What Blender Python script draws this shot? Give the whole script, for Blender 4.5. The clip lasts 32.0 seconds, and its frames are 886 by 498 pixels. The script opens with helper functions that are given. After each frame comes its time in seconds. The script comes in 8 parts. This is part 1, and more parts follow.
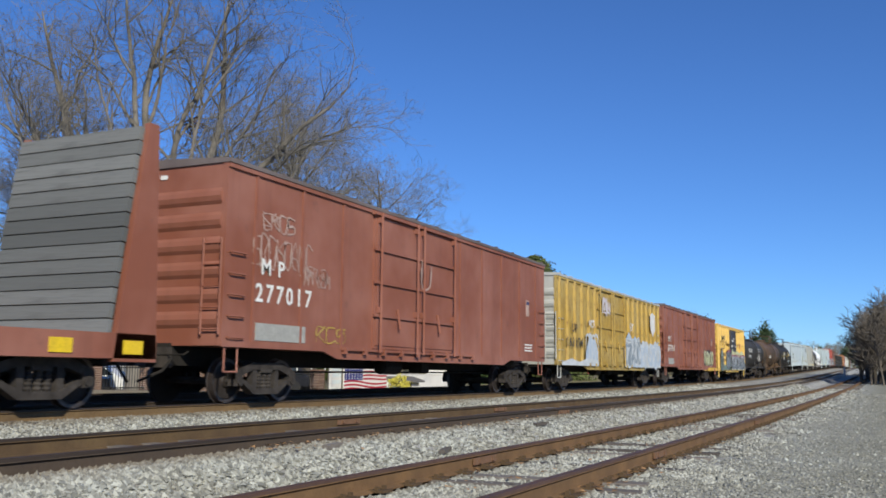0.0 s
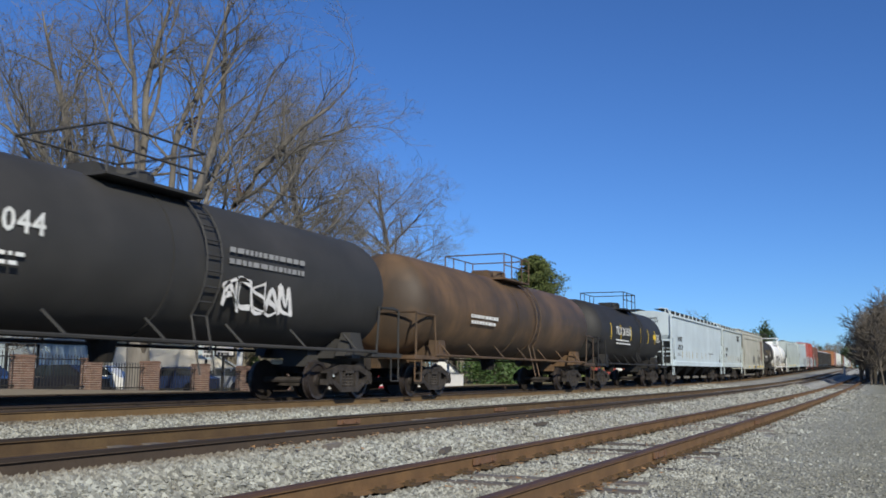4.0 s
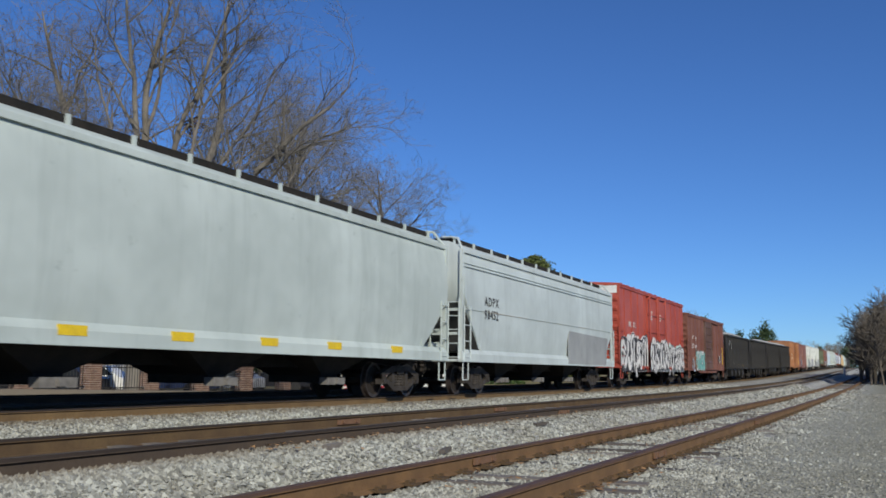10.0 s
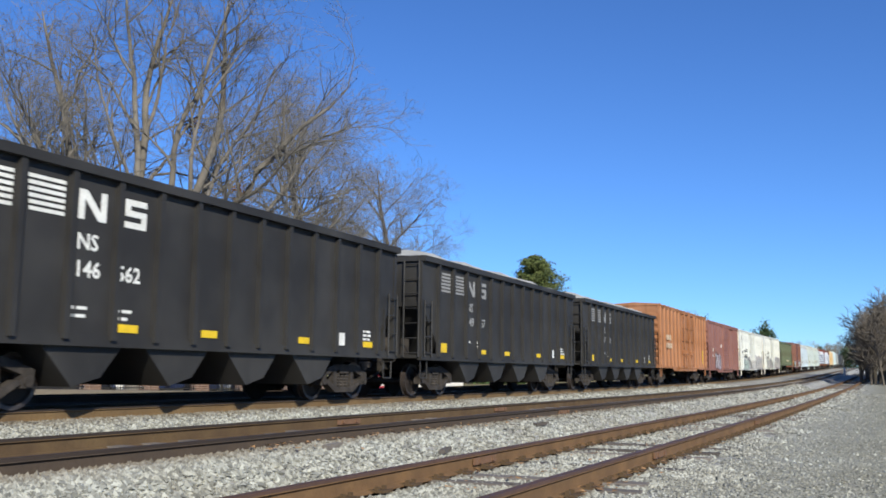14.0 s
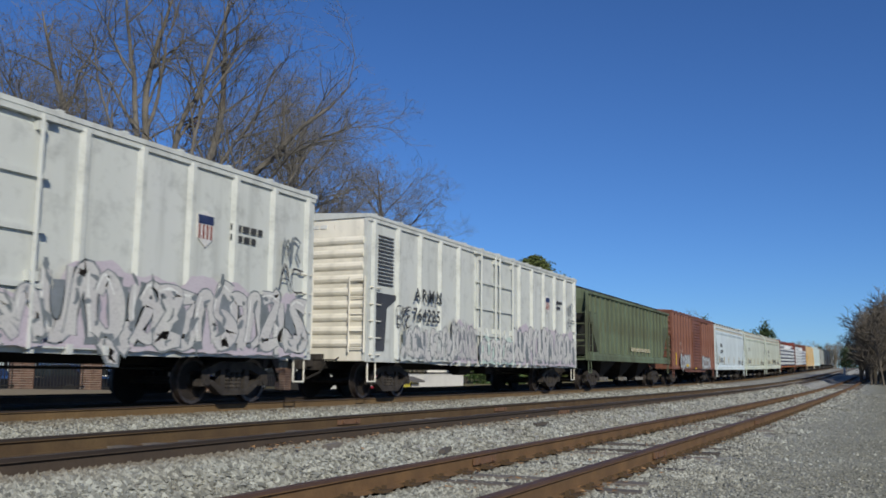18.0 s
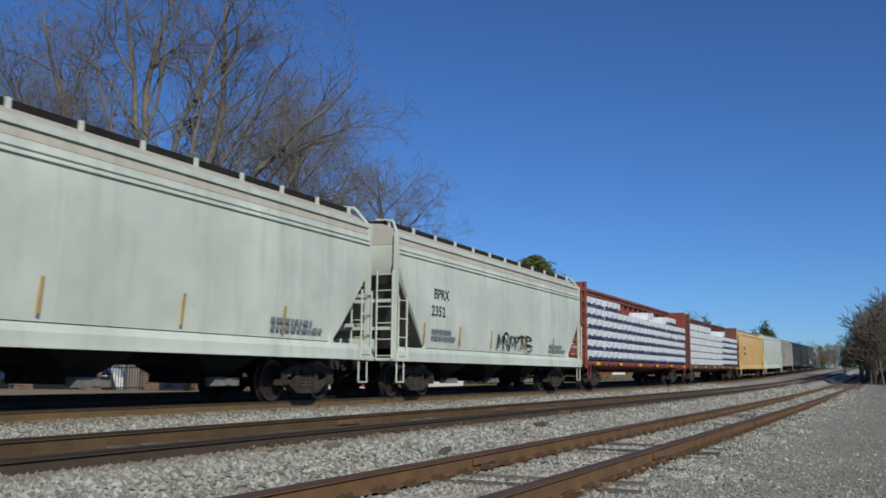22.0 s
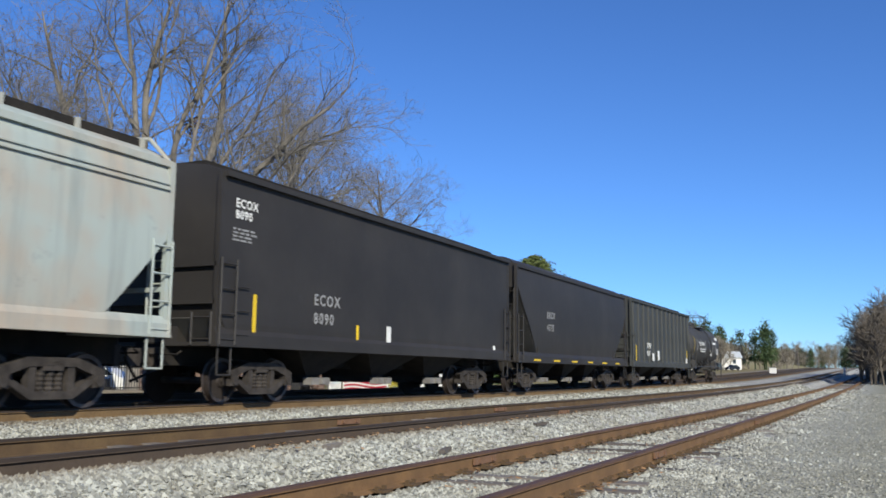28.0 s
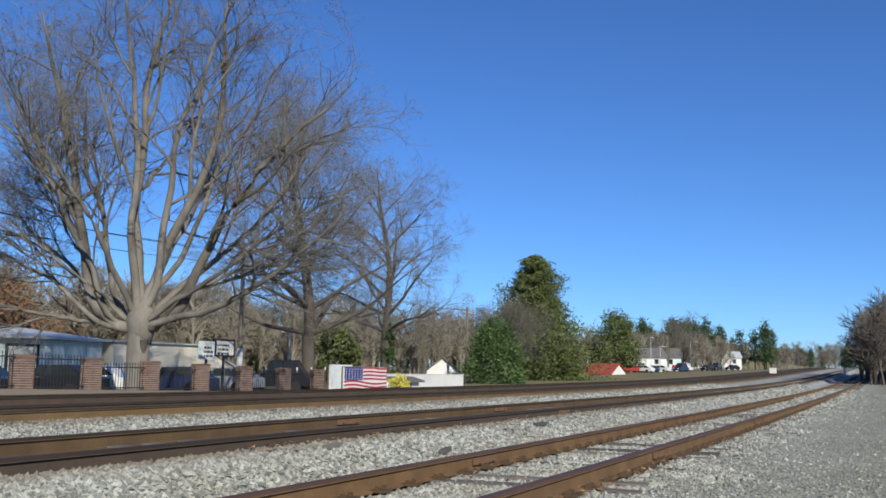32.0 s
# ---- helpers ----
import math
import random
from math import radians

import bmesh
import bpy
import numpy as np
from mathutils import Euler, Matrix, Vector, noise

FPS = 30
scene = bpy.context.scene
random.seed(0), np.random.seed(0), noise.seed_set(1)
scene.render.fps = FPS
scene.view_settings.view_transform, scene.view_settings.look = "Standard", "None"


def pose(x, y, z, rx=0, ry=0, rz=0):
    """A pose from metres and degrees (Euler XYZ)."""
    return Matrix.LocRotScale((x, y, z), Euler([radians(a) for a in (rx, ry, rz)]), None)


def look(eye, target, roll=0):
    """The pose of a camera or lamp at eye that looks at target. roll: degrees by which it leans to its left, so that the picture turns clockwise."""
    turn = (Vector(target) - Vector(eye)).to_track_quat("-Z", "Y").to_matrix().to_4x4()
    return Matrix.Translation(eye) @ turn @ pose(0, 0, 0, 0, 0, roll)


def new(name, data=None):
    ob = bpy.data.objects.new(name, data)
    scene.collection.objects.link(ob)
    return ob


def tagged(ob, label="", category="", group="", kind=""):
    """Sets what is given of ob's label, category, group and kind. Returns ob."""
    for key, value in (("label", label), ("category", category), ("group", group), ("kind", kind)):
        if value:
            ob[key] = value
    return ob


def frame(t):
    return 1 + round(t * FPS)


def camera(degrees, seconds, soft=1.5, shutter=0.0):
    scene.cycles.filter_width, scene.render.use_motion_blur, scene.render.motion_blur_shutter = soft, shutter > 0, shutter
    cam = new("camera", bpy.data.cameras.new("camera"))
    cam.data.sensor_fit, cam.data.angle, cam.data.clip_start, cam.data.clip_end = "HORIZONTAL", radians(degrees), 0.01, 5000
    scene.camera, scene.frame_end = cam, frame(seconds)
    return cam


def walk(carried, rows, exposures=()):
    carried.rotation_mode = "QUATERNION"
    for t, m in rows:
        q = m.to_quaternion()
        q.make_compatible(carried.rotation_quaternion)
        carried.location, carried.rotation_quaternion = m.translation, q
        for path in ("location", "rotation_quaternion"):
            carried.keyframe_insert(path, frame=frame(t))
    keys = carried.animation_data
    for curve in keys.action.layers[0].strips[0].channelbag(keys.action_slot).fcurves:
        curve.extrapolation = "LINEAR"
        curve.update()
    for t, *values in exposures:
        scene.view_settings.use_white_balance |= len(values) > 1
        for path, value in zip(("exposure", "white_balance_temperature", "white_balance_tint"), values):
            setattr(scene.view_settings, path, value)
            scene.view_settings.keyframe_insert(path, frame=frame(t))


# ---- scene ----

# ---------------------------------------------------------------- camera, light
EYE = (0.0, 0.0, 0.614)
YAW, TILT = radians(64.551), radians(7.82)
AIM = (EYE[0] + math.sin(YAW) * math.cos(TILT), EYE[1] + math.cos(YAW) * math.cos(TILT), EYE[2] + math.sin(TILT))
cam = camera(52.0, 32.0, soft=1.7, shutter=0.08)
walk(cam, [(0.0, look(EYE, AIM, 0.6)), (32.0, look(EYE, AIM, 0.6))],
     [(0.0, 0.17), (2.0, 0.17), (3.0, 0.0), (6.0, 0.05), (7.0, -0.12), (8.0, 0.03), (9.0, -0.12), (11.0, -0.1), (12.0, 0.0), (13.0, 0.38), (14.5, 0.42), (17.0, 0.15), (18.0, -0.3), (19.0, -0.1), (20.0, 0.18), (21.0, -0.2),
      (22.0, -0.35), (24.0, -0.25), (25.0, -0.25), (28.0, 0.38), (29.0, 0.48), (30.0, 0.42), (32.0, 0.18)])

SUN_EL, SUN_AZ = radians(29), math.atan2(-0.70, -0.71)      # towards the sun: behind the camera and to its left
world = bpy.data.worlds.new("sky")
world.use_nodes = True
scene.world = world
wn = world.node_tree
sky = wn.nodes.new("ShaderNodeTexSky")
sky.sky_type, sky.sun_disc = "NISHITA", False
sky.sun_elevation, sky.sun_rotation = SUN_EL, radians(90) - SUN_AZ
sky.air_density, sky.dust_density, sky.ozone_density, sky.altitude = 1.0, 0.0, 6.0, 1200
deep = wn.nodes.new("ShaderNodeMix")
deep.data_type, deep.blend_type = "RGBA", "MULTIPLY"
deep.inputs[0].default_value = 1.0
deep.inputs[7].default_value = (0.68, 0.95, 1.30, 1)
wn.links.new(sky.outputs[0], deep.inputs[6])
wn.links.new(deep.outputs[2], wn.nodes["Background"].inputs[0])
wn.nodes["Background"].inputs[1].default_value = 0.088
sun = new("sun", bpy.data.lights.new("sun", "SUN"))
sun.data.energy, sun.data.angle, sun.data.color = 4.5, radians(0.5), (1.0, 0.95, 0.82)
sun_to = Vector((math.cos(SUN_AZ) * math.cos(SUN_EL), math.sin(SUN_AZ) * math.cos(SUN_EL), math.sin(SUN_EL)))
sun.rotation_mode = "QUATERNION"
sun.rotation_quaternion = sun_to.to_track_quat("Z", "Y")

# ---------------------------------------------------------------- plan
D = 12.35            # centre line of the main track that carries the train
YB, YC = 6.23, 3.31  # centre lines of the second main track and of the siding
SIDE = 0.7525        # half the distance between rail centres
SPEED, GAIN = 21.02, 0.01


def rise(x):
    """Height of the railhead along the line: level near the crossing, climbing gently further out."""
    if x < 20:
        return 0.0
    if x < 120:
        return 0.00008 * (x - 20) ** 2
    if x < 260:
        return 0.8 + 0.016 * (x - 120)
    q = min(x, 400) - 260
    return 3.04 + 0.016 * q - 0.016 * q * q / 280


def slope(x):
    return (rise(x + 1) - rise(x - 1)) / 2


# ---------------------------------------------------------------- materials
def mix(nt, a, b, fac, kind="MIX"):
    n = nt.nodes.new("ShaderNodeMix")
    n.data_type, n.blend_type = "RGBA", kind
    for sock, v in ((0, fac), (6, a), (7, b)):
        if hasattr(v, "is_output"):
            nt.links.new(v, n.inputs[sock])
        elif sock == 0:
            n.inputs[0].default_value = v
        else:
            n.inputs[sock].default_value = (*v, 1)
    return n.outputs[2]


def noise_tex(nt, vec, scale, detail=4, rough=0.6):
    n = nt.nodes.new("ShaderNodeTexNoise")
    n.inputs["Scale"].default_value, n.inputs["Detail"].default_value, n.inputs["Roughness"].default_value = scale, detail, rough
    nt.links.new(vec, n.inputs["Vector"])
    return n.outputs[0]


def ramp(nt, val, lo, hi):
    n = nt.nodes.new("ShaderNodeMapRange")
    n.inputs[1].default_value, n.inputs[2].default_value = lo, hi
    nt.links.new(val, n.inputs[0])
    return n.outputs[0]


def mapped(nt, scale):
    tc = nt.nodes.new("ShaderNodeTexCoord")
    m = nt.nodes.new("ShaderNodeMapping")
    m.inputs["Scale"].default_value = scale
    nt.links.new(tc.outputs["Object"], m.inputs["Vector"])
    return m.outputs[0]


def base(name):
    m = bpy.data.materials.new(name)
    m.use_nodes = True
    return m, m.node_tree, m.node_tree.nodes["Principled BSDF"]


def bump(nt, bs, val, strength, dist=0.01):
    b = nt.nodes.new("ShaderNodeBump")
    b.inputs["Strength"].default_value, b.inputs["Distance"].default_value = strength, dist
    nt.links.new(val, b.inputs["Height"])
    nt.links.new(b.outputs[0], bs.inputs["Normal"])


PAINTS = {}


def paint(col, rust=0.25, fade=0.3, rough=0.55, rustcol=(0.13, 0.055, 0.028), fadecol=None, streak=0.35, grime=0.5):
    """Weathered car paint: vertical streaks, faded patches, grime and rust specks."""
    key = (col, rust, fade, rough, rustcol, fadecol, streak, grime)
    if key in PAINTS:
        return PAINTS[key]
    m, nt, bs = base("car_paint")
    tall, even = mapped(nt, (2.2, 2.2, 0.16)), mapped(nt, (1, 1, 1))
    light = fadecol or tuple(min(1, c * 1.25 + 0.05) for c in col)
    c = mix(nt, col, light, ramp(nt, noise_tex(nt, even, 0.5, 3), 0.38, 0.38 + 0.5 / (0.3 + fade * 3)))
    dark = tuple(v * 0.62 + 0.01 for v in col)
    sc = ramp(nt, noise_tex(nt, tall, 1.3, 5), 0.5, 0.85)
    mul = nt.nodes.new("ShaderNodeMath")
    mul.operation = "MULTIPLY"
    mul.inputs[1].default_value = streak * 1.6
    nt.links.new(sc, mul.inputs[0])
    c = mix(nt, c, dark, mul.outputs[0])
    gr = ramp(nt, noise_tex(nt, even, 2.3, 6, 0.7), 0.72 - 0.24 * grime, 0.95)
    c = mix(nt, c, tuple(v * 0.35 + 0.035 for v in col), gr)
    if rust:
        rs = ramp(nt, noise_tex(nt, mapped(nt, (5, 5, 1.6)), 1.7, 7, 0.75), 0.76 - rust * 0.3, 0.82 - rust * 0.18)
        c = mix(nt, c, rustcol, rs)
    nt.links.new(c, bs.inputs["Base Color"])
    bs.inputs["Roughness"].default_value = rough
    bs.inputs["Specular IOR Level"].default_value = 0.35
    bump(nt, bs, noise_tex(nt, even, 1.1, 3), 0.35, 0.03)
    PAINTS[key] = m
    return m


def calc(nt, op, a, b=None):
    n = nt.nodes.new("ShaderNodeMath")
    n.operation = op
    for i, v in enumerate((a, b)):
        if hasattr(v, "is_output"):
            nt.links.new(v, n.inputs[i])
        elif v is not None:
            n.inputs[i].default_value = v
    return n.outputs[0]


def rust_bands(nt):
    """Brown brake dust and rust that gathers on the stones along each rail."""
    geo = nt.nodes.new("ShaderNodeNewGeometry")
    sep = nt.nodes.new("ShaderNodeSeparateXYZ")
    nt.links.new(geo.outputs["Position"], sep.inputs[0])
    y = sep.outputs["Y"]
    second = calc(nt, "ABSOLUTE", calc(nt, "SUBTRACT", calc(nt, "ABSOLUTE", calc(nt, "SUBTRACT", y, YB)), SIDE))
    near = calc(nt, "ABSOLUTE", calc(nt, "SUBTRACT", calc(nt, "ADD", y, calc(nt, "MULTIPLY", sep.outputs["X"], 0.01)), YC))
    siding = calc(nt, "ABSOLUTE", calc(nt, "SUBTRACT", near, SIDE))
    main = calc(nt, "SUBTRACT", 11.5, y)
    d = calc(nt, "MINIMUM", calc(nt, "MINIMUM", second, calc(nt, "MULTIPLY", siding, 2.4)), calc(nt, "MULTIPLY", main, 0.6))
    d = calc(nt, "ADD", d, calc(nt, "MULTIPLY", noise_tex(nt, geo.outputs["Position"], 3.0, 3), 0.5))
    return calc(nt, "MULTIPLY", calc(nt, "SUBTRACT", 1.0, ramp(nt, d, 0.28, 0.8)), 0.85)


def surface(name, col, col2, scale=4.0, rough=0.8, metal=0.0, stretch=(1, 1, 1), bumps=0.3, dist=0.01, fine=30.0, island=0.0, spec=0.3, stain=False):
    """Two-scale varied surface: broad patches of a second colour and fine grain."""
    m, nt, bs = base(name)
    v = mapped(nt, stretch)
    c = mix(nt, col, col2, ramp(nt, noise_tex(nt, v, scale, 5), 0.3, 0.7))
    g = noise_tex(nt, v, fine, 3)
    c = mix(nt, c, tuple(x * 0.55 for x in col), ramp(nt, g, 0.5, 0.9))
    if island:
        geo = nt.nodes.new("ShaderNodeNewGeometry")
        hs = nt.nodes.new("ShaderNodeHueSaturation")
        r = nt.nodes.new("ShaderNodeMapRange")
        r.inputs[3].default_value, r.inputs[4].default_value = 1 - island, 1 + island
        nt.links.new(geo.outputs["Random Per Island"], r.inputs[0])
        nt.links.new(r.outputs[0], hs.inputs["Value"])
        nt.links.new(c, hs.inputs["Color"])
        c = hs.outputs[0]
    if stain:
        c = mix(nt, c, (0.13, 0.098, 0.062), rust_bands(nt))
    nt.links.new(c, bs.inputs["Base Color"])
    bs.inputs["Roughness"].default_value, bs.inputs["Metallic"].default_value = rough, metal
    bs.inputs["Specular IOR Level"].default_value = spec
    if bumps:
        bump(nt, bs, g, bumps, dist)
    return m


def varied(name, col, col2, rough=0.8, fine=25.0, bumps=0.3, stretch=(1, 1, 1)):
    """As surface, with a shade of its own for each object."""
    m, nt, bs = base(name)
    info = nt.nodes.new("ShaderNodeObjectInfo")
    v = mapped(nt, stretch)
    c = mix(nt, col, col2, info.outputs["Random"])
    g = noise_tex(nt, v, fine, 4)
    c = mix(nt, c, tuple(x * 0.5 for x in col), ramp(nt, g, 0.48, 0.85))
    nt.links.new(c, bs.inputs["Base Color"])
    bs.inputs["Roughness"].default_value = rough
    bump(nt, bs, g, bumps, 0.01)
    return m


# near-black grime that also has the shade under the cars painted in
BLACK = surface("underframe_grime_and_shade", (0.010, 0.009, 0.008), (0.024, 0.020, 0.016), 3, 0.9)
TRUCK = surface("cast_steel", (0.062, 0.053, 0.046), (0.017, 0.014, 0.012), 4, 0.8, 0.0)
WHEEL = surface("wheel_steel", (0.036, 0.027, 0.022), (0.018, 0.015, 0.013), 5, 0.7, 0.0)
GATE = surface("grey_outlet_gate", (0.22, 0.21, 0.195), (0.12, 0.11, 0.10), 4, 0.7)
TREAD = surface("polished_tread", (0.15, 0.125, 0.11), (0.07, 0.055, 0.05), 6, 0.5, 0.8)
RAIL = surface("rusty_rail", (0.135, 0.088, 0.042), (0.075, 0.047, 0.026), 2.0, 0.8, 0.0, (1, 1, 1), 0.3)
DARKRAIL = surface("dark_rusty_rail", (0.092, 0.066, 0.046), (0.06, 0.045, 0.034), 2.0, 0.8, 0.0, (1, 1, 1), 0.3)
TANRAIL = surface("tan_rusty_rail", (0.19, 0.122, 0.056), (0.12, 0.078, 0.04), 2.0, 0.8, 0.0, (1, 1, 1), 0.3)
RUSTWEB = surface("orange_rusty_rail", (0.20, 0.115, 0.052), (0.11, 0.065, 0.034), 2.0, 0.85, 0.0, (1, 1, 1), 0.4)
RAILHEAD = surface("worn_railhead", (0.06, 0.043, 0.032), (0.04, 0.03, 0.024), 3, 0.6, 0.2, (0.1, 1, 1), 0.1)
RUSTHEAD = surface("rusted_railhead", (0.13, 0.075, 0.055), (0.085, 0.05, 0.038), 3, 0.65, 0.2, (0.3, 1, 1), 0.2)
SLEEPER = varied("weathered_tie", (0.19, 0.165, 0.14), (0.06, 0.05, 0.042), 0.95, 14.0, 0.6)
STONE = surface("ballast_stone", (0.355, 0.362, 0.322), (0.245, 0.237, 0.195), 0.9, 0.95, 0, (1, 1, 1), 0.3, 0.004, 40, 0.5, stain=True)
GRAVEL = surface("gravel_bed", (0.31, 0.31, 0.27), (0.22, 0.215, 0.175), 0.5, 0.97, 0, (1, 1, 1), 0.5, 0.004, 40, 0.4)
WHITE = surface("white_lettering", (0.78, 0.78, 0.74), (0.6, 0.6, 0.56), 5, 0.6, 0, (1, 1, 1), 0)
DARKINK = surface("black_lettering", (0.03, 0.03, 0.03), (0.06, 0.06, 0.06), 5, 0.6, 0, (1, 1, 1), 0)
YELLOW = surface("reflective_yellow", (0.75, 0.52, 0.02), (0.62, 0.42, 0.03), 5, 0.5, 0, (1, 1, 1), 0)
LOAD = surface("crushed_stone_load", (0.42, 0.42, 0.40), (0.30, 0.30, 0.28), 2, 0.95, 0, (1, 1, 1), 1.0, 0.04, 9)
PLANK = varied("grey_plank", (0.17, 0.175, 0.168), (0.075, 0.079, 0.076), 0.9, 4.0, 0.7, (3, 0.35, 5))


# ---------------------------------------------------------------- mesh builder
class Build:
    """Collects solids into one mesh."""

    def __init__(self):
        self.v, self.f = [], []

    def add(self, vs, fs):
        n = len(self.v)
        self.v += [tuple(p) for p in vs]
        self.f += [tuple(n + i for i in q) for q in fs]
        return self

    def box(self, x0, x1, y0, y1, z0, z1):
        return self.add([(x, y, z) for x in (x0, x1) for y in (y0, y1) for z in (z0, z1)],
                        [(0, 1, 3, 2), (4, 6, 7, 5), (0, 4, 5, 1), (2, 3, 7, 6), (0, 2, 6, 4), (1, 5, 7, 3)])

    def prism(self, pts, a, b, axis="x"):
        """A closed outline pushed from a to b. Along x the outline is (y, z), along y (x, z), along z (x, y)."""
        n = len(pts)
        put = {"x": lambda p, t: (t, p[0], p[1]), "y": lambda p, t: (p[0], t, p[1]), "z": lambda p, t: (p[0], p[1], t)}[axis]
        vs = [put(p, a) for p in pts] + [put(p, b) for p in pts]
        fs = [tuple(range(n)), tuple(range(2 * n - 1, n - 1, -1))]
        fs += [(i, (i + n), (i + 1) % n + n, (i + 1) % n) for i in range(n)]
        return self.add(vs, fs)

    def rod(self, p, q, r, n=6, r2=None):
        p, q = Vector(p), Vector(q)
        d = (q - p).normalized()
        a = d.orthogonal().normalized()
        b = d.cross(a)
        r2 = r if r2 is None else r2
        vs = [p + (a * math.cos(t) + b * math.sin(t)) * r for t in [2 * math.pi * i / n for i in range(n)]]
        vs += [q + (a * math.cos(t) + b * math.sin(t)) * r2 for t in [2 * math.pi * i / n for i in range(n)]]
        return self.add(vs, [tuple(range(n - 1, -1, -1)), tuple(range(n, 2 * n))] + [(i, (i + 1) % n, (i + 1) % n + n, i + n) for i in range(n)])

    def pipe(self, pts, r, n=6):
        for p, q in zip(pts, pts[1:]):
            self.rod(p, q, r, n)
        return self

    def turned(self, rows, n=24, axis="x", at=(0, 0, 0)):
        """A solid of revolution; rows of (place along the axis, radius)."""
        vs = []
        for s, r in rows:
            for i in range(n):
                t = 2 * math.pi * i / n
                c = (s, r * math.cos(t), r * math.sin(t)) if axis == "x" else (r * math.cos(t), s, r * math.sin(t)) if axis == "y" else (r * math.cos(t), r * math.sin(t), s)
                vs.append((c[0] + at[0], c[1] + at[1], c[2] + at[2]))
        fs = [(k * n + i, k * n + (i + 1) % n, (k + 1) * n + (i + 1) % n, (k + 1) * n + i) for k in range(len(rows) - 1) for i in range(n)]
        fs += [tuple(range(n - 1, -1, -1)), tuple(range((len(rows) - 1) * n, len(rows) * n))]
        return self.add(vs, fs)

    def mesh(self, name, mat, smooth=False):
        me = bpy.data.meshes.new(name)
        me.from_pydata(self.v, [], self.f)
        bm = bmesh.new()
        bm.from_mesh(me)
        bmesh.ops.recalc_face_normals(bm, faces=bm.faces)
        bm.to_mesh(me)
        bm.free()
        me.materials.append(mat)
        if smooth:
            for p in me.polygons:
                p.use_smooth = True
            me.set_sharp_from_angle(angle=radians(35))
        return me


FINE = {"stencil", "graffiti_linework", "door_writing", "writing", "number_lettering", "company_lettering", "siding_rib_row", "stars", "reflective_tape", "navy_band", "lettering", "wire", "emblem"}


def part(name, b, mat, parent, label="", smooth=False):
    me = b if isinstance(b, bpy.types.Mesh) else b.mesh(name, mat, smooth)
    ob = new(name, me)
    ob.parent = parent
    if label:
        ob["label"] = label
    if name in FINE:
        ob["kind"] = "stuff"
    return ob


def thing(name, label, category, at=(0, 0, 0), group="", kind=""):
    ob = new(name)
    ob.location = at
    return tagged(ob, label, category, group, kind)


TEXTS = {}


def lettering(parent, words, x, y, z, height, mat, spread=1.0, face="side", name="lettering"):
    """Painted characters on a car's side (left end at x, baseline z) or on its leading end (left end at y)."""
    key = (words, round(height, 3), mat.name, spread)
    if key not in TEXTS:
        cu = bpy.data.curves.new("characters", "FONT")
        cu.body, cu.size, cu.extrude, cu.space_character, cu.resolution_u = words, height * 1.4, 0.002, spread, 2
        cu.offset = height * 0.025
        tmp = bpy.data.objects.new("characters", cu)
        scene.collection.objects.link(tmp)
        me = bpy.data.meshes.new_from_object(tmp)
        bpy.data.objects.remove(tmp)
        me.materials.clear()
        me.materials.append(mat)
        TEXTS[key] = me
    ob = part(name, TEXTS[key], mat, parent)
    ob.matrix_basis = pose(x, y, z, 90, 0, 0) if face == "side" else pose(x, y, z, 90, 0, -90)
    return ob


def bars(b, x, y, z, w, rows, h=0.05, gap=0.04, seed=0, face="side"):
    """Rows of small unreadable writing as broken bars."""
    rnd = random.Random(seed)
    for r in range(rows):
        s = 0.0
        zz = z - r * (h + gap)
        while s < w * rnd.uniform(0.75, 1.0):
            l = rnd.uniform(0.06, 0.22)
            if face == "side":
                b.box(x + s, x + s + l, y - 0.004, y, zz, zz + h)
            else:
                b.box(x - 0.004, x, y - s - l, y - s, zz, zz + h)
            s += l + 0.05
    return b


# ---------------------------------------------------------------- ground and tracks
PROFILE = [(-900, -0.45), (-60, -0.45), (-8, -0.45), (0.5, -0.45), (1.7, -0.44), (1.9, -0.43), (4.2, -0.43), (4.5, -0.33), (4.75, -0.18), (5.0, -0.145), (5.40, -0.13), (5.55, -0.235), (6.85, -0.235), (7.05, -0.125),
           (7.5, -0.16), (8.1, -0.26), (9.8, -0.30), (10.6, -0.23), (11.1, -0.165), (11.5, -0.155), (13.2, -0.155), (14.4, -0.21), (16, -0.17), (19.4, -0.17), (21.2, -0.26), (21.8, -0.3), (23.9, -0.3), (24.6, -0.6), (60, -0.6), (1500, -0.6)]


def yard(x):
    """How far the verge before the yard fence stands above its lower end: it falls gently along the line."""
    return 0.36 * min(1.0, max(0.0, (36 - x) / 18))


def ground_z(y):
    for (a, za), (b, zb) in zip(PROFILE, PROFILE[1:]):
        if a <= y <= b:
            return za + (zb - za) * (y - a) / (b - a)
    return -0.5


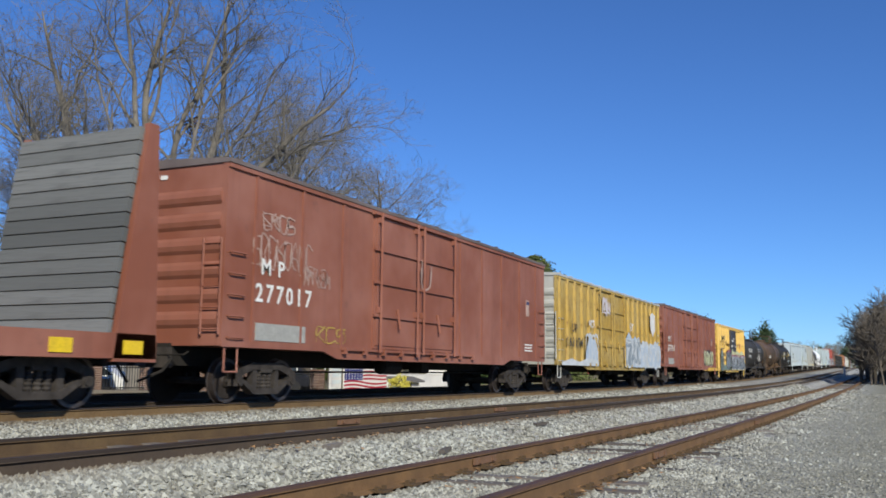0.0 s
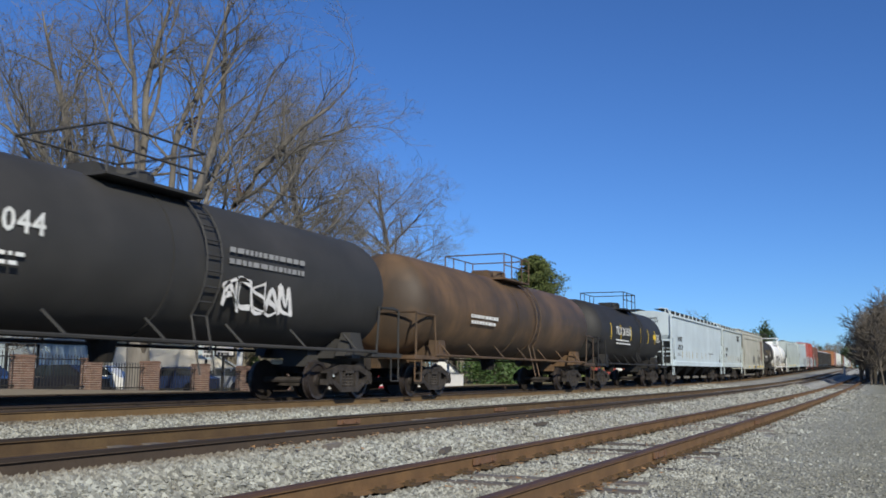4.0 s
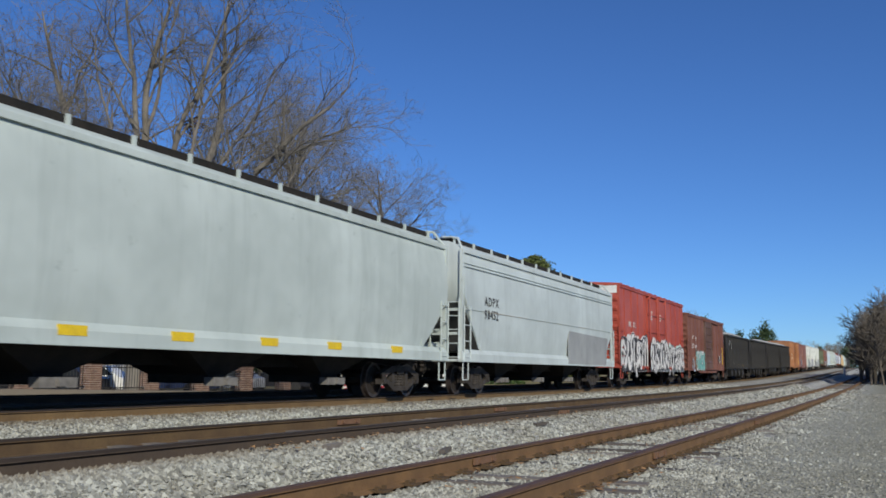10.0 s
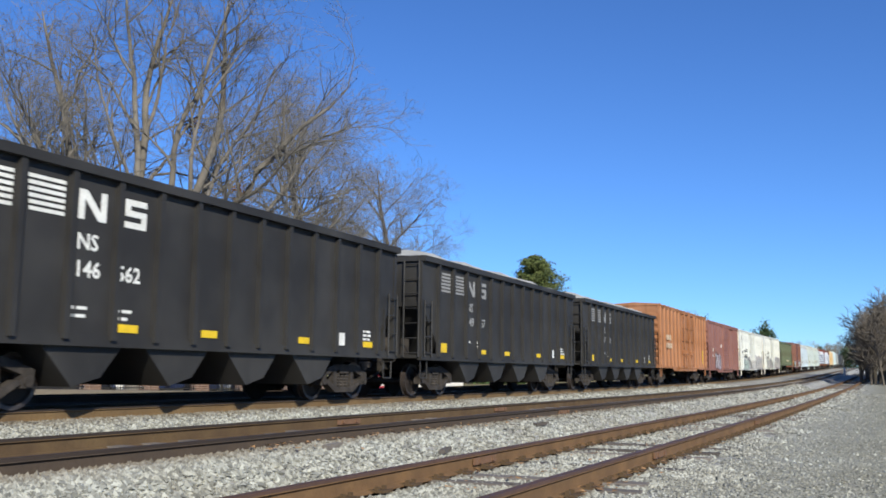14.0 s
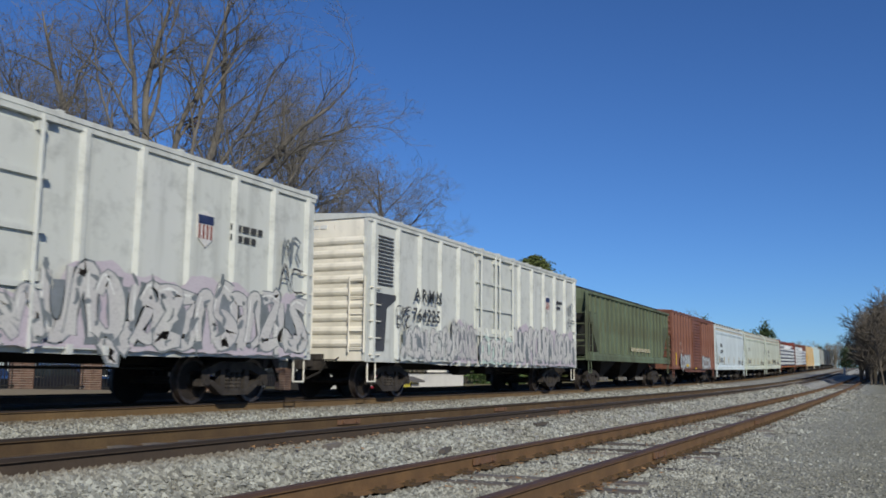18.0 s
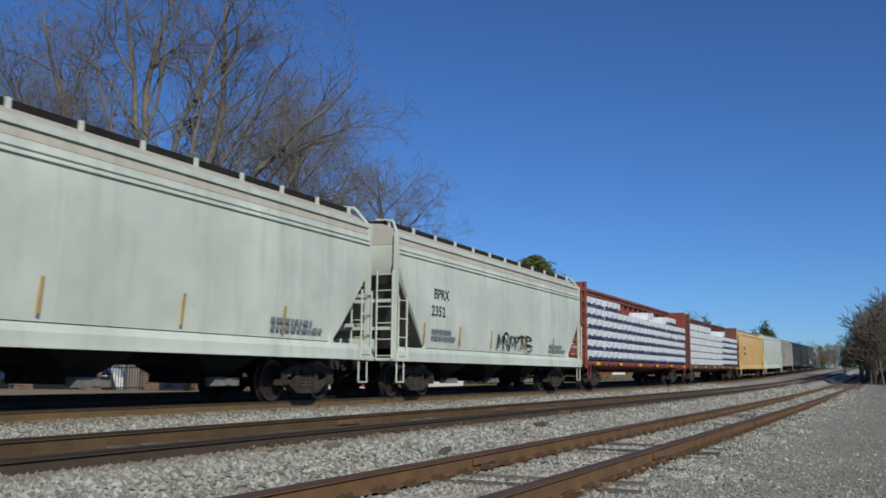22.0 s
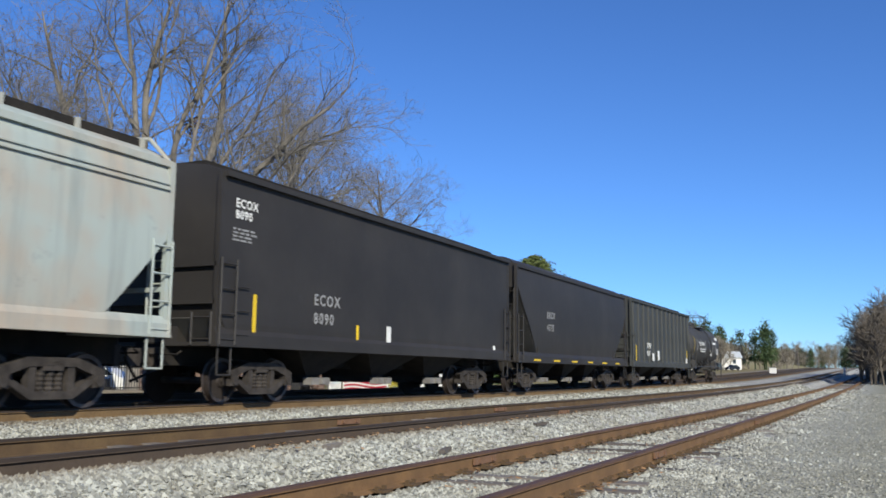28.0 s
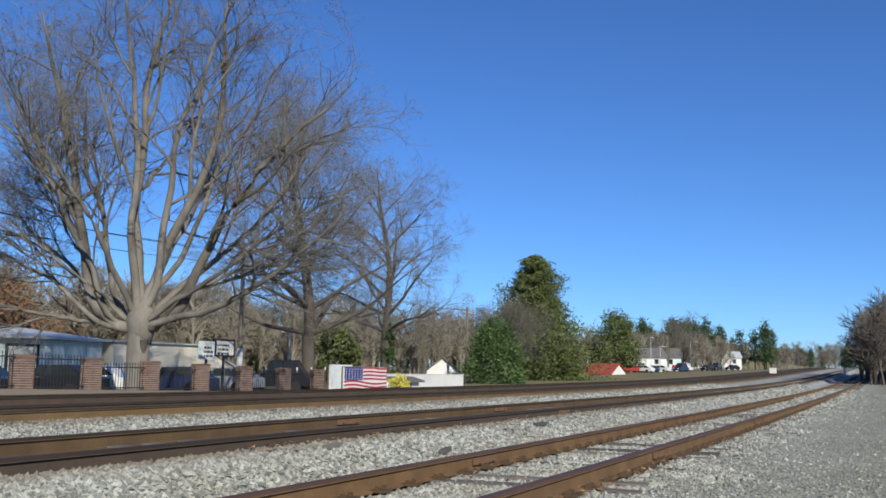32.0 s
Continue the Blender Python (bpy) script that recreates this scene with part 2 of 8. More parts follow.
def build_ground():
    m, nt, bs = base("ground")
    geo = nt.nodes.new("ShaderNodeNewGeometry")
    sep = nt.nodes.new("ShaderNodeSeparateXYZ")
    nt.links.new(geo.outputs["Position"], sep.inputs[0])
    v = geo.outputs["Position"]
    coarse, fine = noise_tex(nt, v, 0.35, 4), noise_tex(nt, v, 22, 4, 0.7)
    vor = nt.nodes.new("ShaderNodeTexVoronoi")
    vor.inputs["Scale"].default_value = 17
    nt.links.new(v, vor.inputs["Vector"])
    stone = mix(nt, (0.42, 0.42, 0.39), (0.25, 0.245, 0.22), ramp(nt, vor.outputs["Distance"], 0.25, 0.75))
    stone = mix(nt, stone, (0.22, 0.20, 0.17), ramp(nt, coarse, 0.45, 0.9))
    road = mix(nt, (0.385, 0.385, 0.33), (0.32, 0.315, 0.26), ramp(nt, coarse, 0.35, 0.65))
    road = mix(nt, road, (0.30, 0.29, 0.24), ramp(nt, noise_tex(nt, v, 1.6, 5, 0.7), 0.45, 0.75))
    road = mix(nt, road, (0.22, 0.22, 0.19), ramp(nt, fine, 0.5, 0.8))
    grass = mix(nt, (0.17, 0.15, 0.075), (0.24, 0.20, 0.11), ramp(nt, noise_tex(nt, v, 0.12, 5), 0.3, 0.7))
    grass = mix(nt, grass, (0.08, 0.075, 0.04), ramp(nt, fine, 0.5, 0.8))
    wob = nt.nodes.new("ShaderNodeMath")
    wob.operation = "MULTIPLY_ADD"
    wob.inputs[1].default_value = 0.9
    nt.links.new(noise_tex(nt, v, 0.8, 4), wob.inputs[0])
    nt.links.new(sep.outputs["Y"], wob.inputs[2])
    road = mix(nt, (0.225, 0.215, 0.15), road, ramp(nt, wob.outputs[0], -0.6, 1.4))
    c = mix(nt, road, stone, ramp(nt, wob.outputs[0], 1.9, 2.5))
    dirty = mix(nt, (0.075, 0.057, 0.042), (0.038, 0.029, 0.021), ramp(nt, vor.outputs["Distance"], 0.25, 0.75))
    c = mix(nt, c, (0.12, 0.09, 0.06), rust_bands(nt))
    c = mix(nt, c, dirty, ramp(nt, wob.outputs[0], 11.7, 12.4))
    c = mix(nt, c, (0.2, 0.17, 0.125), ramp(nt, wob.outputs[0], 19.8, 21.4))
    c = mix(nt, c, grass, ramp(nt, wob.outputs[0], 24.2, 25.4))
    nt.links.new(c, bs.inputs["Base Color"])
    bs.inputs["Roughness"].default_value = 0.97
    bs.inputs["Specular IOR Level"].default_value = 0.15
    bump(nt, bs, fine, 0.9, 0.03)
    ys = [p[0] for p in PROFILE]
    xs = [-900, -300, -100, -40, -20, -10, 0, 5, 10, 15, 18, 21, 24, 27, 30, 33, 36] + [40 + 10 * i for i in range(38)] + [450, 600, 900, 1500, 3000]
    vs = [(x, y, ground_z(y) + rise(x) + (yard(x) if 21.5 < y < 24 else 0)) for x in xs for y in ys]
    n = len(ys)
    fs = [(i * n + j, (i + 1) * n + j, (i + 1) * n + j + 1, i * n + j + 1) for i in range(len(xs) - 1) for j in range(n - 1)]
    me = bpy.data.meshes.new("ground")
    me.from_pydata(vs, [], fs)
    me.materials.append(m)
    tagged(new("ground", me), "grey gravel yard and dry winter grass beside the railway", "ground", kind="structure")


RAIL_SHAPE = [(-0.035, 0), (0.035, 0), (0.037, -0.03), (0.012, -0.045), (0.009, -0.14), (0.07, -0.16), (0.07, -0.172), (-0.07, -0.172), (-0.07, -0.16), (-0.009, -0.14), (-0.012, -0.045), (-0.037, -0.03)]
HEAD_SHAPE = [(-0.0375, 0.003), (0.0375, 0.003), (0.0385, -0.02), (-0.0385, -0.02)]


def swept(shape, y_of, z0, xs):
    b, n = Build(), len(shape)
    vs = [(x, y_of(x) + p, z0 + rise(x) + q) for x in xs for p, q in shape]
    fs = [(k * n + i, k * n + (i + 1) % n, (k + 1) * n + (i + 1) % n, (k + 1) * n + i) for k in range(len(xs) - 1) for i in range(n)]
    return b.add(vs, fs + [tuple(range(n)), tuple(range((len(xs) - 1) * n, len(xs) * n))])


def build_track(name, label, centre, z0, far, head, web=None):
    xs = [-60, -20, 0, 5, 10, 15, 20, 25] + [20 + 10 * i for i in range(1, int((far - 20) / 10) + 1)]
    root = thing(name, label, "railway track", kind="structure")
    for s in (1, -1):
        part("rail", swept(RAIL_SHAPE, lambda x: centre(x) + s * SIDE, z0, xs), (web or (RAIL, RAIL))[s < 0], root, "rust-brown steel rail")
        part("railhead", swept(HEAD_SHAPE, lambda x: centre(x) + s * SIDE, z0, xs), head, root)
    return root


def tie_mesh():
    b = Build()
    b.prism([(-0.115, -0.16), (0.115, -0.16), (0.115, -0.02), (0.10, 0), (-0.10, 0), (-0.115, -0.02)], -1.28, 1.28, "y")
    return b.mesh("tie", SLEEPER)


def plate_mesh():
    b = Build()
    b.box(-0.09, 0.09, -0.17, 0.17, 0, 0.02)
    for s in (-1, 1):
        for k in (-0.06, 0.06):
            b.box(k - 0.012, k + 0.012, s * 0.095 - 0.02, s * 0.095 + 0.02, 0.02, 0.05)
    return b.mesh("tie_plate", RAIL)


build_ground()

# ---------------------------------------------------------------- rolling stock: running gear
def wheel_mesh():
    rows = [(-0.075, 0.03), (-0.075, 0.12), (-0.03, 0.15), (-0.015, 0.34), (-0.06, 0.365), (-0.066, 0.43), (0.045, 0.44), (0.055, 0.466), (0.075, 0.46), (0.08, 0.03)]
    me = Build().turned(rows, 28, "y").mesh("wheel", WHEEL, True)
    me.materials.append(TREAD)
    for p in me.polygons:
        r = math.hypot(p.center[0], p.center[2])
        if r > 0.385 and p.center[1] < 0.06:
            p.material_index = 1
    return me


def frame_mesh():
    b = Build()
    for s in (-1, 1):
        b.box(*sorted((s * 0.78, s * 1.0)), -0.10, 0.10, 0.34, 0.60)
        b.prism([(s * 0.30, 0.24), (s * 0.43, 0.24), (s * 0.43, 0.70), (s * 0.30, 0.70)], -0.07, 0.07, "y")
        b.rod((s * 0.89, -0.13, 0.44), (s * 0.89, -0.09, 0.44), 0.085, 10)
    b.prism([(-1.0, 0.62), (-0.46, 0.80), (0.46, 0.80), (1.0, 0.62), (1.0, 0.47), (0.42, 0.66), (-0.42, 0.66), (-1.0, 0.47)], -0.09, 0.09, "y")
    b.prism([(-0.88, 0.46), (-0.40, 0.17), (0.40, 0.17), (0.88, 0.46), (0.70, 0.46), (0.34, 0.29), (-0.34, 0.29), (-0.70, 0.46)], -0.09, 0.09, "y")
    return b.mesh("side_frame", TRUCK)


def bolster_mesh():
    b = Build()
    b.prism([(-1.12, 0.60), (1.12, 0.60), (1.12, 0.74), (0.4, 0.86), (-0.4, 0.86), (-1.12, 0.74)], -0.19, 0.19, "x")
    for s in (-1, 1):
        b.rod((s * 0.89, -0.85, 0.44), (s * 0.89, 0.85, 0.44), 0.07, 8)
        b.box(s * 0.5 - 0.04, s * 0.5 + 0.04, -0.8, 0.8, 0.30, 0.42)
    return b.mesh("truck", TRUCK)


def spring_mesh():
    b = Build()
    for x in (-0.17, 0, 0.17):
        b.turned([(0.29 + 0.035 * k, 0.055 + 0.018 * (k % 2)) for k in range(10)], 8, "z", (x, 0, 0))
    return b.mesh("springs", TRUCK)


GEAR = None


def trucks(root, at):
    global GEAR
    GEAR = GEAR or (bolster_mesh(), frame_mesh(), spring_mesh(), wheel_mesh())
    for x in at:
        t = part("truck", GEAR[0], TRUCK, root)
        t.location = (x, 0, 0)
        for s in (-1, 1):
            f = part("side_frame", GEAR[1], TRUCK, t)
            f.matrix_basis = pose(0, s * 1.03, 0, 0, 0, 0 if s < 0 else 180)
            part("spring_nest", GEAR[2], TRUCK, t).location = (0, s * 1.03, 0)
            for k in (-0.89, 0.89):
                w = part("wheel", GEAR[3], WHEEL, t)
                w.matrix_basis = pose(k, s * 0.76, 0.44, 0, 0, 0 if s < 0 else 180)


def ladder(b, x, y, z0, z1, wide=0.42, along="x", step=0.4, r=0.017, stiles=True):
    """Rungs (and stiles) standing off a wall; along x on a side, along y on an end."""
    p = (lambda s, z: (x + s, y, z)) if along == "x" else (lambda s, z: (x, y + s, z))
    n = max(1, round((z1 - z0) / step))
    for i in range(n + 1):
        z = z0 + (z1 - z0) * i / n
        b.rod(p(0, z), p(wide, z), r, 5)
    if stiles:
        b.rod(p(0, z0 - 0.1), p(0, z1 + 0.1), r * 1.4, 5)
        b.rod(p(wide, z0 - 0.1), p(wide, z1 + 0.1), r * 1.4, 5)
    return b


def stirrup(b, x, y, z, drop=0.45, wide=0.38):
    return b.pipe([(x, y, z), (x, y, z - drop), (x + wide, y, z - drop), (x + wide, y, z)], 0.02, 5)


def underframe(root, L, bot, inset=1.95, mat=None, gap=0.7):
    """Centre sill with couplers, air reservoir, brake rigging, hoses and the two trucks."""
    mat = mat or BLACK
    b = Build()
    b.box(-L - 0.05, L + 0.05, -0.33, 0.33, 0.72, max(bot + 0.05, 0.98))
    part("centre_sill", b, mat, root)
    for s in (-1, 1):
        c = Build()
        c.box(*sorted((s * L, s * (L + gap))), -0.11, 0.11, 0.76, 0.96)
        c.box(*sorted((s * (L + gap - 0.22), s * (L + gap + 0.06))), -0.18, 0.16, 0.70, 1.02)
        c.box(*sorted((s * (L - 0.02), s * (L + 0.12))), -0.34, 0.34, 0.68, 1.06)
        part("coupler", c, TRUCK, root, "rusty steel knuckle coupler", )
        h = Build().pipe([(s * (L + 0.1), -0.45, 0.85), (s * (L + 0.3), -0.42, 0.62), (s * (L + gap), -0.2, 0.42)], 0.03, 6)
        h.pipe([(s * L, -0.75, 0.98), (s * (L + 0.12), -0.75, 0.92), (s * (L + 0.12), 0.1, 0.92)], 0.018, 5)
        part("air_hose", h, BLACK, root)
    trucks(root, (-L + inset, L - inset))


def rigging(root, L, mat):
    b = Build()
    b.turned([(-0.55, 0.1), (-0.5, 0.2), (0.35, 0.2), (0.4, 0.1)], 12, "x", (-1.2, -0.75, 0.78))
    b.box(0.3, 0.75, -0.95, -0.55, 0.62, 0.98)
    b.rod((-L + 3, -0.5, 0.62), (L - 3, -0.5, 0.66), 0.025, 5)
    part("brake_gear", b, mat, root)


# dark paint for hopper end slopes, their shade put into the colour
SLOPESHADE = paint((0.048, 0.046, 0.043), 0.2, 0.5, 0.8, (0.06, 0.04, 0.025), (0.10, 0.097, 0.09), 0.5)
GLYPHS = ([(0, 0), (0.1, 1), (0.9, 0.95), (0.5, 0.5), (1, 0.05)], [(0, 0.05), (0.45, 1), (1, 0), (0.75, 0.4), (0.2, 0.4)], [(1, 0.9), (0.2, 1), (0.05, 0.5), (0.2, 0), (1, 0.1)],
          [(1, 0.95), (0.1, 0.9), (0.15, 0.55), (0.9, 0.45), (0.95, 0.05), (0, 0.1)], [(0, 1), (0.15, 0.1), (0.85, 0), (1, 1)], [(0, 0), (0.1, 1), (0.1, 0.5), (0.95, 1), (0.3, 0.5), (1, 0)],
          [(0.9, 0.95), (0, 1), (0.1, 0.5), (0.8, 0.55), (0.1, 0.5), (0.05, 0), (1, 0.05)], [(0, 0), (0.15, 1), (0.5, 0.3), (0.9, 1), (1, 0)])


def smooth(ctrl, k=4):
    """A flowing curve through the given points."""
    c = [ctrl[0]] + list(ctrl) + [ctrl[-1]]
    out = []
    for i in range(1, len(c) - 2):
        for j in range(k):
            t = j / k
            out.append(tuple(0.5 * (2 * c[i][a] + (c[i + 1][a] - c[i - 1][a]) * t + (2 * c[i - 1][a] - 5 * c[i][a] + 4 * c[i + 1][a] - c[i + 2][a]) * t * t
                                    + (3 * c[i][a] - c[i - 1][a] - 3 * c[i + 1][a] + c[i + 2][a]) * t ** 3) for a in (0, 1)))
    return out + [tuple(ctrl[-1])]


def ribbon(b, ctrl, wd, yy, swell=0.3, k=4):
    """One sprayed stroke: a flat band of uneven width along a flowing curve."""
    pts = smooth(ctrl, k)
    n, n0 = len(pts), len(b.v)
    for i, (px, pz) in enumerate(pts):
        a, e = pts[max(0, i - 1)], pts[min(n - 1, i + 1)]
        l = math.hypot(e[0] - a[0], e[1] - a[1]) or 1
        w = wd / 2 * (1 + swell * math.sin(2.6 * i / max(1, n - 1) * math.pi + 1.1 * n))
        ox, oz = -(e[1] - a[1]) / l * w, (e[0] - a[0]) / l * w
        b.v += [(px + ox, yy, pz + oz), (px - ox, yy, pz - oz)]
    b.f += [(n0 + 2 * i, n0 + 2 * i + 1, n0 + 2 * i + 3, n0 + 2 * i + 2) for i in range(n - 1)]


def tag(root, x0, x1, z0, z1, y, seed, ink, slots=5, thick=0.05):
    """Thin handwritten spray strokes with no fill."""
    rnd = random.Random(seed)
    b, w, h = Build(), (x1 - x0) / slots, z1 - z0
    for i in range(slots):
        for g in (rnd.choice(GLYPHS), rnd.choice(GLYPHS)[:3]):
            pts = [(x0 + w * (i + 0.05 + 0.95 * px) + rnd.gauss(0, 0.05) * w, z0 + h * min(1.1, max(-0.1, pz + rnd.gauss(0, 0.1)))) for px, pz in g]
            ribbon(b, pts, thick * rnd.uniform(0.6, 1.2), y - 0.0006 * i)
    part("graffiti_linework", b, ink, root)


def spray_cloud(root, x0, x1, z0, z1, y, seed, mat, label="", rough=0.12):
    """A sprayed ground with a ragged upper edge, laid in narrow upright bands."""
    rnd = random.Random(seed)
    b, n = Build(), max(6, int((x1 - x0) / 0.14))
    ph = rnd.uniform(0, 6)
    for i in range(n + 1):
        x = x0 + (x1 - x0) * i / n
        ends = min(1.0, 0.35 + min(i, n - i) * 0.2)
        top = z0 + (z1 - z0) * ends * (1 + rough * math.sin(x * 2.3 + ph) + rough * 0.6 * math.sin(x * 6.1 + 2 * ph) + rnd.gauss(0, rough * 0.25))
        b.v += [(x, y, z0 + rnd.uniform(-0.03, 0.03)), (x, y, top)]
    b.f += [(2 * i, 2 * i + 2, 2 * i + 3, 2 * i + 1) for i in range(n)]
    return part("graffiti_cloud", b, mat, root, label)


FORMS = ([(0.85, 0.85), (0.35, 1.0), (0.1, 0.6), (0.55, 0.45), (0.9, 0.2), (0.4, -0.02), (0.05, 0.15)], [(0.9, 0.8), (0.5, 1.02), (0.08, 0.7), (0.08, 0.25), (0.5, -0.02), (0.95, 0.2)],
         [(0.05, 0.0), (0.12, 0.6), (0.3, 1.02), (0.6, 0.95), (0.8, 0.5), (0.95, 0.0)], [(0.1, 1.0), (0.06, 0.4), (0.35, 0.0), (0.75, 0.15), (0.9, 0.6), (0.95, 1.05)],
         [(0.1, 0.0), (0.05, 0.6), (0.15, 1.05), (0.7, 1.0), (0.8, 0.65), (0.35, 0.5), (0.6, 0.3), (1.0, -0.05)], [(0.0, 0.95), (0.55, 1.0), (0.9, 0.9), (0.45, 0.45), (0.1, 0.08), (0.55, 0.0), (1.0, 0.1)],
         [(0.5, 1.05), (0.12, 0.75), (0.1, 0.25), (0.5, -0.03), (0.88, 0.3), (0.85, 0.8), (0.5, 1.0)], [(0.15, 1.05), (0.2, 0.5), (0.1, -0.02), (0.5, 0.3), (0.95, 0.0)])


def graffiti(root, x0, x1, z0, z1, y, seed, fill, edge, inner=None, slots=None, rim=None, halo=None, line=1.5):
    """Spray-painted interlocking swollen shapes: a ground, dark contours, filled strokes, glints and small cuts, a coat each."""
    rnd = random.Random(seed)
    dark, glint, cuts = Build(), Build(), Build()
    h = z1 - z0
    n = slots or max(3, round((x1 - x0) / (h * 0.42)))
    w = (x1 - x0) / n
    if halo:
        spray_cloud(root, x0 - 0.05, x1 + 0.05, z0 - 0.02, z1 + 0.1, y, seed + 501, halo, rough=0.06)
    spray_cloud(root, x0 - 0.05, x1 + 0.05, z0 - 0.02, z1 + (-0.12 if halo else 0.04), y - 0.001, seed + 500, inner or edge, rough=0.07)
    for i in range(n):
        lay = y - 0.004 - 0.003 * (i % 3)
        form = rnd.choice(FORMS)
        flip, tall, low = rnd.random() < 0.35, rnd.uniform(0.82, 1.08), rnd.uniform(0.0, 0.1)
        g = [(x0 + w * (i - 0.06 + 1.12 * ((1 - px) if flip else px)) + rnd.gauss(0, 0.05) * w, max(z0 + 0.14 * h, z0 + h * (0.08 + low + (0.84 * tall - low) * pz) + rnd.gauss(0, 0.03) * h)) for px, pz in form]
        wd = min(h * rnd.uniform(0.17, 0.25), w * 0.56)
        letter = Build()
        ribbon(dark, g, wd * line, lay - 0.001)
        ribbon(letter, g, wd, lay - 0.002)
        if rnd.random() < 0.7:
            a = rnd.choice(g)
            q = [a, (a[0] + rnd.uniform(-0.4, 0.4) * w, a[1] + rnd.uniform(-0.3, 0.1) * h), (a[0] + rnd.uniform(-0.5, 0.5) * w, max(z0 + 0.08 * h, a[1] - rnd.uniform(0.2, 0.6) * h))]
            ribbon(dark, q, wd * 1.1, lay - 0.001)
            ribbon(letter, q, wd * 0.7, lay - 0.0022)
        part("graffiti_letter", letter, fill, root)
        ribbon(glint, [(px - wd * 0.2, pz + wd * 0.16) for px, pz in g[:3]], wd * 0.16, lay - 0.003)
        stem = x0 + w * (i + rnd.choice((0.1, 0.5, 0.9)))
        ribbon(dark, [(stem, z0 + 0.04 * h), (stem + rnd.gauss(0, 0.06) * w, z0 + 0.5 * h), (stem + rnd.gauss(0, 0.1) * w, z0 + rnd.uniform(0.75, 0.98) * h)], wd * 1.2, lay - 0.001)
        ribbon(letter, [(stem, z0 + 0.06 * h), (stem + rnd.gauss(0, 0.05) * w, z0 + 0.5 * h), (stem, z0 + rnd.uniform(0.7, 0.95) * h)], wd * 0.8, lay - 0.0018)
        for _ in range(5):
            a = rnd.choice(g)
            u, v = rnd.uniform(-0.35, 0.35) * w, rnd.uniform(-0.22, 0.22) * h
            ribbon(cuts, [a, (a[0] + u * 0.6 + rnd.gauss(0, 0.03), a[1] + v * 0.4), (a[0] + u, a[1] + v)], wd * rnd.uniform(0.12, 0.4), lay - 0.0036)
    part("graffiti_linework", dark, edge, root)
    part("graffiti_linework", cuts, edge, root)
    part("graffiti_linework", glint, WHITE, root)
    if rim:
        top = [(x0 + (x1 - x0) * i / (2 * n), z1 + h * (0.03 + 0.09 * math.sin(i * 1.9 + seed)) + rnd.gauss(0, 0.03) * h) for i in range(2 * n + 1)]
        b = Build()
        ribbon(b, top, 0.07, y - 0.014)
        part("graffiti_linework", b, rim, root)


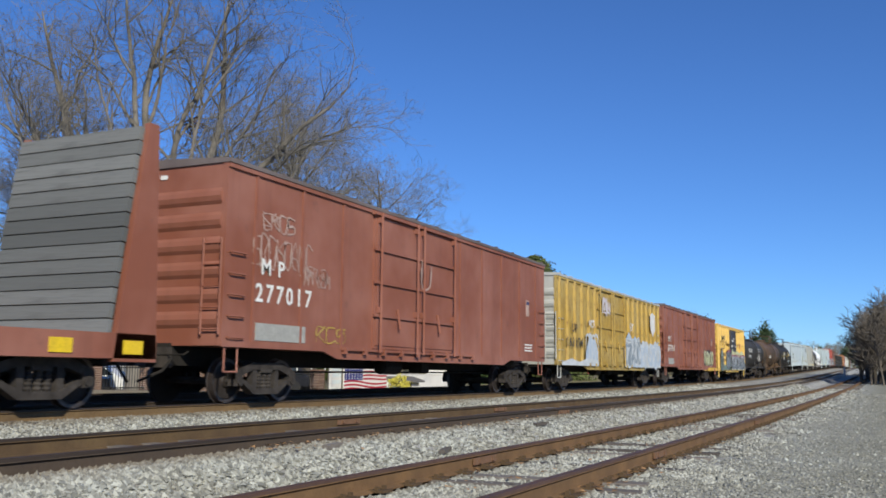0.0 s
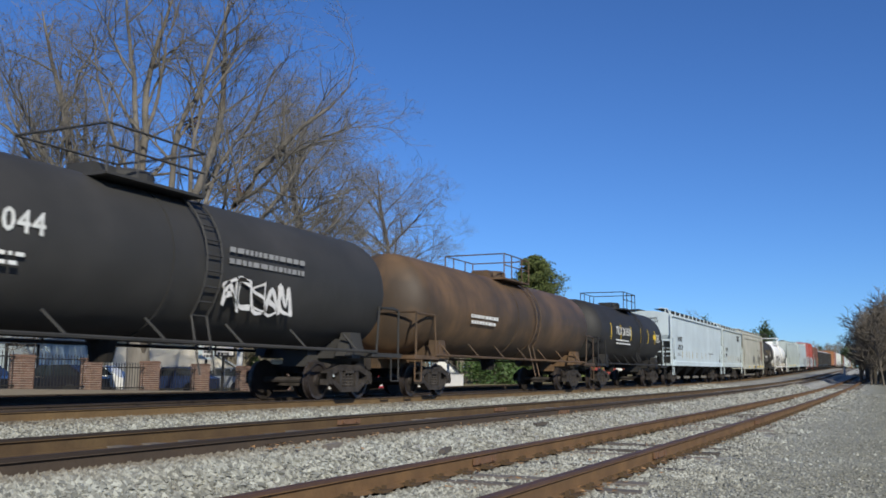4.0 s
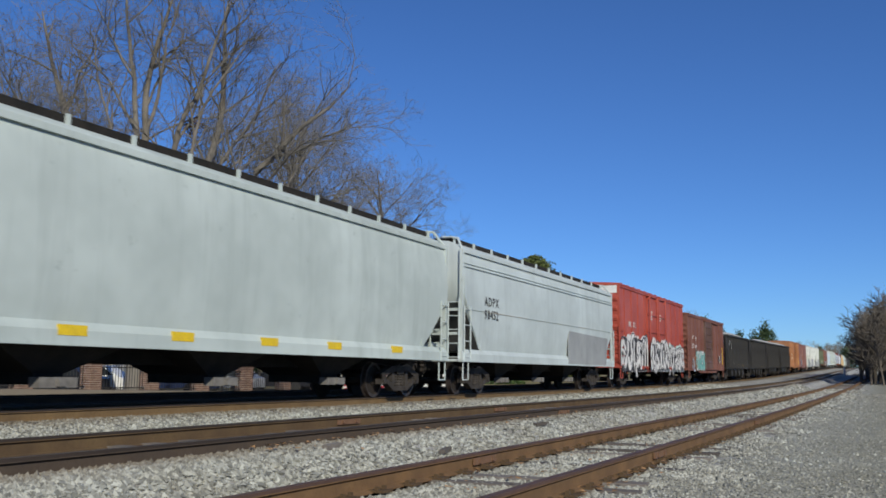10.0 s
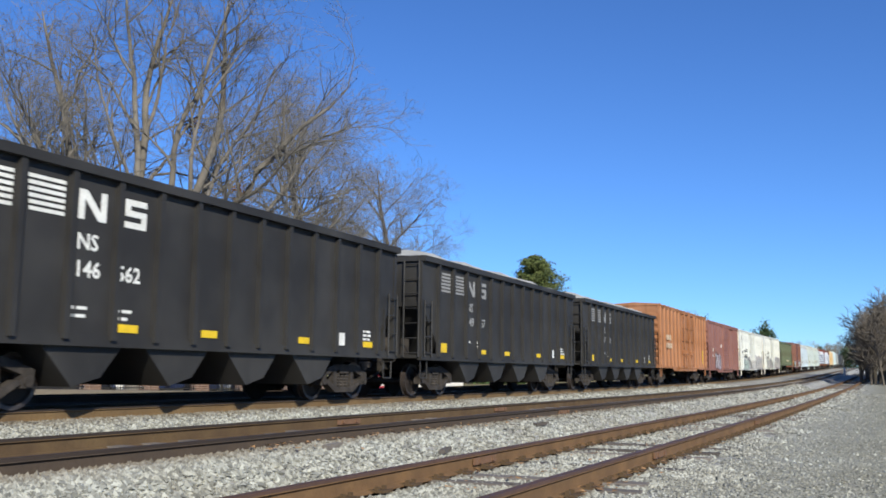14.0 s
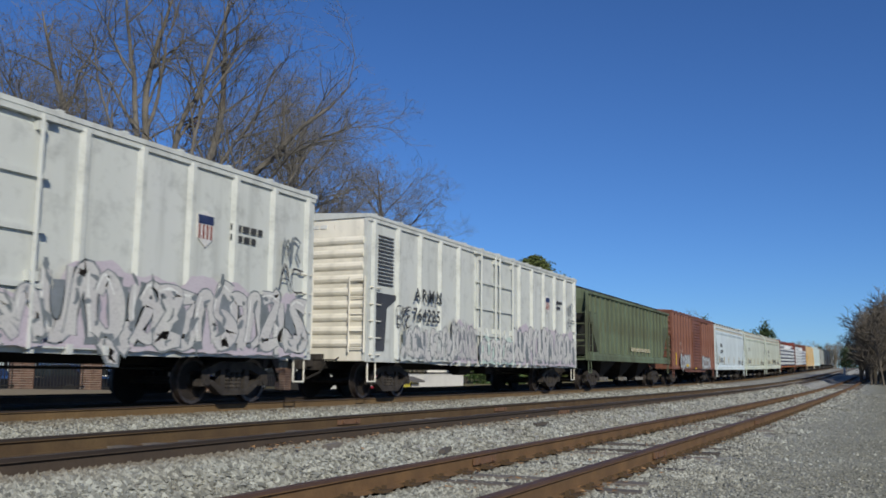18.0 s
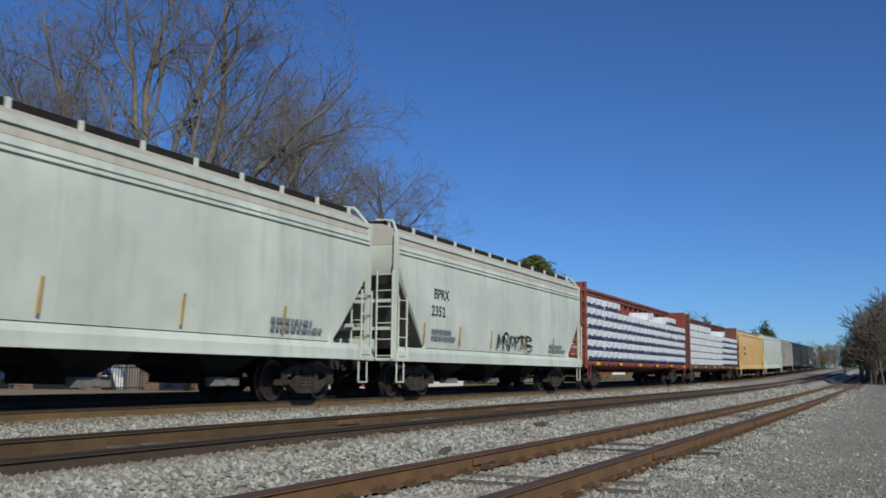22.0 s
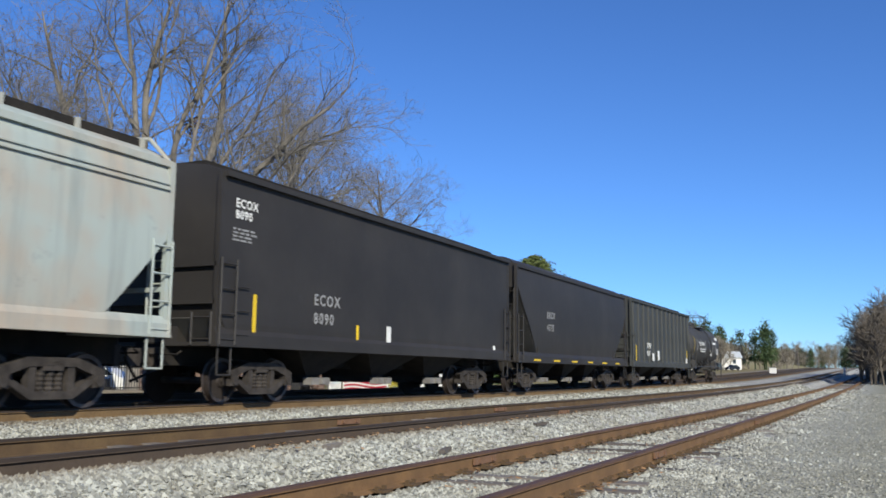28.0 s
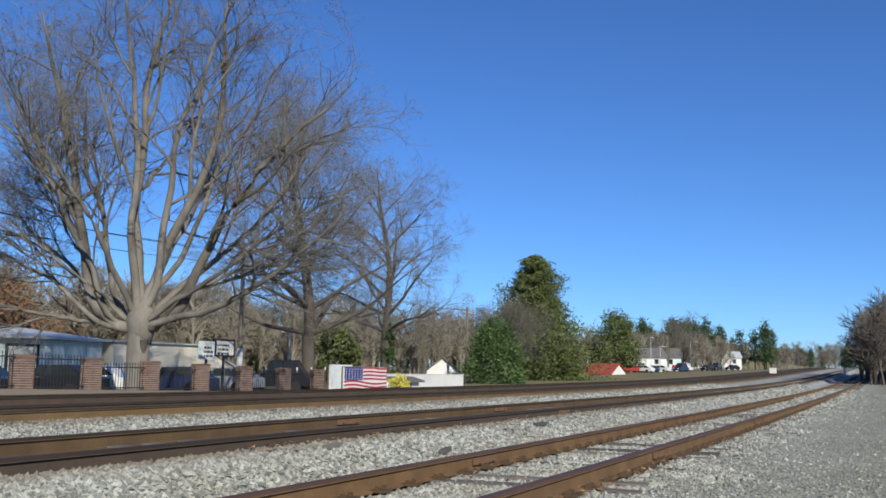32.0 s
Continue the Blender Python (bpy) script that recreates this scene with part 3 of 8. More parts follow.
# ---------------------------------------------------------------- boxcars
def boxcar(root, L, top, bot, skin, end_skin=None, roof=None, posts=0, door="plug", dx=(-1.6, 1.6), end_ribs=6, belly=0.18, W=1.5, door_skin=None, cap=None, door_ribs=15):
    end_skin, roof, door_skin = end_skin or skin, roof or skin, door_skin or skin
    body = Build().box(-L + 0.04, L - 0.04, -W, W, bot, top)
    part("body", body, skin, root)
    r = Build().prism([(-W - 0.07, top - 0.05), (-W - 0.07, top + 0.03), (0, top + 0.13), (W + 0.07, top + 0.03), (W + 0.07, top - 0.05)], -L - 0.03, L + 0.03)
    for i in range(13):
        x = -L + 0.3 + i * (2 * L - 0.6) / 12
        r.prism([(-W - 0.06, top + 0.035), (-W - 0.06, top + 0.07), (0, top + 0.17), (W + 0.06, top + 0.07), (W + 0.06, top + 0.035), (0, top + 0.13)], x - 0.05, x + 0.05)
    part("roof", r, roof, root)
    for s in (-1, 1):
        e = Build()
        x0, x1 = sorted((s * (L - 0.05), s * (L - 0.01)))
        e.box(x0, x1, -W + 0.02, W - 0.02, bot, top - 0.02)
        z0, z1 = bot + 0.25, top - 0.45
        ribs_at = []
        for i in range(end_ribs):
            z, h = z0 + (z1 - z0) * (i + 0.5) / end_ribs, (z1 - z0) / end_ribs * 0.36
            xs = s * (L - 0.015)
            if i == 0:
                rib = Build().prism([(xs, -h), (xs + s * 0.05, -h * 0.55), (xs + s * 0.075, 0), (xs + s * 0.05, h * 0.55), (xs, h)], -W + 0.1, W - 0.1, "y").mesh("end_rib", end_skin)
            ribs_at.append(z)
        panel = part("end_panel", e, end_skin, root)
        for z in ribs_at:
            part("end_rib", rib, end_skin, panel).location = (0, 0, z)
        part("end_ladder", ladder(Build(), s * (L + 0.07), -W + 0.02, bot + 0.3, bot + 1.9, 0.42, "y"), end_skin, root)
        gm = Build().pipe([(0, 0.06, 0), (0, 0, 0), (0.44, 0, 0), (0.44, 0.06, 0)], 0.018, 5).mesh("grab_iron", end_skin)
        for k in range(5):
            part("grab_iron", gm, end_skin, root).location = (s * (L - 0.12) - (0.44 if s > 0 else 0), -W - 0.07, bot + 0.15 + 0.4 * k)
        part("stirrup_step", stirrup(Build(), s * (L - 0.14) - (0.4 if s > 0 else 0), -W + 0.03, bot + 0.02, 0.5), end_skin, root)
        part("brake_staff", Build().rod((s * (L + 0.12), W - 1.0, bot + 0.5), (s * (L + 0.12), W - 1.0, bot + 1.5), 0.03, 6), end_skin, root)
        for ya, yb in ((-W - 0.012, -W + 0.1), (W - 0.1, W + 0.012)):
            part("corner_post", Build().box(*sorted((s * (L - 0.17), s * (L + 0.012))), ya, yb, bot, top), skin, root)
        if s < 0:
            part("stencil", bars(Build(), -L - 0.005, 0.5, top - 0.27, 0.7, 1, 0.085, 0.08, int(L * 100), "end"), WHITE, root)
        if cap:
            part("end_cap", Build().box(*sorted((s * (L - 0.02), s * (L + 0.01))), -W, W, top - 0.42, top - 0.02), cap, root, "white painted end cap")
    if posts:
        pm = Build().prism([(-0.09, -W), (-0.045, -W - 0.09), (0.045, -W - 0.09), (0.09, -W)], bot + 0.06, top - 0.1, "z").mesh("side_post", skin)
        for i in range(posts + 1):
            x = -L + 0.25 + i * (2 * L - 0.5) / posts
            if dx[0] - 0.05 < x < dx[1] + 0.05:
                continue
            part("side_post", pm, skin, root).location = (x, 0, 0)
            part("side_post", pm, skin, root).matrix_basis = pose(x, 0, 0, 0, 0, 180)
    else:
        pm = Build().box(-0.035, 0.035, -W - 0.03, -W + 0.01, bot + 0.05, top - 0.08).mesh("side_seam", skin)
        for i in range(11):
            x = -L + 0.9 + i * (2 * L - 1.8) / 10
            if dx[0] - 0.1 < x < dx[1] + 0.1:
                continue
            part("side_seam", pm, skin, root).location = (x, 0, 0)
    for s in (-1, 1):
        sill = Build()
        y0, y1 = sorted((s * (W - 0.03), s * (W + 0.02)))
        sill.prism([(-L, bot + 0.12), (-L, bot - 0.02), (-L + 3.4, bot - 0.02), (-L + 4.0, bot - belly), (L - 4.0, bot - belly), (L - 3.4, bot - 0.02), (L, bot - 0.02), (L, bot + 0.12)], y0, y1, "y")
        part("eave_rail", Build().box(-L, L, *sorted((s * (W - 0.02), s * (W + 0.05))), top - 0.14, top - 0.05), skin, root)
        part("side_sill", sill, skin, root)
    a, z = dx
    if door == "plug":
        for lo, hi in ((a, (a + z) / 2), ((a + z) / 2, z)):
            dd = Build()
            dd.box(lo + 0.02, hi - 0.02, -W - 0.05, -W + 0.02, bot + 0.1, top - 0.18)
            dd.box(lo + 0.1, hi - 0.1, -W - 0.075, -W - 0.045, bot + 0.18, top - 0.28)
            p = part("door", dd, door_skin, root)
            for k in range(1, 4):
                zz = bot + 0.1 + (top - bot - 0.3) * k / 4
                part("door_rib", Build().box(lo - 0.02, hi + 0.02, -W - 0.13, -W - 0.07, zz - 0.04, zz + 0.04), door_skin, p)
            for x in (lo + 0.18, hi - 0.18):
                rods = Build().rod((x, -W - 0.16, bot + 0.0), (x, -W - 0.16, top - 0.1), 0.035, 6)
                rods.box(x - 0.08, x + 0.08, -W - 0.17, -W - 0.06, bot + 0.95, bot + 1.1)
                rods.box(x - 0.07, x + 0.07, -W - 0.16, -W - 0.06, top - 0.35, top - 0.22)
                part("locking_bar", rods, door_skin, p)
            part("door_handle", Build().rod(((lo + hi) / 2, -W - 0.17, bot + 0.6), ((lo + hi) / 2, -W - 0.09, bot + 1.1), 0.035, 6), door_skin, p)
        t = Build()
        t.box(a - 1.4, z + 1.4, -W - 0.1, -W + 0.02, bot + 0.02, bot + 0.08)
        part("upper_track", Build().box(a - 0.1, z + 0.1, -W - 0.14, -W + 0.02, top - 0.17, top - 0.09), skin, root)
        for k in range(9):
            x = a - 1.3 + (z - a + 2.6) * k / 8
            t.box(x - 0.05, x + 0.05, -W - 0.13, -W, bot - 0.06, bot + 0.09)
        part("door_track", t, skin, root)
    else:
        dd = Build().box(a, z, -W - 0.09, -W + 0.02, bot + 0.12, top - 0.2)
        p = part("door", dd, door_skin, root)
        n = door_ribs
        cr = Build()
        for k in range(n):
            zz = bot + 0.3 + (top - bot - 0.65) * (k + 0.5) / n
            cr.prism([(-W - 0.085, zz - 0.06), (-W - 0.13, zz), (-W - 0.085, zz + 0.06)], a + 0.1, z - 0.1)
        cr.box(a, a + 0.08, -W - 0.13, -W - 0.08, bot + 0.12, top - 0.2)
        cr.box(z - 0.08, z, -W - 0.13, -W - 0.08, bot + 0.12, top - 0.2)
        part("door_corrugation", cr, door_skin, p)
        t = Build()
        t.box(a - 0.1, z + (z - a) + 0.2, -W - 0.14, -W + 0.02, bot + 0.03, bot + 0.1)
        part("upper_track", Build().box(a - 0.1, z + (z - a) + 0.2, -W - 0.13, -W + 0.02, top - 0.21, top - 0.13), skin, root)
        part("door_track", t, skin, root)
    underframe(root, L, bot)
    rigging(root, L, BLACK)


# ---------------------------------------------------------------- hoppers
def shell(profile, L, cut, zc, zb):
    """A long body whose outline is (half width, height) from the roof down; below zc its ends slope inwards by cut at zb."""
    rows = []
    for y, z in profile:
        l = L if z >= zc else L - cut * min(1.0, (zc - z) / (zc - zb))
        rows.append((l, y, z))
    b, n = Build(), len(rows)
    vs = [(-l, -y, z) for l, y, z in rows] + [(l, -y, z) for l, y, z in rows] + [(l, y, z) for l, y, z in rows] + [(-l, y, z) for l, y, z in rows]
    fs = []
    for i in range(n - 1):
        fs += [(i, n + i, n + i + 1, i + 1), (2 * n + i, 3 * n + i, 3 * n + i + 1, 2 * n + i + 1),
               (3 * n + i, i, i + 1, 3 * n + i + 1), (n + i, 2 * n + i, 2 * n + i + 1, n + i + 1)]
    fs += [(0, n, 2 * n, 3 * n), (n - 1, 2 * n - 1, 3 * n - 1, 4 * n - 1)]
    return b.add(vs, fs)


ROUND = [(0.35, 0.30), (1.0, 0.24), (1.28, 0.10), (1.42, -0.06), (1.48, -0.30), (1.52, -0.8), (1.545, -1.4), (1.54, -2.0), (1.51, -2.5), (1.46, -2.9)]
FLAT = [(0.35, 0.24), (1.1, 0.14), (1.5, 0.0), (1.5, -0.3), (1.5, -1.2), (1.5, -2.0), (1.5, -2.5), (1.5, -2.85)]


def covered_hopper(root, L, top, skin, kind="round", sill=1.05, cut=1.5, zc=2.9, bays=4, ribs=0, walk_posts=11, sill_skin=None, belly_skin=None, end_skin=None, hatch=None, bottom=1.3, solid_end=0.0, rail=True, roof_skin=None, seams=2):
    """Covered hopper: round or flat sides, sloped ends behind open platforms, roof walk, chutes below a side sill."""
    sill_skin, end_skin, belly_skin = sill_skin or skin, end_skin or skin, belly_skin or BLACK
    prof = [(y, top + z) for y, z in (ROUND if kind == "round" else FLAT)]
    prof = [(y, max(z, bottom)) for y, z in prof]
    if prof[-1][1] > bottom:
        prof.append((prof[-1][0] - 0.03, bottom))
    b = shell(prof, L - 0.12, cut, zc, bottom)
    part("body", b, skin, root, smooth=kind == "round")
    if roof_skin:
        part("roof_sheet", shell([(y + 0.007, top + z + 0.007) for y, z in ROUND[:5]], L - 0.11, 0, zc, bottom), roof_skin, root, "tan dust-stained roof sheet", smooth=True)
    if ribs:
        pm = Build().prism([(-0.07, -1.5), (-0.05, -1.565), (0.05, -1.565), (0.07, -1.5)], bottom + 0.05, top - 0.06, "z").mesh("side_post", skin)
        lim = L - 0.12 - cut
        short = Build().prism([(-0.07, -1.5), (-0.05, -1.565), (0.05, -1.565), (0.07, -1.5)], zc + 0.05, top - 0.06, "z").mesh("side_post", skin)
        for i in range(ribs + 1):
            x = -L + 0.35 + i * (2 * L - 0.7) / ribs
            part("side_post", pm if abs(x) < lim else short, skin, root).location = (x, 0, 0)
    for k in (-1, 1):
        s = Build()
        s.prism([(k * 1.42, sill), (k * 1.553, sill), (k * 1.553, sill + 0.2), (k * 1.47, sill + 0.33), (k * 1.42, sill + 0.33)], -L, L)
        s.box(-L, L, *sorted((k * 1.38, k * 1.57)), sill - 0.03, sill + 0.015)
        part("side_sill", s, sill_skin, root)
        edge = 1.5 if kind == "round" else 1.6
        part("eave_rail", Build().box(-L + 0.1, L - 0.1, *sorted((k * 1.40, k * edge)), top - 0.12, top - 0.01), skin, root)
        if kind == "round":
            for j in range(seams):
                part("side_seam", Build().box(-L + 0.15, L - 0.15, *sorted((k * 1.44, k * (1.525 + 0.02 * j))), top - 0.44 - 0.1 * j, top - 0.415 - 0.1 * j), skin, root)
    # chutes, coloured black by default to hold the shade below the sill
    span = 2 * (L - 2.9)
    for i in range(bays):
        cx = -span / 2 + span * (i + 0.5) / bays
        w = span / bays / 2 - 0.05
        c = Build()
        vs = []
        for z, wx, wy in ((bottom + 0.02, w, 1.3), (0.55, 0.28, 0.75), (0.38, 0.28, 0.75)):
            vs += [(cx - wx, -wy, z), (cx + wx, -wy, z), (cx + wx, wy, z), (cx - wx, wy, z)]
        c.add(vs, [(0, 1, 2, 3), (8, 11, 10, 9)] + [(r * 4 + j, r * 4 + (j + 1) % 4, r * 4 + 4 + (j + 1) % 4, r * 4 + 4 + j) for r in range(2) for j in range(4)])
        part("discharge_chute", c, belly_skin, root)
        part("outlet_gate", Build().box(cx - 0.36, cx + 0.36, -0.98, -0.74, 0.34, 0.50).box(cx - 0.06, cx + 0.06, -1.06, -0.97, 0.36, 0.48), GATE, root, "pale grey cast outlet gate")
    # ends
    for k in (-1, 1):
        for yy in (-1.46, 1.46):
            part("end_post", Build().box(*sorted((k * (L - 0.02), k * (L - 0.14))), yy - 0.05, yy + 0.05, sill, top - 0.02), end_skin, root)
            part("slope_post", Build().box(*sorted((k * (L - cut - 0.1), k * (L - cut - 0.25))), yy - 0.03, yy + 0.03, sill + 0.2, bottom + 0.5), end_skin, root)
        for zz in (0.75, 1.45):
            part("end_rail", Build().box(*sorted((k * (L - 0.02), k * (L - 0.10))), -1.45, 1.45, sill + zz, sill + zz + 0.08), end_skin, root)
        # thin plate over the end slope, coloured dark to stand in for shade
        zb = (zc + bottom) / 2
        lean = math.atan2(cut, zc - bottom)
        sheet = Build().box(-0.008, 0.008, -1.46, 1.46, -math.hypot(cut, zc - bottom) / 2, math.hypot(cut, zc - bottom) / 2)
        part("slope_sheet", sheet, SLOPESHADE, root, "sloped end sheet with its shade painted dark").matrix_basis = pose(k * (L - 0.11 - cut / 2), 0, zb, 0, math.degrees(k * lean), 0)
        if solid_end:
            part("end_sheet", Build().box(*sorted((k * (L - 0.12), k * (L - 0.2))), -1.4, 1.4, zc - solid_end, top - 0.1), end_skin, root)
        f = Build().box(*sorted((k * L, k * (L - 1.1))), -1.45, 1.45, sill - 0.02, sill + 0.05)
        f.box(*sorted((k * (L - 0.25), k * (L - 0.9))), -0.4, 0.4, sill + 0.05, sill + 0.55)
        f.turned([(-0.45, 0.12), (-0.4, 0.22), (0.4, 0.22), (0.45, 0.12)], 10, "y", (k * (L - 0.75), 0.5, sill + 0.32))
        part("end_platform", f, end_skin, root)
        part("side_ladder", ladder(Build(), k * (L - 0.06) - (0.0 if k < 0 else 0.45), -1.56, sill + 0.1, sill + 1.5, 0.45, "x", 0.42, 0.018), end_skin, root)
        part("end_ladder", ladder(Build(), k * (L + 0.02), -1.42, sill + 0.1, min(zc, top - 0.5), 0.45, "y", 0.42, 0.018), end_skin, root)
        part("stirrup_step", stirrup(Build(), k * (L - 0.1) - (0.4 if k > 0 else 0), -1.5, sill, 0.55), end_skin, root)
        if rail:
            part("roof_grab", Build().pipe([(k * (L - 0.1), -1.46, top - 0.05), (k * (L - 0.35), -1.2, top + 0.35), (k * (L - 0.35), -0.7, top + 0.4)], 0.035, 6), end_skin, root)
    # roof walk
    if rail:
        for ya, yb in ((-1.0, -0.45), (0.45, 1.0)):
            part("roof_walk", Build().box(-L + 0.3, L - 0.3, ya, yb, top + 0.33, top + 0.37), hatch or BLACK, root, "dark steel grating roof walk")
        part("roof_walk_skirt", Build().box(-L + 0.3, L - 0.3, -1.04, -1.0, top + 0.12, top + 0.36), hatch or BLACK, root)
        pm = Build().box(-0.035, 0.035, -1.10, -1.04, top + 0.02, top + 0.37).mesh("walk_bracket", skin)
        for i in range(walk_posts):
            part("walk_bracket", pm, skin, root).location = (-L + 0.4 + i * (2 * L - 0.8) / (walk_posts - 1), 0, 0)
    else:
        part("hatch_coaming", Build().box(-L + 0.2, L - 0.2, -0.95, 0.95, top + 0.1, top + 0.26), hatch or BLACK, root)
        hm = Build().turned([(top + 0.24, 0.42), (top + 0.33, 0.40), (top + 0.36, 0.2)], 12, "z").mesh("roof_hatch", hatch or BLACK)
        for i in range(9):
            part("roof_hatch", hm, BLACK, root).location = (-L + 0.8 + i * (2 * L - 1.6) / 8, 0, 0)
    underframe(root, L, sill, 2.0)


def coal_hopper(root, L, top, skin, seed):
    """Open-top hopper with outside posts, sloped ends and a heaped load."""
    bot, zc, P = 1.05, 2.45, 1.60
    b = shell([(1.42, top - 0.25), (1.5, top - 0.25), (1.5, top), (1.5, zc), (1.5, bot)][2:], L - 0.05, 1.25, zc, bot)
    part("body", b, skin, root)
    for k in (-1, 1):
        part("top_chord", Build().box(-L, L, *sorted((k * 1.42, k * 1.63)), top - 0.12, top + 0.03), skin, root)
        part("end_chord", Build().box(*sorted((k * (L - 0.1), k * (L + 0.03))), -1.42, 1.42, top - 0.12, top + 0.028), skin, root)
        part("side_sill", Build().box(-L, L, *sorted((k * 1.40, k * 1.54)), bot - 0.08, bot + 0.1), skin, root)
    n = 13
    full = Build().prism([(-0.06, -1.5), (-0.05, -P), (0.05, -P), (0.06, -1.5)], bot + 0.02, top - 0.05, "z").mesh("side_post", skin)
    for i in range(n):
        part("side_post", full, skin, root).location = (-L + 1.0 + 0.935 * i * L / 6.6, 0, 0)
    # load
    rnd = random.Random(seed)
    nx, ny = 36, 9
    vs = [(-L + 0.15 + (2 * L - 0.3) * i / (nx - 1), -1.4 + 2.8 * j / (ny - 1),
           top + 0.0 + (0.5, 0.26, 0.48, 0.46)[(seed - 1) % 4] * math.sin(math.pi * j / (ny - 1)) ** 0.7 * (0.8 + 0.2 * math.sin(i * 0.9 + seed)) * min(1, 0.25 + min(i, nx - 1 - i) * 0.22) + rnd.uniform(-0.02, 0.03)) for i in range(nx) for j in range(ny)]
    heap = Build().add(vs, [(i * ny + j, (i + 1) * ny + j, (i + 1) * ny + j + 1, i * ny + j + 1) for i in range(nx - 1) for j in range(ny - 1)])
    part("load", heap, LOAD, root, "heaped pale crushed stone load")
    span = 2 * (L - 2.4)
    for i in range(4):
        cx = -span / 2 + span * (i + 0.5) / 4
        c = Build()
        c.add([(cx - 0.95, -1.42, bot), (cx + 0.75, -1.42, bot), (cx + 0.28, -1.42, 0.5), (cx - 0.28, -1.42, 0.36),
               (cx - 0.95, 1.42, bot), (cx + 0.75, 1.42, bot), (cx + 0.28, 1.42, 0.5), (cx - 0.28, 1.42, 0.36)],
              [(0, 1, 2, 3), (7, 6, 5, 4), (0, 4, 5, 1), (1, 5, 6, 2), (2, 6, 7, 3), (3, 7, 4, 0)])
        part("discharge_chute", c, skin, root)
    for k in (-1, 1):
        e = Build()
        e.box(*sorted((k * (L - 0.02), k * (L - 0.14))), -1.52, -1.38, bot, top)
        e.box(*sorted((k * (L - 0.02), k * (L - 0.14))), 1.38, 1.52, bot, top)
        for yy in (-0.75, 0.75):
            e.box(*sorted((k * (L - 0.04), k * (L - 0.14))), yy - 0.06, yy + 0.06, bot, zc + 0.1)
        for xx in (0.55, 1.05):
            e.box(*sorted((k * (L - xx), k * (L - xx - 0.08))), -1.52, -1.42, bot, zc - xx * 0.5)
        e.box(*sorted((k * L, k * (L - 1.3))), -1.45, 1.45, bot - 0.03, bot + 0.06)
        e.box(*sorted((k * (L + 0.0), k * (L - 0.1))), -1.5, 1.5, zc - 0.06, zc + 0.06)
        part("end_frame", e, skin, root)
        f = Build().turned([(-0.5, 0.12), (-0.45, 0.2), (0.3, 0.2), (0.35, 0.12)], 12, "y", (k * (L - 0.5), 0.2, bot + 0.35))
        f.box(*sorted((k * (L - 0.2), k * (L - 0.5))), -0.9, -0.5, bot + 0.06, bot + 0.5)
        part("brake_gear", f, TRUCK, root)
        g = Build()
        ladder(g, k * (L + 0.03), -1.45, bot + 0.1, top - 0.2, 0.45, "y", 0.4)
        ladder(g, k * (L - 0.08) - (0.0 if k < 0 else 0.42), -1.58, bot + 0.1, zc, 0.42, "x", 0.4)
        stirrup(g, k * (L - 0.1) - (0.4 if k > 0 else 0), -1.45, bot, 0.55)
        part("ladder", g, skin, root)
    underframe(root, L, bot, 1.75)
    part("reflector", Build().box(-L + 1.15, -L + 1.6, -1.52, -1.49, bot + 0.15, bot + 0.40), YELLOW, root)
    for f in (0.30, 0.45, 0.68, 0.88):
        x = -L + 2 * L * f
        part("reflector", Build().box(x, x + 0.42, -1.515, -1.49, bot + 0.16, bot + 0.29), YELLOW, root)


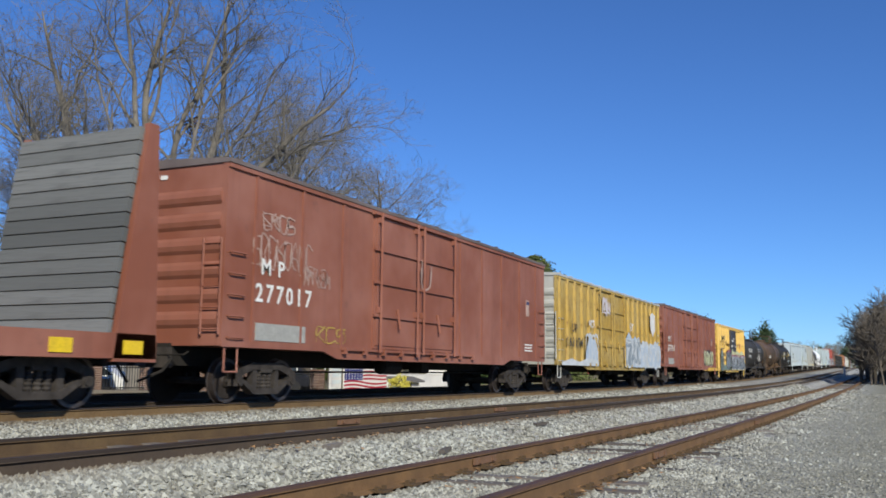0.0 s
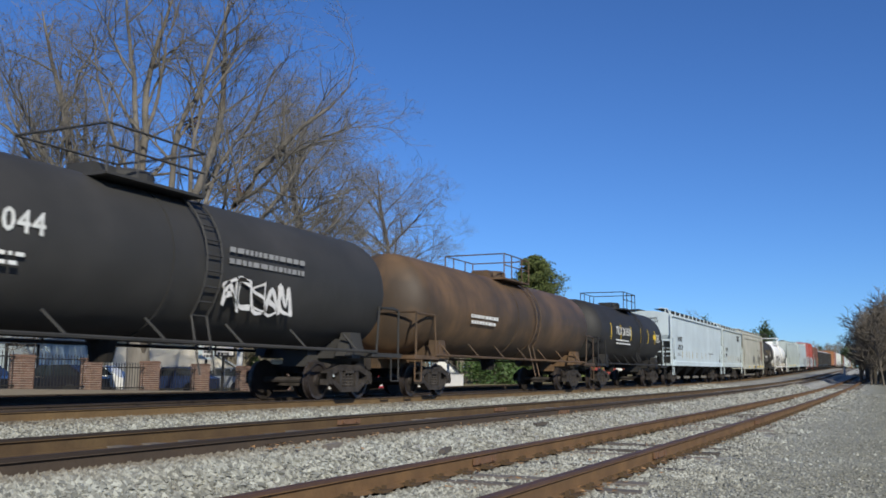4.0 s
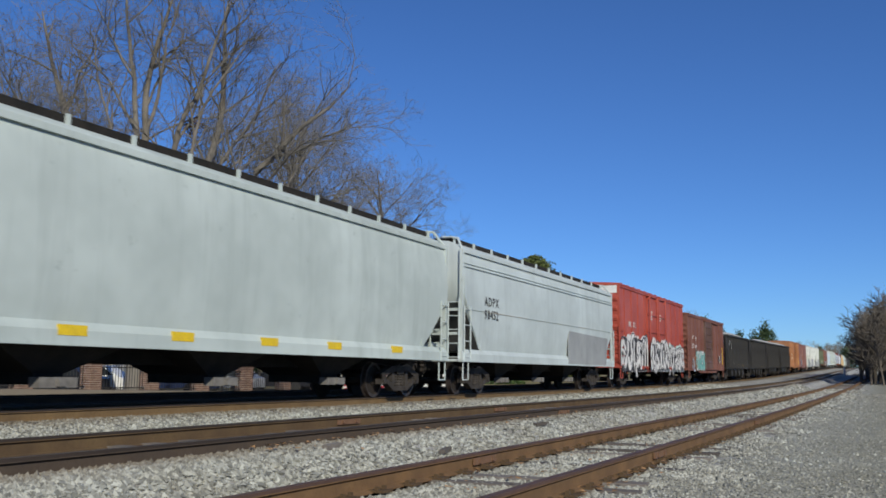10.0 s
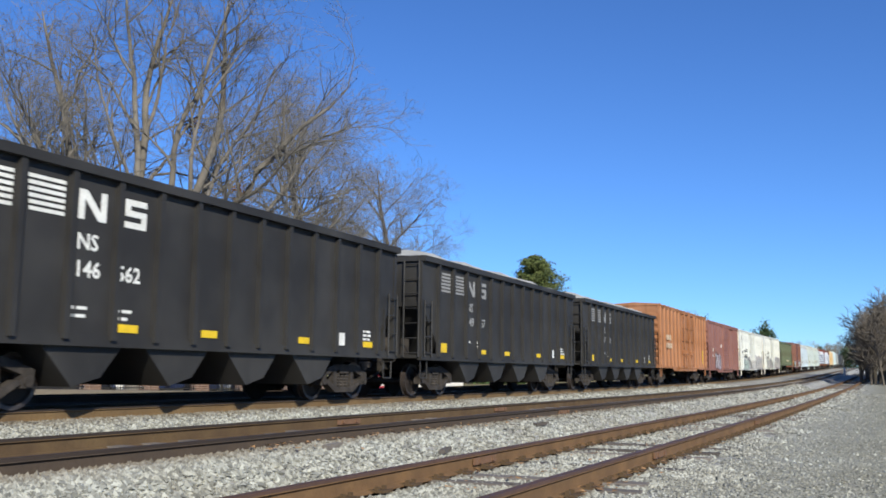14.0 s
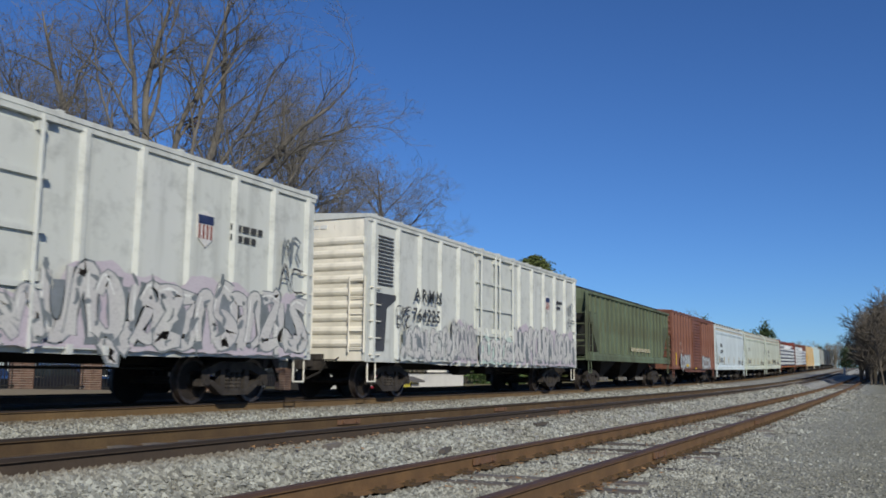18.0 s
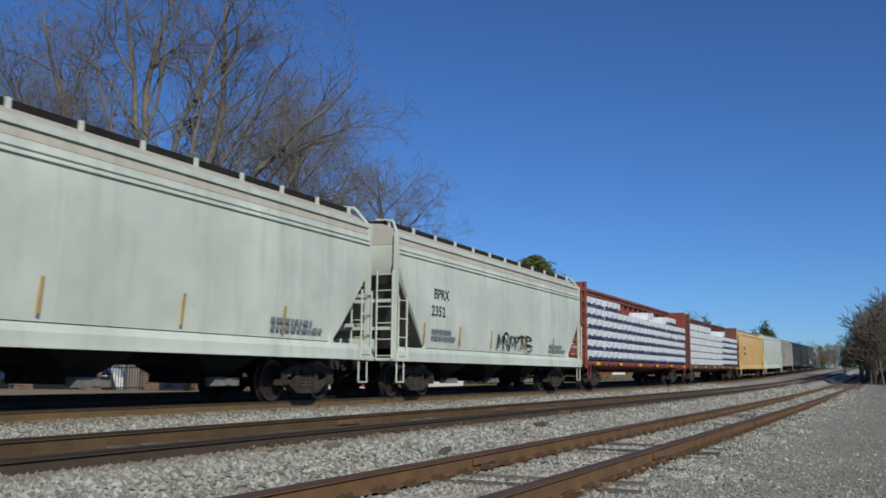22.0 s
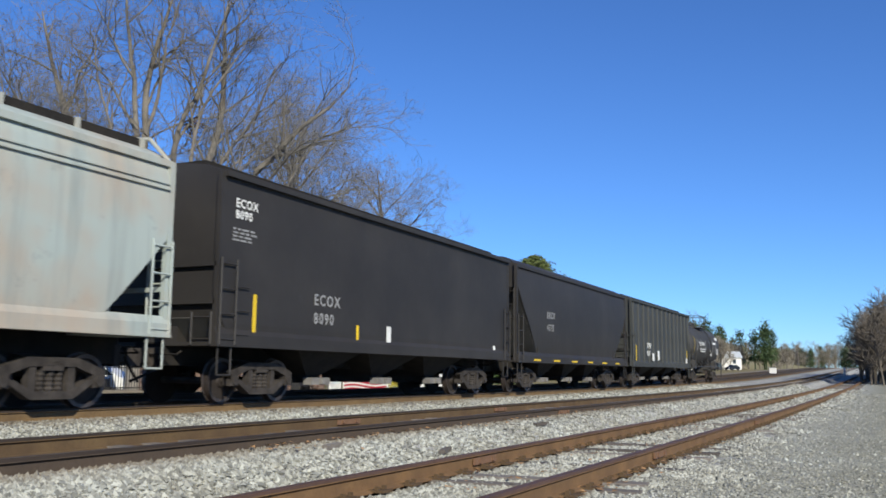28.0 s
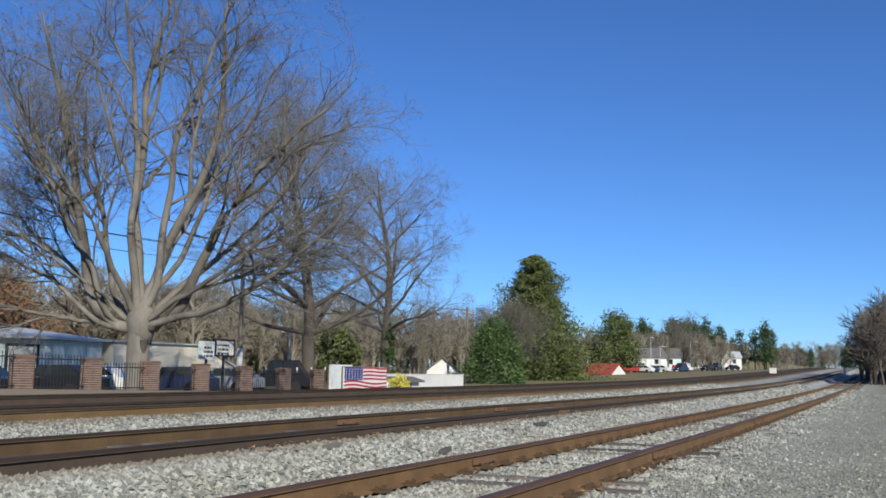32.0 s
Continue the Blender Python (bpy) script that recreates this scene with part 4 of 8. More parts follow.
# ---------------------------------------------------------------- tank cars
def tank_car(root, L, skin, R=1.42, zc=2.55, platform=True, rail_beam=False, steel=None, head=0.75, top_gear=True, band=None, dash=None, inset=0.75, deck=None):
    steel = steel or skin
    deck = deck or steel
    rows = []
    for i in range(9):
        t = math.pi / 2 * i / 8
        rows.append((-L + inset + head * (1 - math.sin(t)), max(0.02, R * math.cos(t)) if i < 8 else 0.02))
    rows = rows[::-1]
    body = rows + [(-x, r) for x, r in rows[::-1]]
    part("tank", Build().turned(body, 48, "x", (0, 0, zc)), skin, root, smooth=True)
    for x in (-0.9, 0.9) if band is None else band:
        ring = Build().turned([(x - 0.06, R - 0.02), (x - 0.06, R + 0.018), (x + 0.06, R + 0.018), (x + 0.06, R - 0.02)], 48, "x", (0, 0, zc))
        part("tank_band", ring, skin, root)
    for k in (-1, 1):
        s = Build()
        x = k * (L - 2.0)
        for y in (-1, 1):
            s.prism([(x - 0.45, 1.0), (x + 0.45, 1.0), (x + 0.2, 1.55), (x - 0.2, 1.55)], *sorted((y * 1.0, y * 1.28)), "y")
        s.box(x - 0.2, x + 0.2, -1.3, 1.3, 0.95, 1.4)
        part("saddle", s, deck, root)
        p = Build().box(*sorted((k * L, k * (L - 1.5))), -1.45, 1.45, 1.0, 1.1)
        p.box(*sorted((k * L, k * (L - 2.6))), -0.35, 0.35, 0.75, 1.15)
        part("end_platform", p, deck, root)
        h = Build().pipe([(k * (L - 0.15), -1.42, 1.1), (k * (L - 0.15), -1.42, 2.15), (k * (L - 0.3), -1.35, 2.25), (k * (L - 0.3), 1.35, 2.25), (k * (L - 0.15), 1.42, 2.15), (k * (L - 0.15), 1.42, 1.1)], 0.028, 6)
        h.pipe([(k * (L - 0.2), -1.42, 2.2), (k * (L - 1.2), -1.45, 2.2), (k * (L - 1.3), -1.45, 1.1)], 0.028, 6)
        stirrup(h, k * (L - 0.1) - (0.4 if k > 0 else 0), -1.42, 1.02, 0.6)
        part("handrail", h, steel, root)
    r = Build()
    for y in (-1.46, 1.46):
        r.rod((-L + 1.3, y, 1.12), (L - 1.3, y, 1.12), 0.035, 6)
        for i in range(7):
            x = -L + 2.2 + i * (2 * L - 4.4) / 6
            r.rod((x, y, 1.12), (x - 0.28, y * 0.84, 1.5), 0.028, 5)
    if rail_beam:
        r.box(-L + 0.5, L - 0.5, -1.48, -1.42, 1.06, 1.12)
    part("side_rail", r, steel, root)
    if top_gear:
        t = zc + R
        g = Build().turned([(t - 0.1, 0.5), (t + 0.2, 0.5), (t + 0.27, 0.42), (t + 0.3, 0.1)], 16, "z", (0.35, 0, 0))
        g.box(-0.75, -0.2, -0.3, 0.3, t - 0.05, t + 0.22)
        part("manway_dome", g, steel, root)
        if platform:
            f = Build()
            x0, x1 = -1.2, 1.2
            for y in (-0.85, 0.85):
                f.box(x0, x1, y - 0.28, y + 0.28, t - 0.16, t - 0.11)
            part("top_platform", f, steel, root)
            q = Build()
            for y in (-1.1, 1.1):
                for x in (x0, -0.5, 0.5, x1):
                    q.rod((x, y, t - 0.13), (x, y, t + 0.7), 0.022, 5)
                for z in (t + 0.32, t + 0.7):
                    q.pipe([(x0, y, z), (x1, y, z)], 0.022, 5)
            for x in (x0, x1):
                q.pipe([(x, -1.1, t + 0.7), (x, 1.1, t + 0.7)], 0.022, 5)
            part("top_railing", q, steel, root)
        l = Build()
        for i in range(11):
            a = math.pi + radians(-38 + i * 11)
            y, z = (R + 0.1) * math.cos(a), zc - (R + 0.1) * math.sin(a)
            l.rod((0.9, y, z), (1.32, y, z), 0.018, 5)
        pts = [(zz, (R + 0.1) * math.cos(math.pi + radians(-38 + i * 11)), zc - (R + 0.1) * math.sin(math.pi + radians(-38 + i * 11))) for i in range(11) for zz in (0,)]
        for x in (0.9, 1.32):
            l.pipe([(x, y, z) for _, y, z in pts], 0.022, 5)
            l.rod((x, -1.46, 0.55), (x, pts[0][1], pts[0][2]), 0.022, 5)
        part("ladder", l, steel, root)
    part("bottom_valve", Build().turned([(0.75, 0.2), (1.25, 0.3)], 10, "z"), BLACK, root)
    if dash:
        d = Build()
        for f in (0.10, 0.25, 0.42, 0.6, 0.74, 0.88):
            x = -L + 1.3 + (2 * L - 2.6) * f
            for j in range(6):
                a0 = radians(4 + j * 5)
                y0, z0 = -(R + 0.006) * math.cos(a0 - radians(18)), zc + (R + 0.006) * math.sin(a0 - radians(18))
                y1, z1 = -(R + 0.006) * math.cos(a0 - radians(13)), zc + (R + 0.006) * math.sin(a0 - radians(13))
                d.add([(x, y0, z0), (x + 0.08, y0, z0), (x + 0.08, y1, z1), (x, y1, z1), (x, y0 + 0.01, z0), (x + 0.08, y0 + 0.01, z0), (x + 0.08, y1 + 0.01, z1), (x, y1 + 0.01, z1)],
                      [(0, 1, 2, 3), (7, 6, 5, 4), (0, 4, 5, 1), (2, 6, 7, 3), (1, 5, 6, 2), (0, 3, 7, 4)])
        part("reflective_tape", d, dash, root)
    trucks(root, (-L + 1.95, L - 1.95))
    for s in (-1, 1):
        c = Build().box(*sorted((s * L, s * (L + 0.6))), -0.11, 0.11, 0.76, 0.96).box(*sorted((s * (L + 0.4), s * (L + 0.66))), -0.18, 0.16, 0.70, 1.02)
        part("coupler", c, TRUCK, root)


def tank_patch(root, x0, x1, a0, a1, R, zc, mat, name="placard", label=""):
    """A sheet stuck on a tank's flank between two heights, given in degrees round the barrel."""
    b, n = Build(), 6
    for i in range(n + 1):
        a = radians(a0 + (a1 - a0) * i / n)
        b.v += [(x, -(R + 0.008) * math.cos(a), zc + (R + 0.008) * math.sin(a)) for x in (x0, x1)]
    b.f += [(2 * i, 2 * i + 1, 2 * i + 3, 2 * i + 2) for i in range(n)]
    return part(name, b, mat, root, label)


# ---------------------------------------------------------------- flat cars
def centerbeam(root, L, top, skin, bundles):
    """Centre-beam flat car with end bulkheads, loaded with wrapped bundles."""
    z0 = 1.2
    d = Build().prism([(-1.5, z0), (1.5, z0), (1.5, z0 - 0.12), (0.4, z0 - 0.35), (-0.4, z0 - 0.35), (-1.5, z0 - 0.12)], -L, L)
    beam = Build().box(-0.07, 0.07, -1.54, 1.54, z0 - 0.2, z0 - 0.02).mesh("deck_beam", skin)
    for i in range(26):
        x = -L + 0.4 + i * (2 * L - 0.8) / 25
        part("deck_beam", beam, skin, root).location = (x, 0, 0)
    part("deck", d, skin, root)
    y = Build()
    for i in range(6):
        x = -L + 1.2 + i * (2 * L - 2.4) / 5
        y.box(x, x + 0.5, -1.56, -1.545, z0 - 0.16, z0 - 0.04)
    part("reflective_tape", y, YELLOW, root)
    for k in (-1, 1):
        e = Build().box(*sorted((k * L, k * (L - 0.1))), -1.45, 1.45, z0, top)
        for i in range(7):
            z = z0 + 0.25 + i * (top - z0 - 0.35) / 6.5
            part("bulkhead_rib", Build().box(*sorted((k * (L + 0.0), k * (L + 0.09))), -1.45, 1.45, z - 0.08, z + 0.08), skin, root)
        for s in (-1, 1):
            e.prism([(k * (L + 0.06), z0 - 0.3), (k * (L - 0.1), z0 - 0.3), (k * (L - 0.08), top), (k * (L + 0.06), top)], *sorted((s * 1.40, s * 1.48)), "y")
        part("bulkhead", e, skin, root)
        part("ladder", stirrup(ladder(Build(), k * (L + 0.14), -1.3, z0, top - 0.5, 0.42, "y"), k * (L - 0.2) - (0.4 if k > 0 else 0), -1.45, z0 - 0.2, 0.5), skin, root)
    b = Build().box(-L + 0.1, L - 0.1, -0.38, 0.38, top - 0.22, top + 0.0)
    b.box(-L + 0.1, L - 0.1, -0.5, 0.5, top - 0.06, top + 0.04)
    part("top_chord", b, skin, root)
    pm = Build().box(-0.11, 0.11, -0.30, 0.30, z0, top - 0.2).mesh("centre_post", skin)
    br = Build().prism([(-0.36, top - 0.2), (0.36, top - 0.2), (0.12, top - 0.75), (-0.12, top - 0.75)], -0.12, 0.12, "y").mesh("gusset", skin)
    n = 19
    for i in range(n):
        x = -L + 0.9 + i * (2 * L - 1.8) / (n - 1)
        part("centre_post", pm, skin, root).location = (x, 0, 0)
        part("gusset", br, skin, root).location = (x, 0, 0)
    bundles(root, L, z0)
    underframe(root, L, 0.85, 2.3)


def bulkhead_flat(root, L, skin):
    z0, top = 1.15, 4.75
    d = Build().prism([(-1.5, z0 + 0.05), (1.5, z0 + 0.05), (1.5, z0 - 0.35), (-1.5, z0 - 0.35)], -L, L)
    d.prism([(-L + 4, z0 - 0.35), (L - 4, z0 - 0.35), (L - 5, z0 - 0.65), (-L + 5, z0 - 0.65)], -1.46, 1.46, "y")
    part("deck", d, skin, root)
    pl = Build().box(-0.05, 0.05, -1.42, 1.42, -0.115, 0.115).mesh("plank", PLANK)
    for k in (-1, 1):
        e = Build()
        for s in (-1, 1):
            e.prism([(k * (L + 0.0), z0 - 0.4), (k * (L - 0.95), z0 - 0.4), (k * (L - 0.42), top), (k * (L - 0.2), top)], *sorted((s * 1.38, s * 1.5)), "y")
        e.box(*sorted((k * (L - 0.15), k * (L - 0.3))), -1.4, 1.4, z0, top - 0.3)
        part("bulkhead_frame", e, skin, root)
        for i in range(14):
            z = z0 + 0.15 + i * 0.25
            part("plank", pl, PLANK, root).matrix_basis = pose(k * (L - 1.0 + (z - z0) * 0.147) - 0.006 * (i % 3), 0.01 * (i % 2), z, 0, 8.4 * k, 0)
    y = Build()
    for x in (-L + 0.35, L - 0.75, L - 2.2, -L + 2.2):
        y.box(x, x + 0.42, -1.52, -1.495, z0 - 0.28, z0 - 0.06)
    part("reflective_tape", y, YELLOW, root)
    underframe(root, L, 0.8)

# ---------------------------------------------------------------- tracks
def curved(x):
    return YC - 0.010 * x


TRACKS = [build_track("track_main", "main railway track with worn steel rails on stone ballast", lambda x: D, 0.0, 700, RAILHEAD, (DARKRAIL, TANRAIL)),
          build_track("track_second", "second railway track with brown rusty rails on ballast", lambda x: YB, 0.0, 700, RAILHEAD, (RAIL, DARKRAIL)),
          build_track("track_far", "third railway track beyond the main line", lambda x: 17.2 + 1.4 * math.exp(-max(x, 0) / 24), 0.0, 500, RAILHEAD, (DARKRAIL, DARKRAIL)),
          build_track("track_siding", "old siding track with rusty rails and weathered ties", curved, -0.23, 150, RUSTHEAD, (RUSTWEB, RUSTWEB))]

# ---------------------------------------------------------------- the train
def each_box(root, name, mat, rows):
    for r in rows:
        part(name, Build().box(*r), mat, root)


BROWN = paint((0.215, 0.073, 0.042), 0.22, 0.35, 0.6)
ROOFGREY = paint((0.11, 0.085, 0.075), 0.3, 0.4, 0.6)
BROWN2 = paint((0.158, 0.06, 0.036), 0.2, 0.3, 0.6)
NWBROWN = paint((0.16, 0.057, 0.035), 0.3, 0.3, 0.65)
NWDOOR = paint((0.095, 0.046, 0.03), 0.3, 0.4, 0.65)
ORANGE = paint((0.28, 0.115, 0.042), 0.5, 0.45, 0.7, (0.10, 0.045, 0.02), None, 0.6)
RED = paint((0.35, 0.06, 0.036), 0.1, 0.3, 0.5)
PINK = paint((0.235, 0.102, 0.079), 0.32, 0.4, 0.65, (0.11, 0.055, 0.03), (0.29, 0.15, 0.12), 0.55)
OLDYELLOW = paint((0.40, 0.255, 0.045), 0.85, 0.35, 0.65, (0.15, 0.085, 0.03), (0.42, 0.33, 0.14), 0.8)
RBYELLOW = paint((0.60, 0.39, 0.09), 0.15, 0.3, 0.5, (0.25, 0.12, 0.04))
SILVER = paint((0.36, 0.36, 0.33), 0.3, 0.3, 0.5)
DOORBLACK = paint((0.045, 0.045, 0.05), 0.05, 0.2, 0.5)
TANKBLACK = paint((0.02, 0.019, 0.018), 0.06, 0.35, 0.62, (0.08, 0.06, 0.045), (0.034, 0.032, 0.030), 0.3)
TANKGREY = paint((0.034, 0.033, 0.031), 0.06, 0.35, 0.66, (0.08, 0.06, 0.045), (0.056, 0.053, 0.050), 0.3)
TANKBROWN = paint((0.060, 0.042, 0.028), 0.15, 0.6, 0.6, (0.12, 0.07, 0.03), (0.14, 0.085, 0.045), 0.5)
TANKWHITE = paint((0.82, 0.82, 0.79), 0.12, 0.2, 0.4, (0.35, 0.30, 0.2), None, 0.2, 0.3)
HOPWHITE = paint((0.48, 0.55, 0.57), 0.08, 0.25, 0.5, (0.30, 0.25, 0.2), None, 0.2, 0.35)
HOPWHITE2 = paint((0.43, 0.478, 0.465), 0.1, 0.3, 0.5, (0.3, 0.25, 0.2), None, 0.3, 0.4)
HOPTAN = paint((0.36, 0.36, 0.30), 0.2, 0.5, 0.7, (0.2, 0.14, 0.08), (0.48, 0.465, 0.40), 0.5)
HOPGREY = paint((0.395, 0.445, 0.42), 0.1, 0.3, 0.6, (0.3, 0.25, 0.2), None, 0.3, 0.4)
HOPGREEN = paint((0.088, 0.098, 0.056), 0.4, 0.5, 0.75, (0.075, 0.06, 0.03), (0.15, 0.20, 0.125), 0.9)
HOPCREAM = paint((0.50, 0.545, 0.475), 0.15, 0.35, 0.6, (0.33, 0.26, 0.15), None, 0.4, 0.4)
HOPBLUE = paint((0.54, 0.61, 0.625), 0.1, 0.3, 0.55, (0.35, 0.3, 0.2), None, 0.35, 0.4)
HOPYELLOW = paint((0.66, 0.40, 0.12), 0.1, 0.6, 0.55, (0.4, 0.22, 0.08), (0.66, 0.50, 0.27), 0.45)
HOPPALE = paint((0.52, 0.60, 0.56), 0.06, 0.25, 0.5, (0.3, 0.25, 0.2), None, 0.2, 0.3)
HOPUP = paint((0.33, 0.375, 0.35), 0.3, 0.7, 0.7, (0.24, 0.18, 0.12), (0.36, 0.31, 0.25), 0.6)
COALBLACK = paint((0.021, 0.0198, 0.0187), 0.05, 0.4, 0.6, (0.05, 0.045, 0.04), (0.044, 0.042, 0.039), 0.35)
HOPBLACK = paint((0.023, 0.0205, 0.0187), 0.04, 0.35, 0.6, (0.05, 0.045, 0.04), (0.038, 0.034, 0.030), 0.3)
HOPDARK = paint((0.038, 0.040, 0.037), 0.04, 0.4, 0.6, (0.06, 0.05, 0.04), (0.054, 0.056, 0.052), 0.3)
REEFER = paint((0.56, 0.575, 0.53), 0.3, 0.35, 0.6, (0.34, 0.24, 0.13), (0.58, 0.59, 0.56), 0.6, 0.85)
REEFEND = paint((0.68, 0.64, 0.54), 0.4, 0.4, 0.6, (0.40, 0.27, 0.10))
DUST = paint((0.44, 0.415, 0.34), 0.2, 0.4, 0.8, (0.25, 0.19, 0.11), (0.50, 0.48, 0.41), 0.5)
BEAM = paint((0.21, 0.05, 0.032), 0.15, 0.3, 0.55)
BEAM2 = paint((0.15, 0.056, 0.038), 0.2, 0.3, 0.6)
WRAP = surface("white_lumber_wrap", (0.82, 0.845, 0.86), (0.68, 0.715, 0.74), 3.0, 0.4, 0, (1.6, 1, 1), 0.8, 0.12, 3.5)
FADEDWHITE = surface("faded_white", (0.33, 0.33, 0.32), (0.22, 0.22, 0.22), 5, 0.6, 0, (1, 1, 1), 0)
CAMO = surface("camouflage_spray", (0.24, 0.28, 0.26), (0.09, 0.16, 0.12), 0.9, 0.6, 0, (1, 1, 1), 0)
SCRATCH = surface("scratched_chalk", (0.48, 0.36, 0.31), (0.30, 0.19, 0.15), 4, 0.8, 0, (1, 1, 1), 0)
NAVY = surface("navy_wrap_band", (0.02, 0.03, 0.08), (0.04, 0.055, 0.13), 5, 0.5)
SILVERPAINT = surface("silver_spray", (0.60, 0.62, 0.62), (0.42, 0.45, 0.47), 2.5, 0.45, 0, (1, 1, 1), 0)
WHITEPAINT = surface("white_spray", (0.72, 0.70, 0.66), (0.55, 0.54, 0.52), 2.5, 0.6, 0, (1, 1, 1), 0)
INKSPRAY = surface("black_spray", (0.025, 0.025, 0.03), (0.06, 0.055, 0.06), 4, 0.6, 0, (1, 1, 1), 0)
TEAL = surface("teal_spray", (0.16, 0.42, 0.38), (0.25, 0.52, 0.47), 2.5, 0.6, 0, (1, 1, 1), 0)
TEALDARK = surface("dark_teal_spray", (0.07, 0.17, 0.17), (0.10, 0.24, 0.22), 2.5, 0.6, 0, (1, 1, 1), 0)
MAGENTA = surface("magenta_spray", (0.42, 0.07, 0.16), (0.30, 0.06, 0.12), 2.5, 0.6, 0, (1, 1, 1), 0)
STEEL = surface("blue_grey_spray", (0.19, 0.23, 0.26), (0.25, 0.29, 0.32), 1.2, 0.6, 0, (1, 1, 1), 0)
LILAC = surface("lilac_spray", (0.49, 0.42, 0.47), (0.54, 0.49, 0.52), 2, 0.6, 0, (1, 1, 1), 0)
PALETEAL = surface("pale_teal_spray", (0.42, 0.58, 0.52), (0.55, 0.62, 0.56), 2.0, 0.6, 0, (1, 1, 1), 0)
REEFERSPRAY = surface("grubby_white_spray", (0.50, 0.48, 0.47), (0.58, 0.57, 0.53), 2.0, 0.6, 0, (1, 1, 1), 0)
GREYSPRAY = surface("grey_spray", (0.22, 0.24, 0.26), (0.14, 0.16, 0.16), 2, 0.6, 0, (1, 1, 1), 0)
PALEGREEN = surface("pale_green_spray", (0.50, 0.55, 0.24), (0.55, 0.53, 0.38), 2, 0.6, 0, (1, 1, 1), 0)
BLUESPRAY = surface("blue_spray", (0.33, 0.42, 0.52), (0.50, 0.55, 0.60), 2, 0.6, 0, (1, 1, 1), 0)


def lumber(rows_at, striped, loose=()):
    def load(root, L, z0):
        h, gap = 0.392, 0.06
        n = len(rows_at)
        w = (2 * L - 0.36) / n
        bm = Build().box(-w / 2 + 0.05, w / 2 - 0.05, -1.06, 0, 0, h).mesh("lumber_pack", WRAP)
        nb = Build()
        k = 6
        for j in range(k):
            x = -w / 2 + 0.06 + j * (w - 0.12) / k
            nb.box(x + 0.01, x + (w - 0.12) / k - (0.1, 0.02, 0.2, 0.03, 0.12, 0.06)[j], -1.075, -1.055, 0.0, (0.14, 0.09, 0.17, 0.11, 0.15, 0.08)[j])
        nb.box(-w / 2 + 0.04, w / 2 - 0.04, -1.068, -1.05, 0.0, 0.10)
        navy = nb.mesh("navy_band", NAVY)
        sticker = Build().box(-0.05, 0.05, -1.0, -0.02, -gap, 0.0).mesh("spacer", PLANK)
        strap_me = Build().box(-0.012, 0.012, -1.064, -1.058, 0, h).mesh("strap", INKSPRAY)
        rnd = random.Random(n)
        for i, count in enumerate(rows_at):
            x = -L + 0.18 + w * (i + 0.5)
            for r in range(count):
                for s in (-1, 1):
                    m = pose(x + rnd.uniform(-0.02, 0.02), s * 0.42, z0 + gap + r * (h + gap), 0, 0, 0 if s < 0 else 180)
                    p = part("lumber_pack", bm, WRAP, root)
                    p.matrix_basis = m
                    p.location.y += s * rnd.uniform(-0.03, 0.03)
                    for sx in (-w * 0.3, w * 0.3):
                        part("spacer", sticker, PLANK, p).location = (sx, 0, 0)
                    if s < 0:
                        for sx in (-w * 0.33, 0.02, w * 0.33):
                            part("strap", strap_me, INKSPRAY, p).location = (sx, 0, 0)
                        if striped[i]:
                            part("navy_band", navy, NAVY, p)
        for x in loose:
            top = z0 + gap + 5 * (h + gap) + 0.06
            part("lumber_pack", Build().box(-1.0, 1.0, -1.0, 0, 0, 0.36).mesh("lumber_pack", WRAP), WRAP, root, "loose wrapped pack lying askew on top").matrix_basis = pose(x, -0.42, top, 2, -3, 4)
    return load


CARS = []


def car(left, right, name, label, category="freight car"):
    """A car whose body spans left to right on the train's own scale; 0 lies abreast of the camera at 13 s."""
    root = thing(name, label, category, group="cars of the train")
    CARS.append((root, (left + right) / 2))
    return root, (right - left) / 2


c, L = car(-277.6, -260.7, "bulkhead_flat_car", "brown bulkhead flat car with weathered grey plank ends", "flat car")
bulkhead_flat(c, L, BROWN)

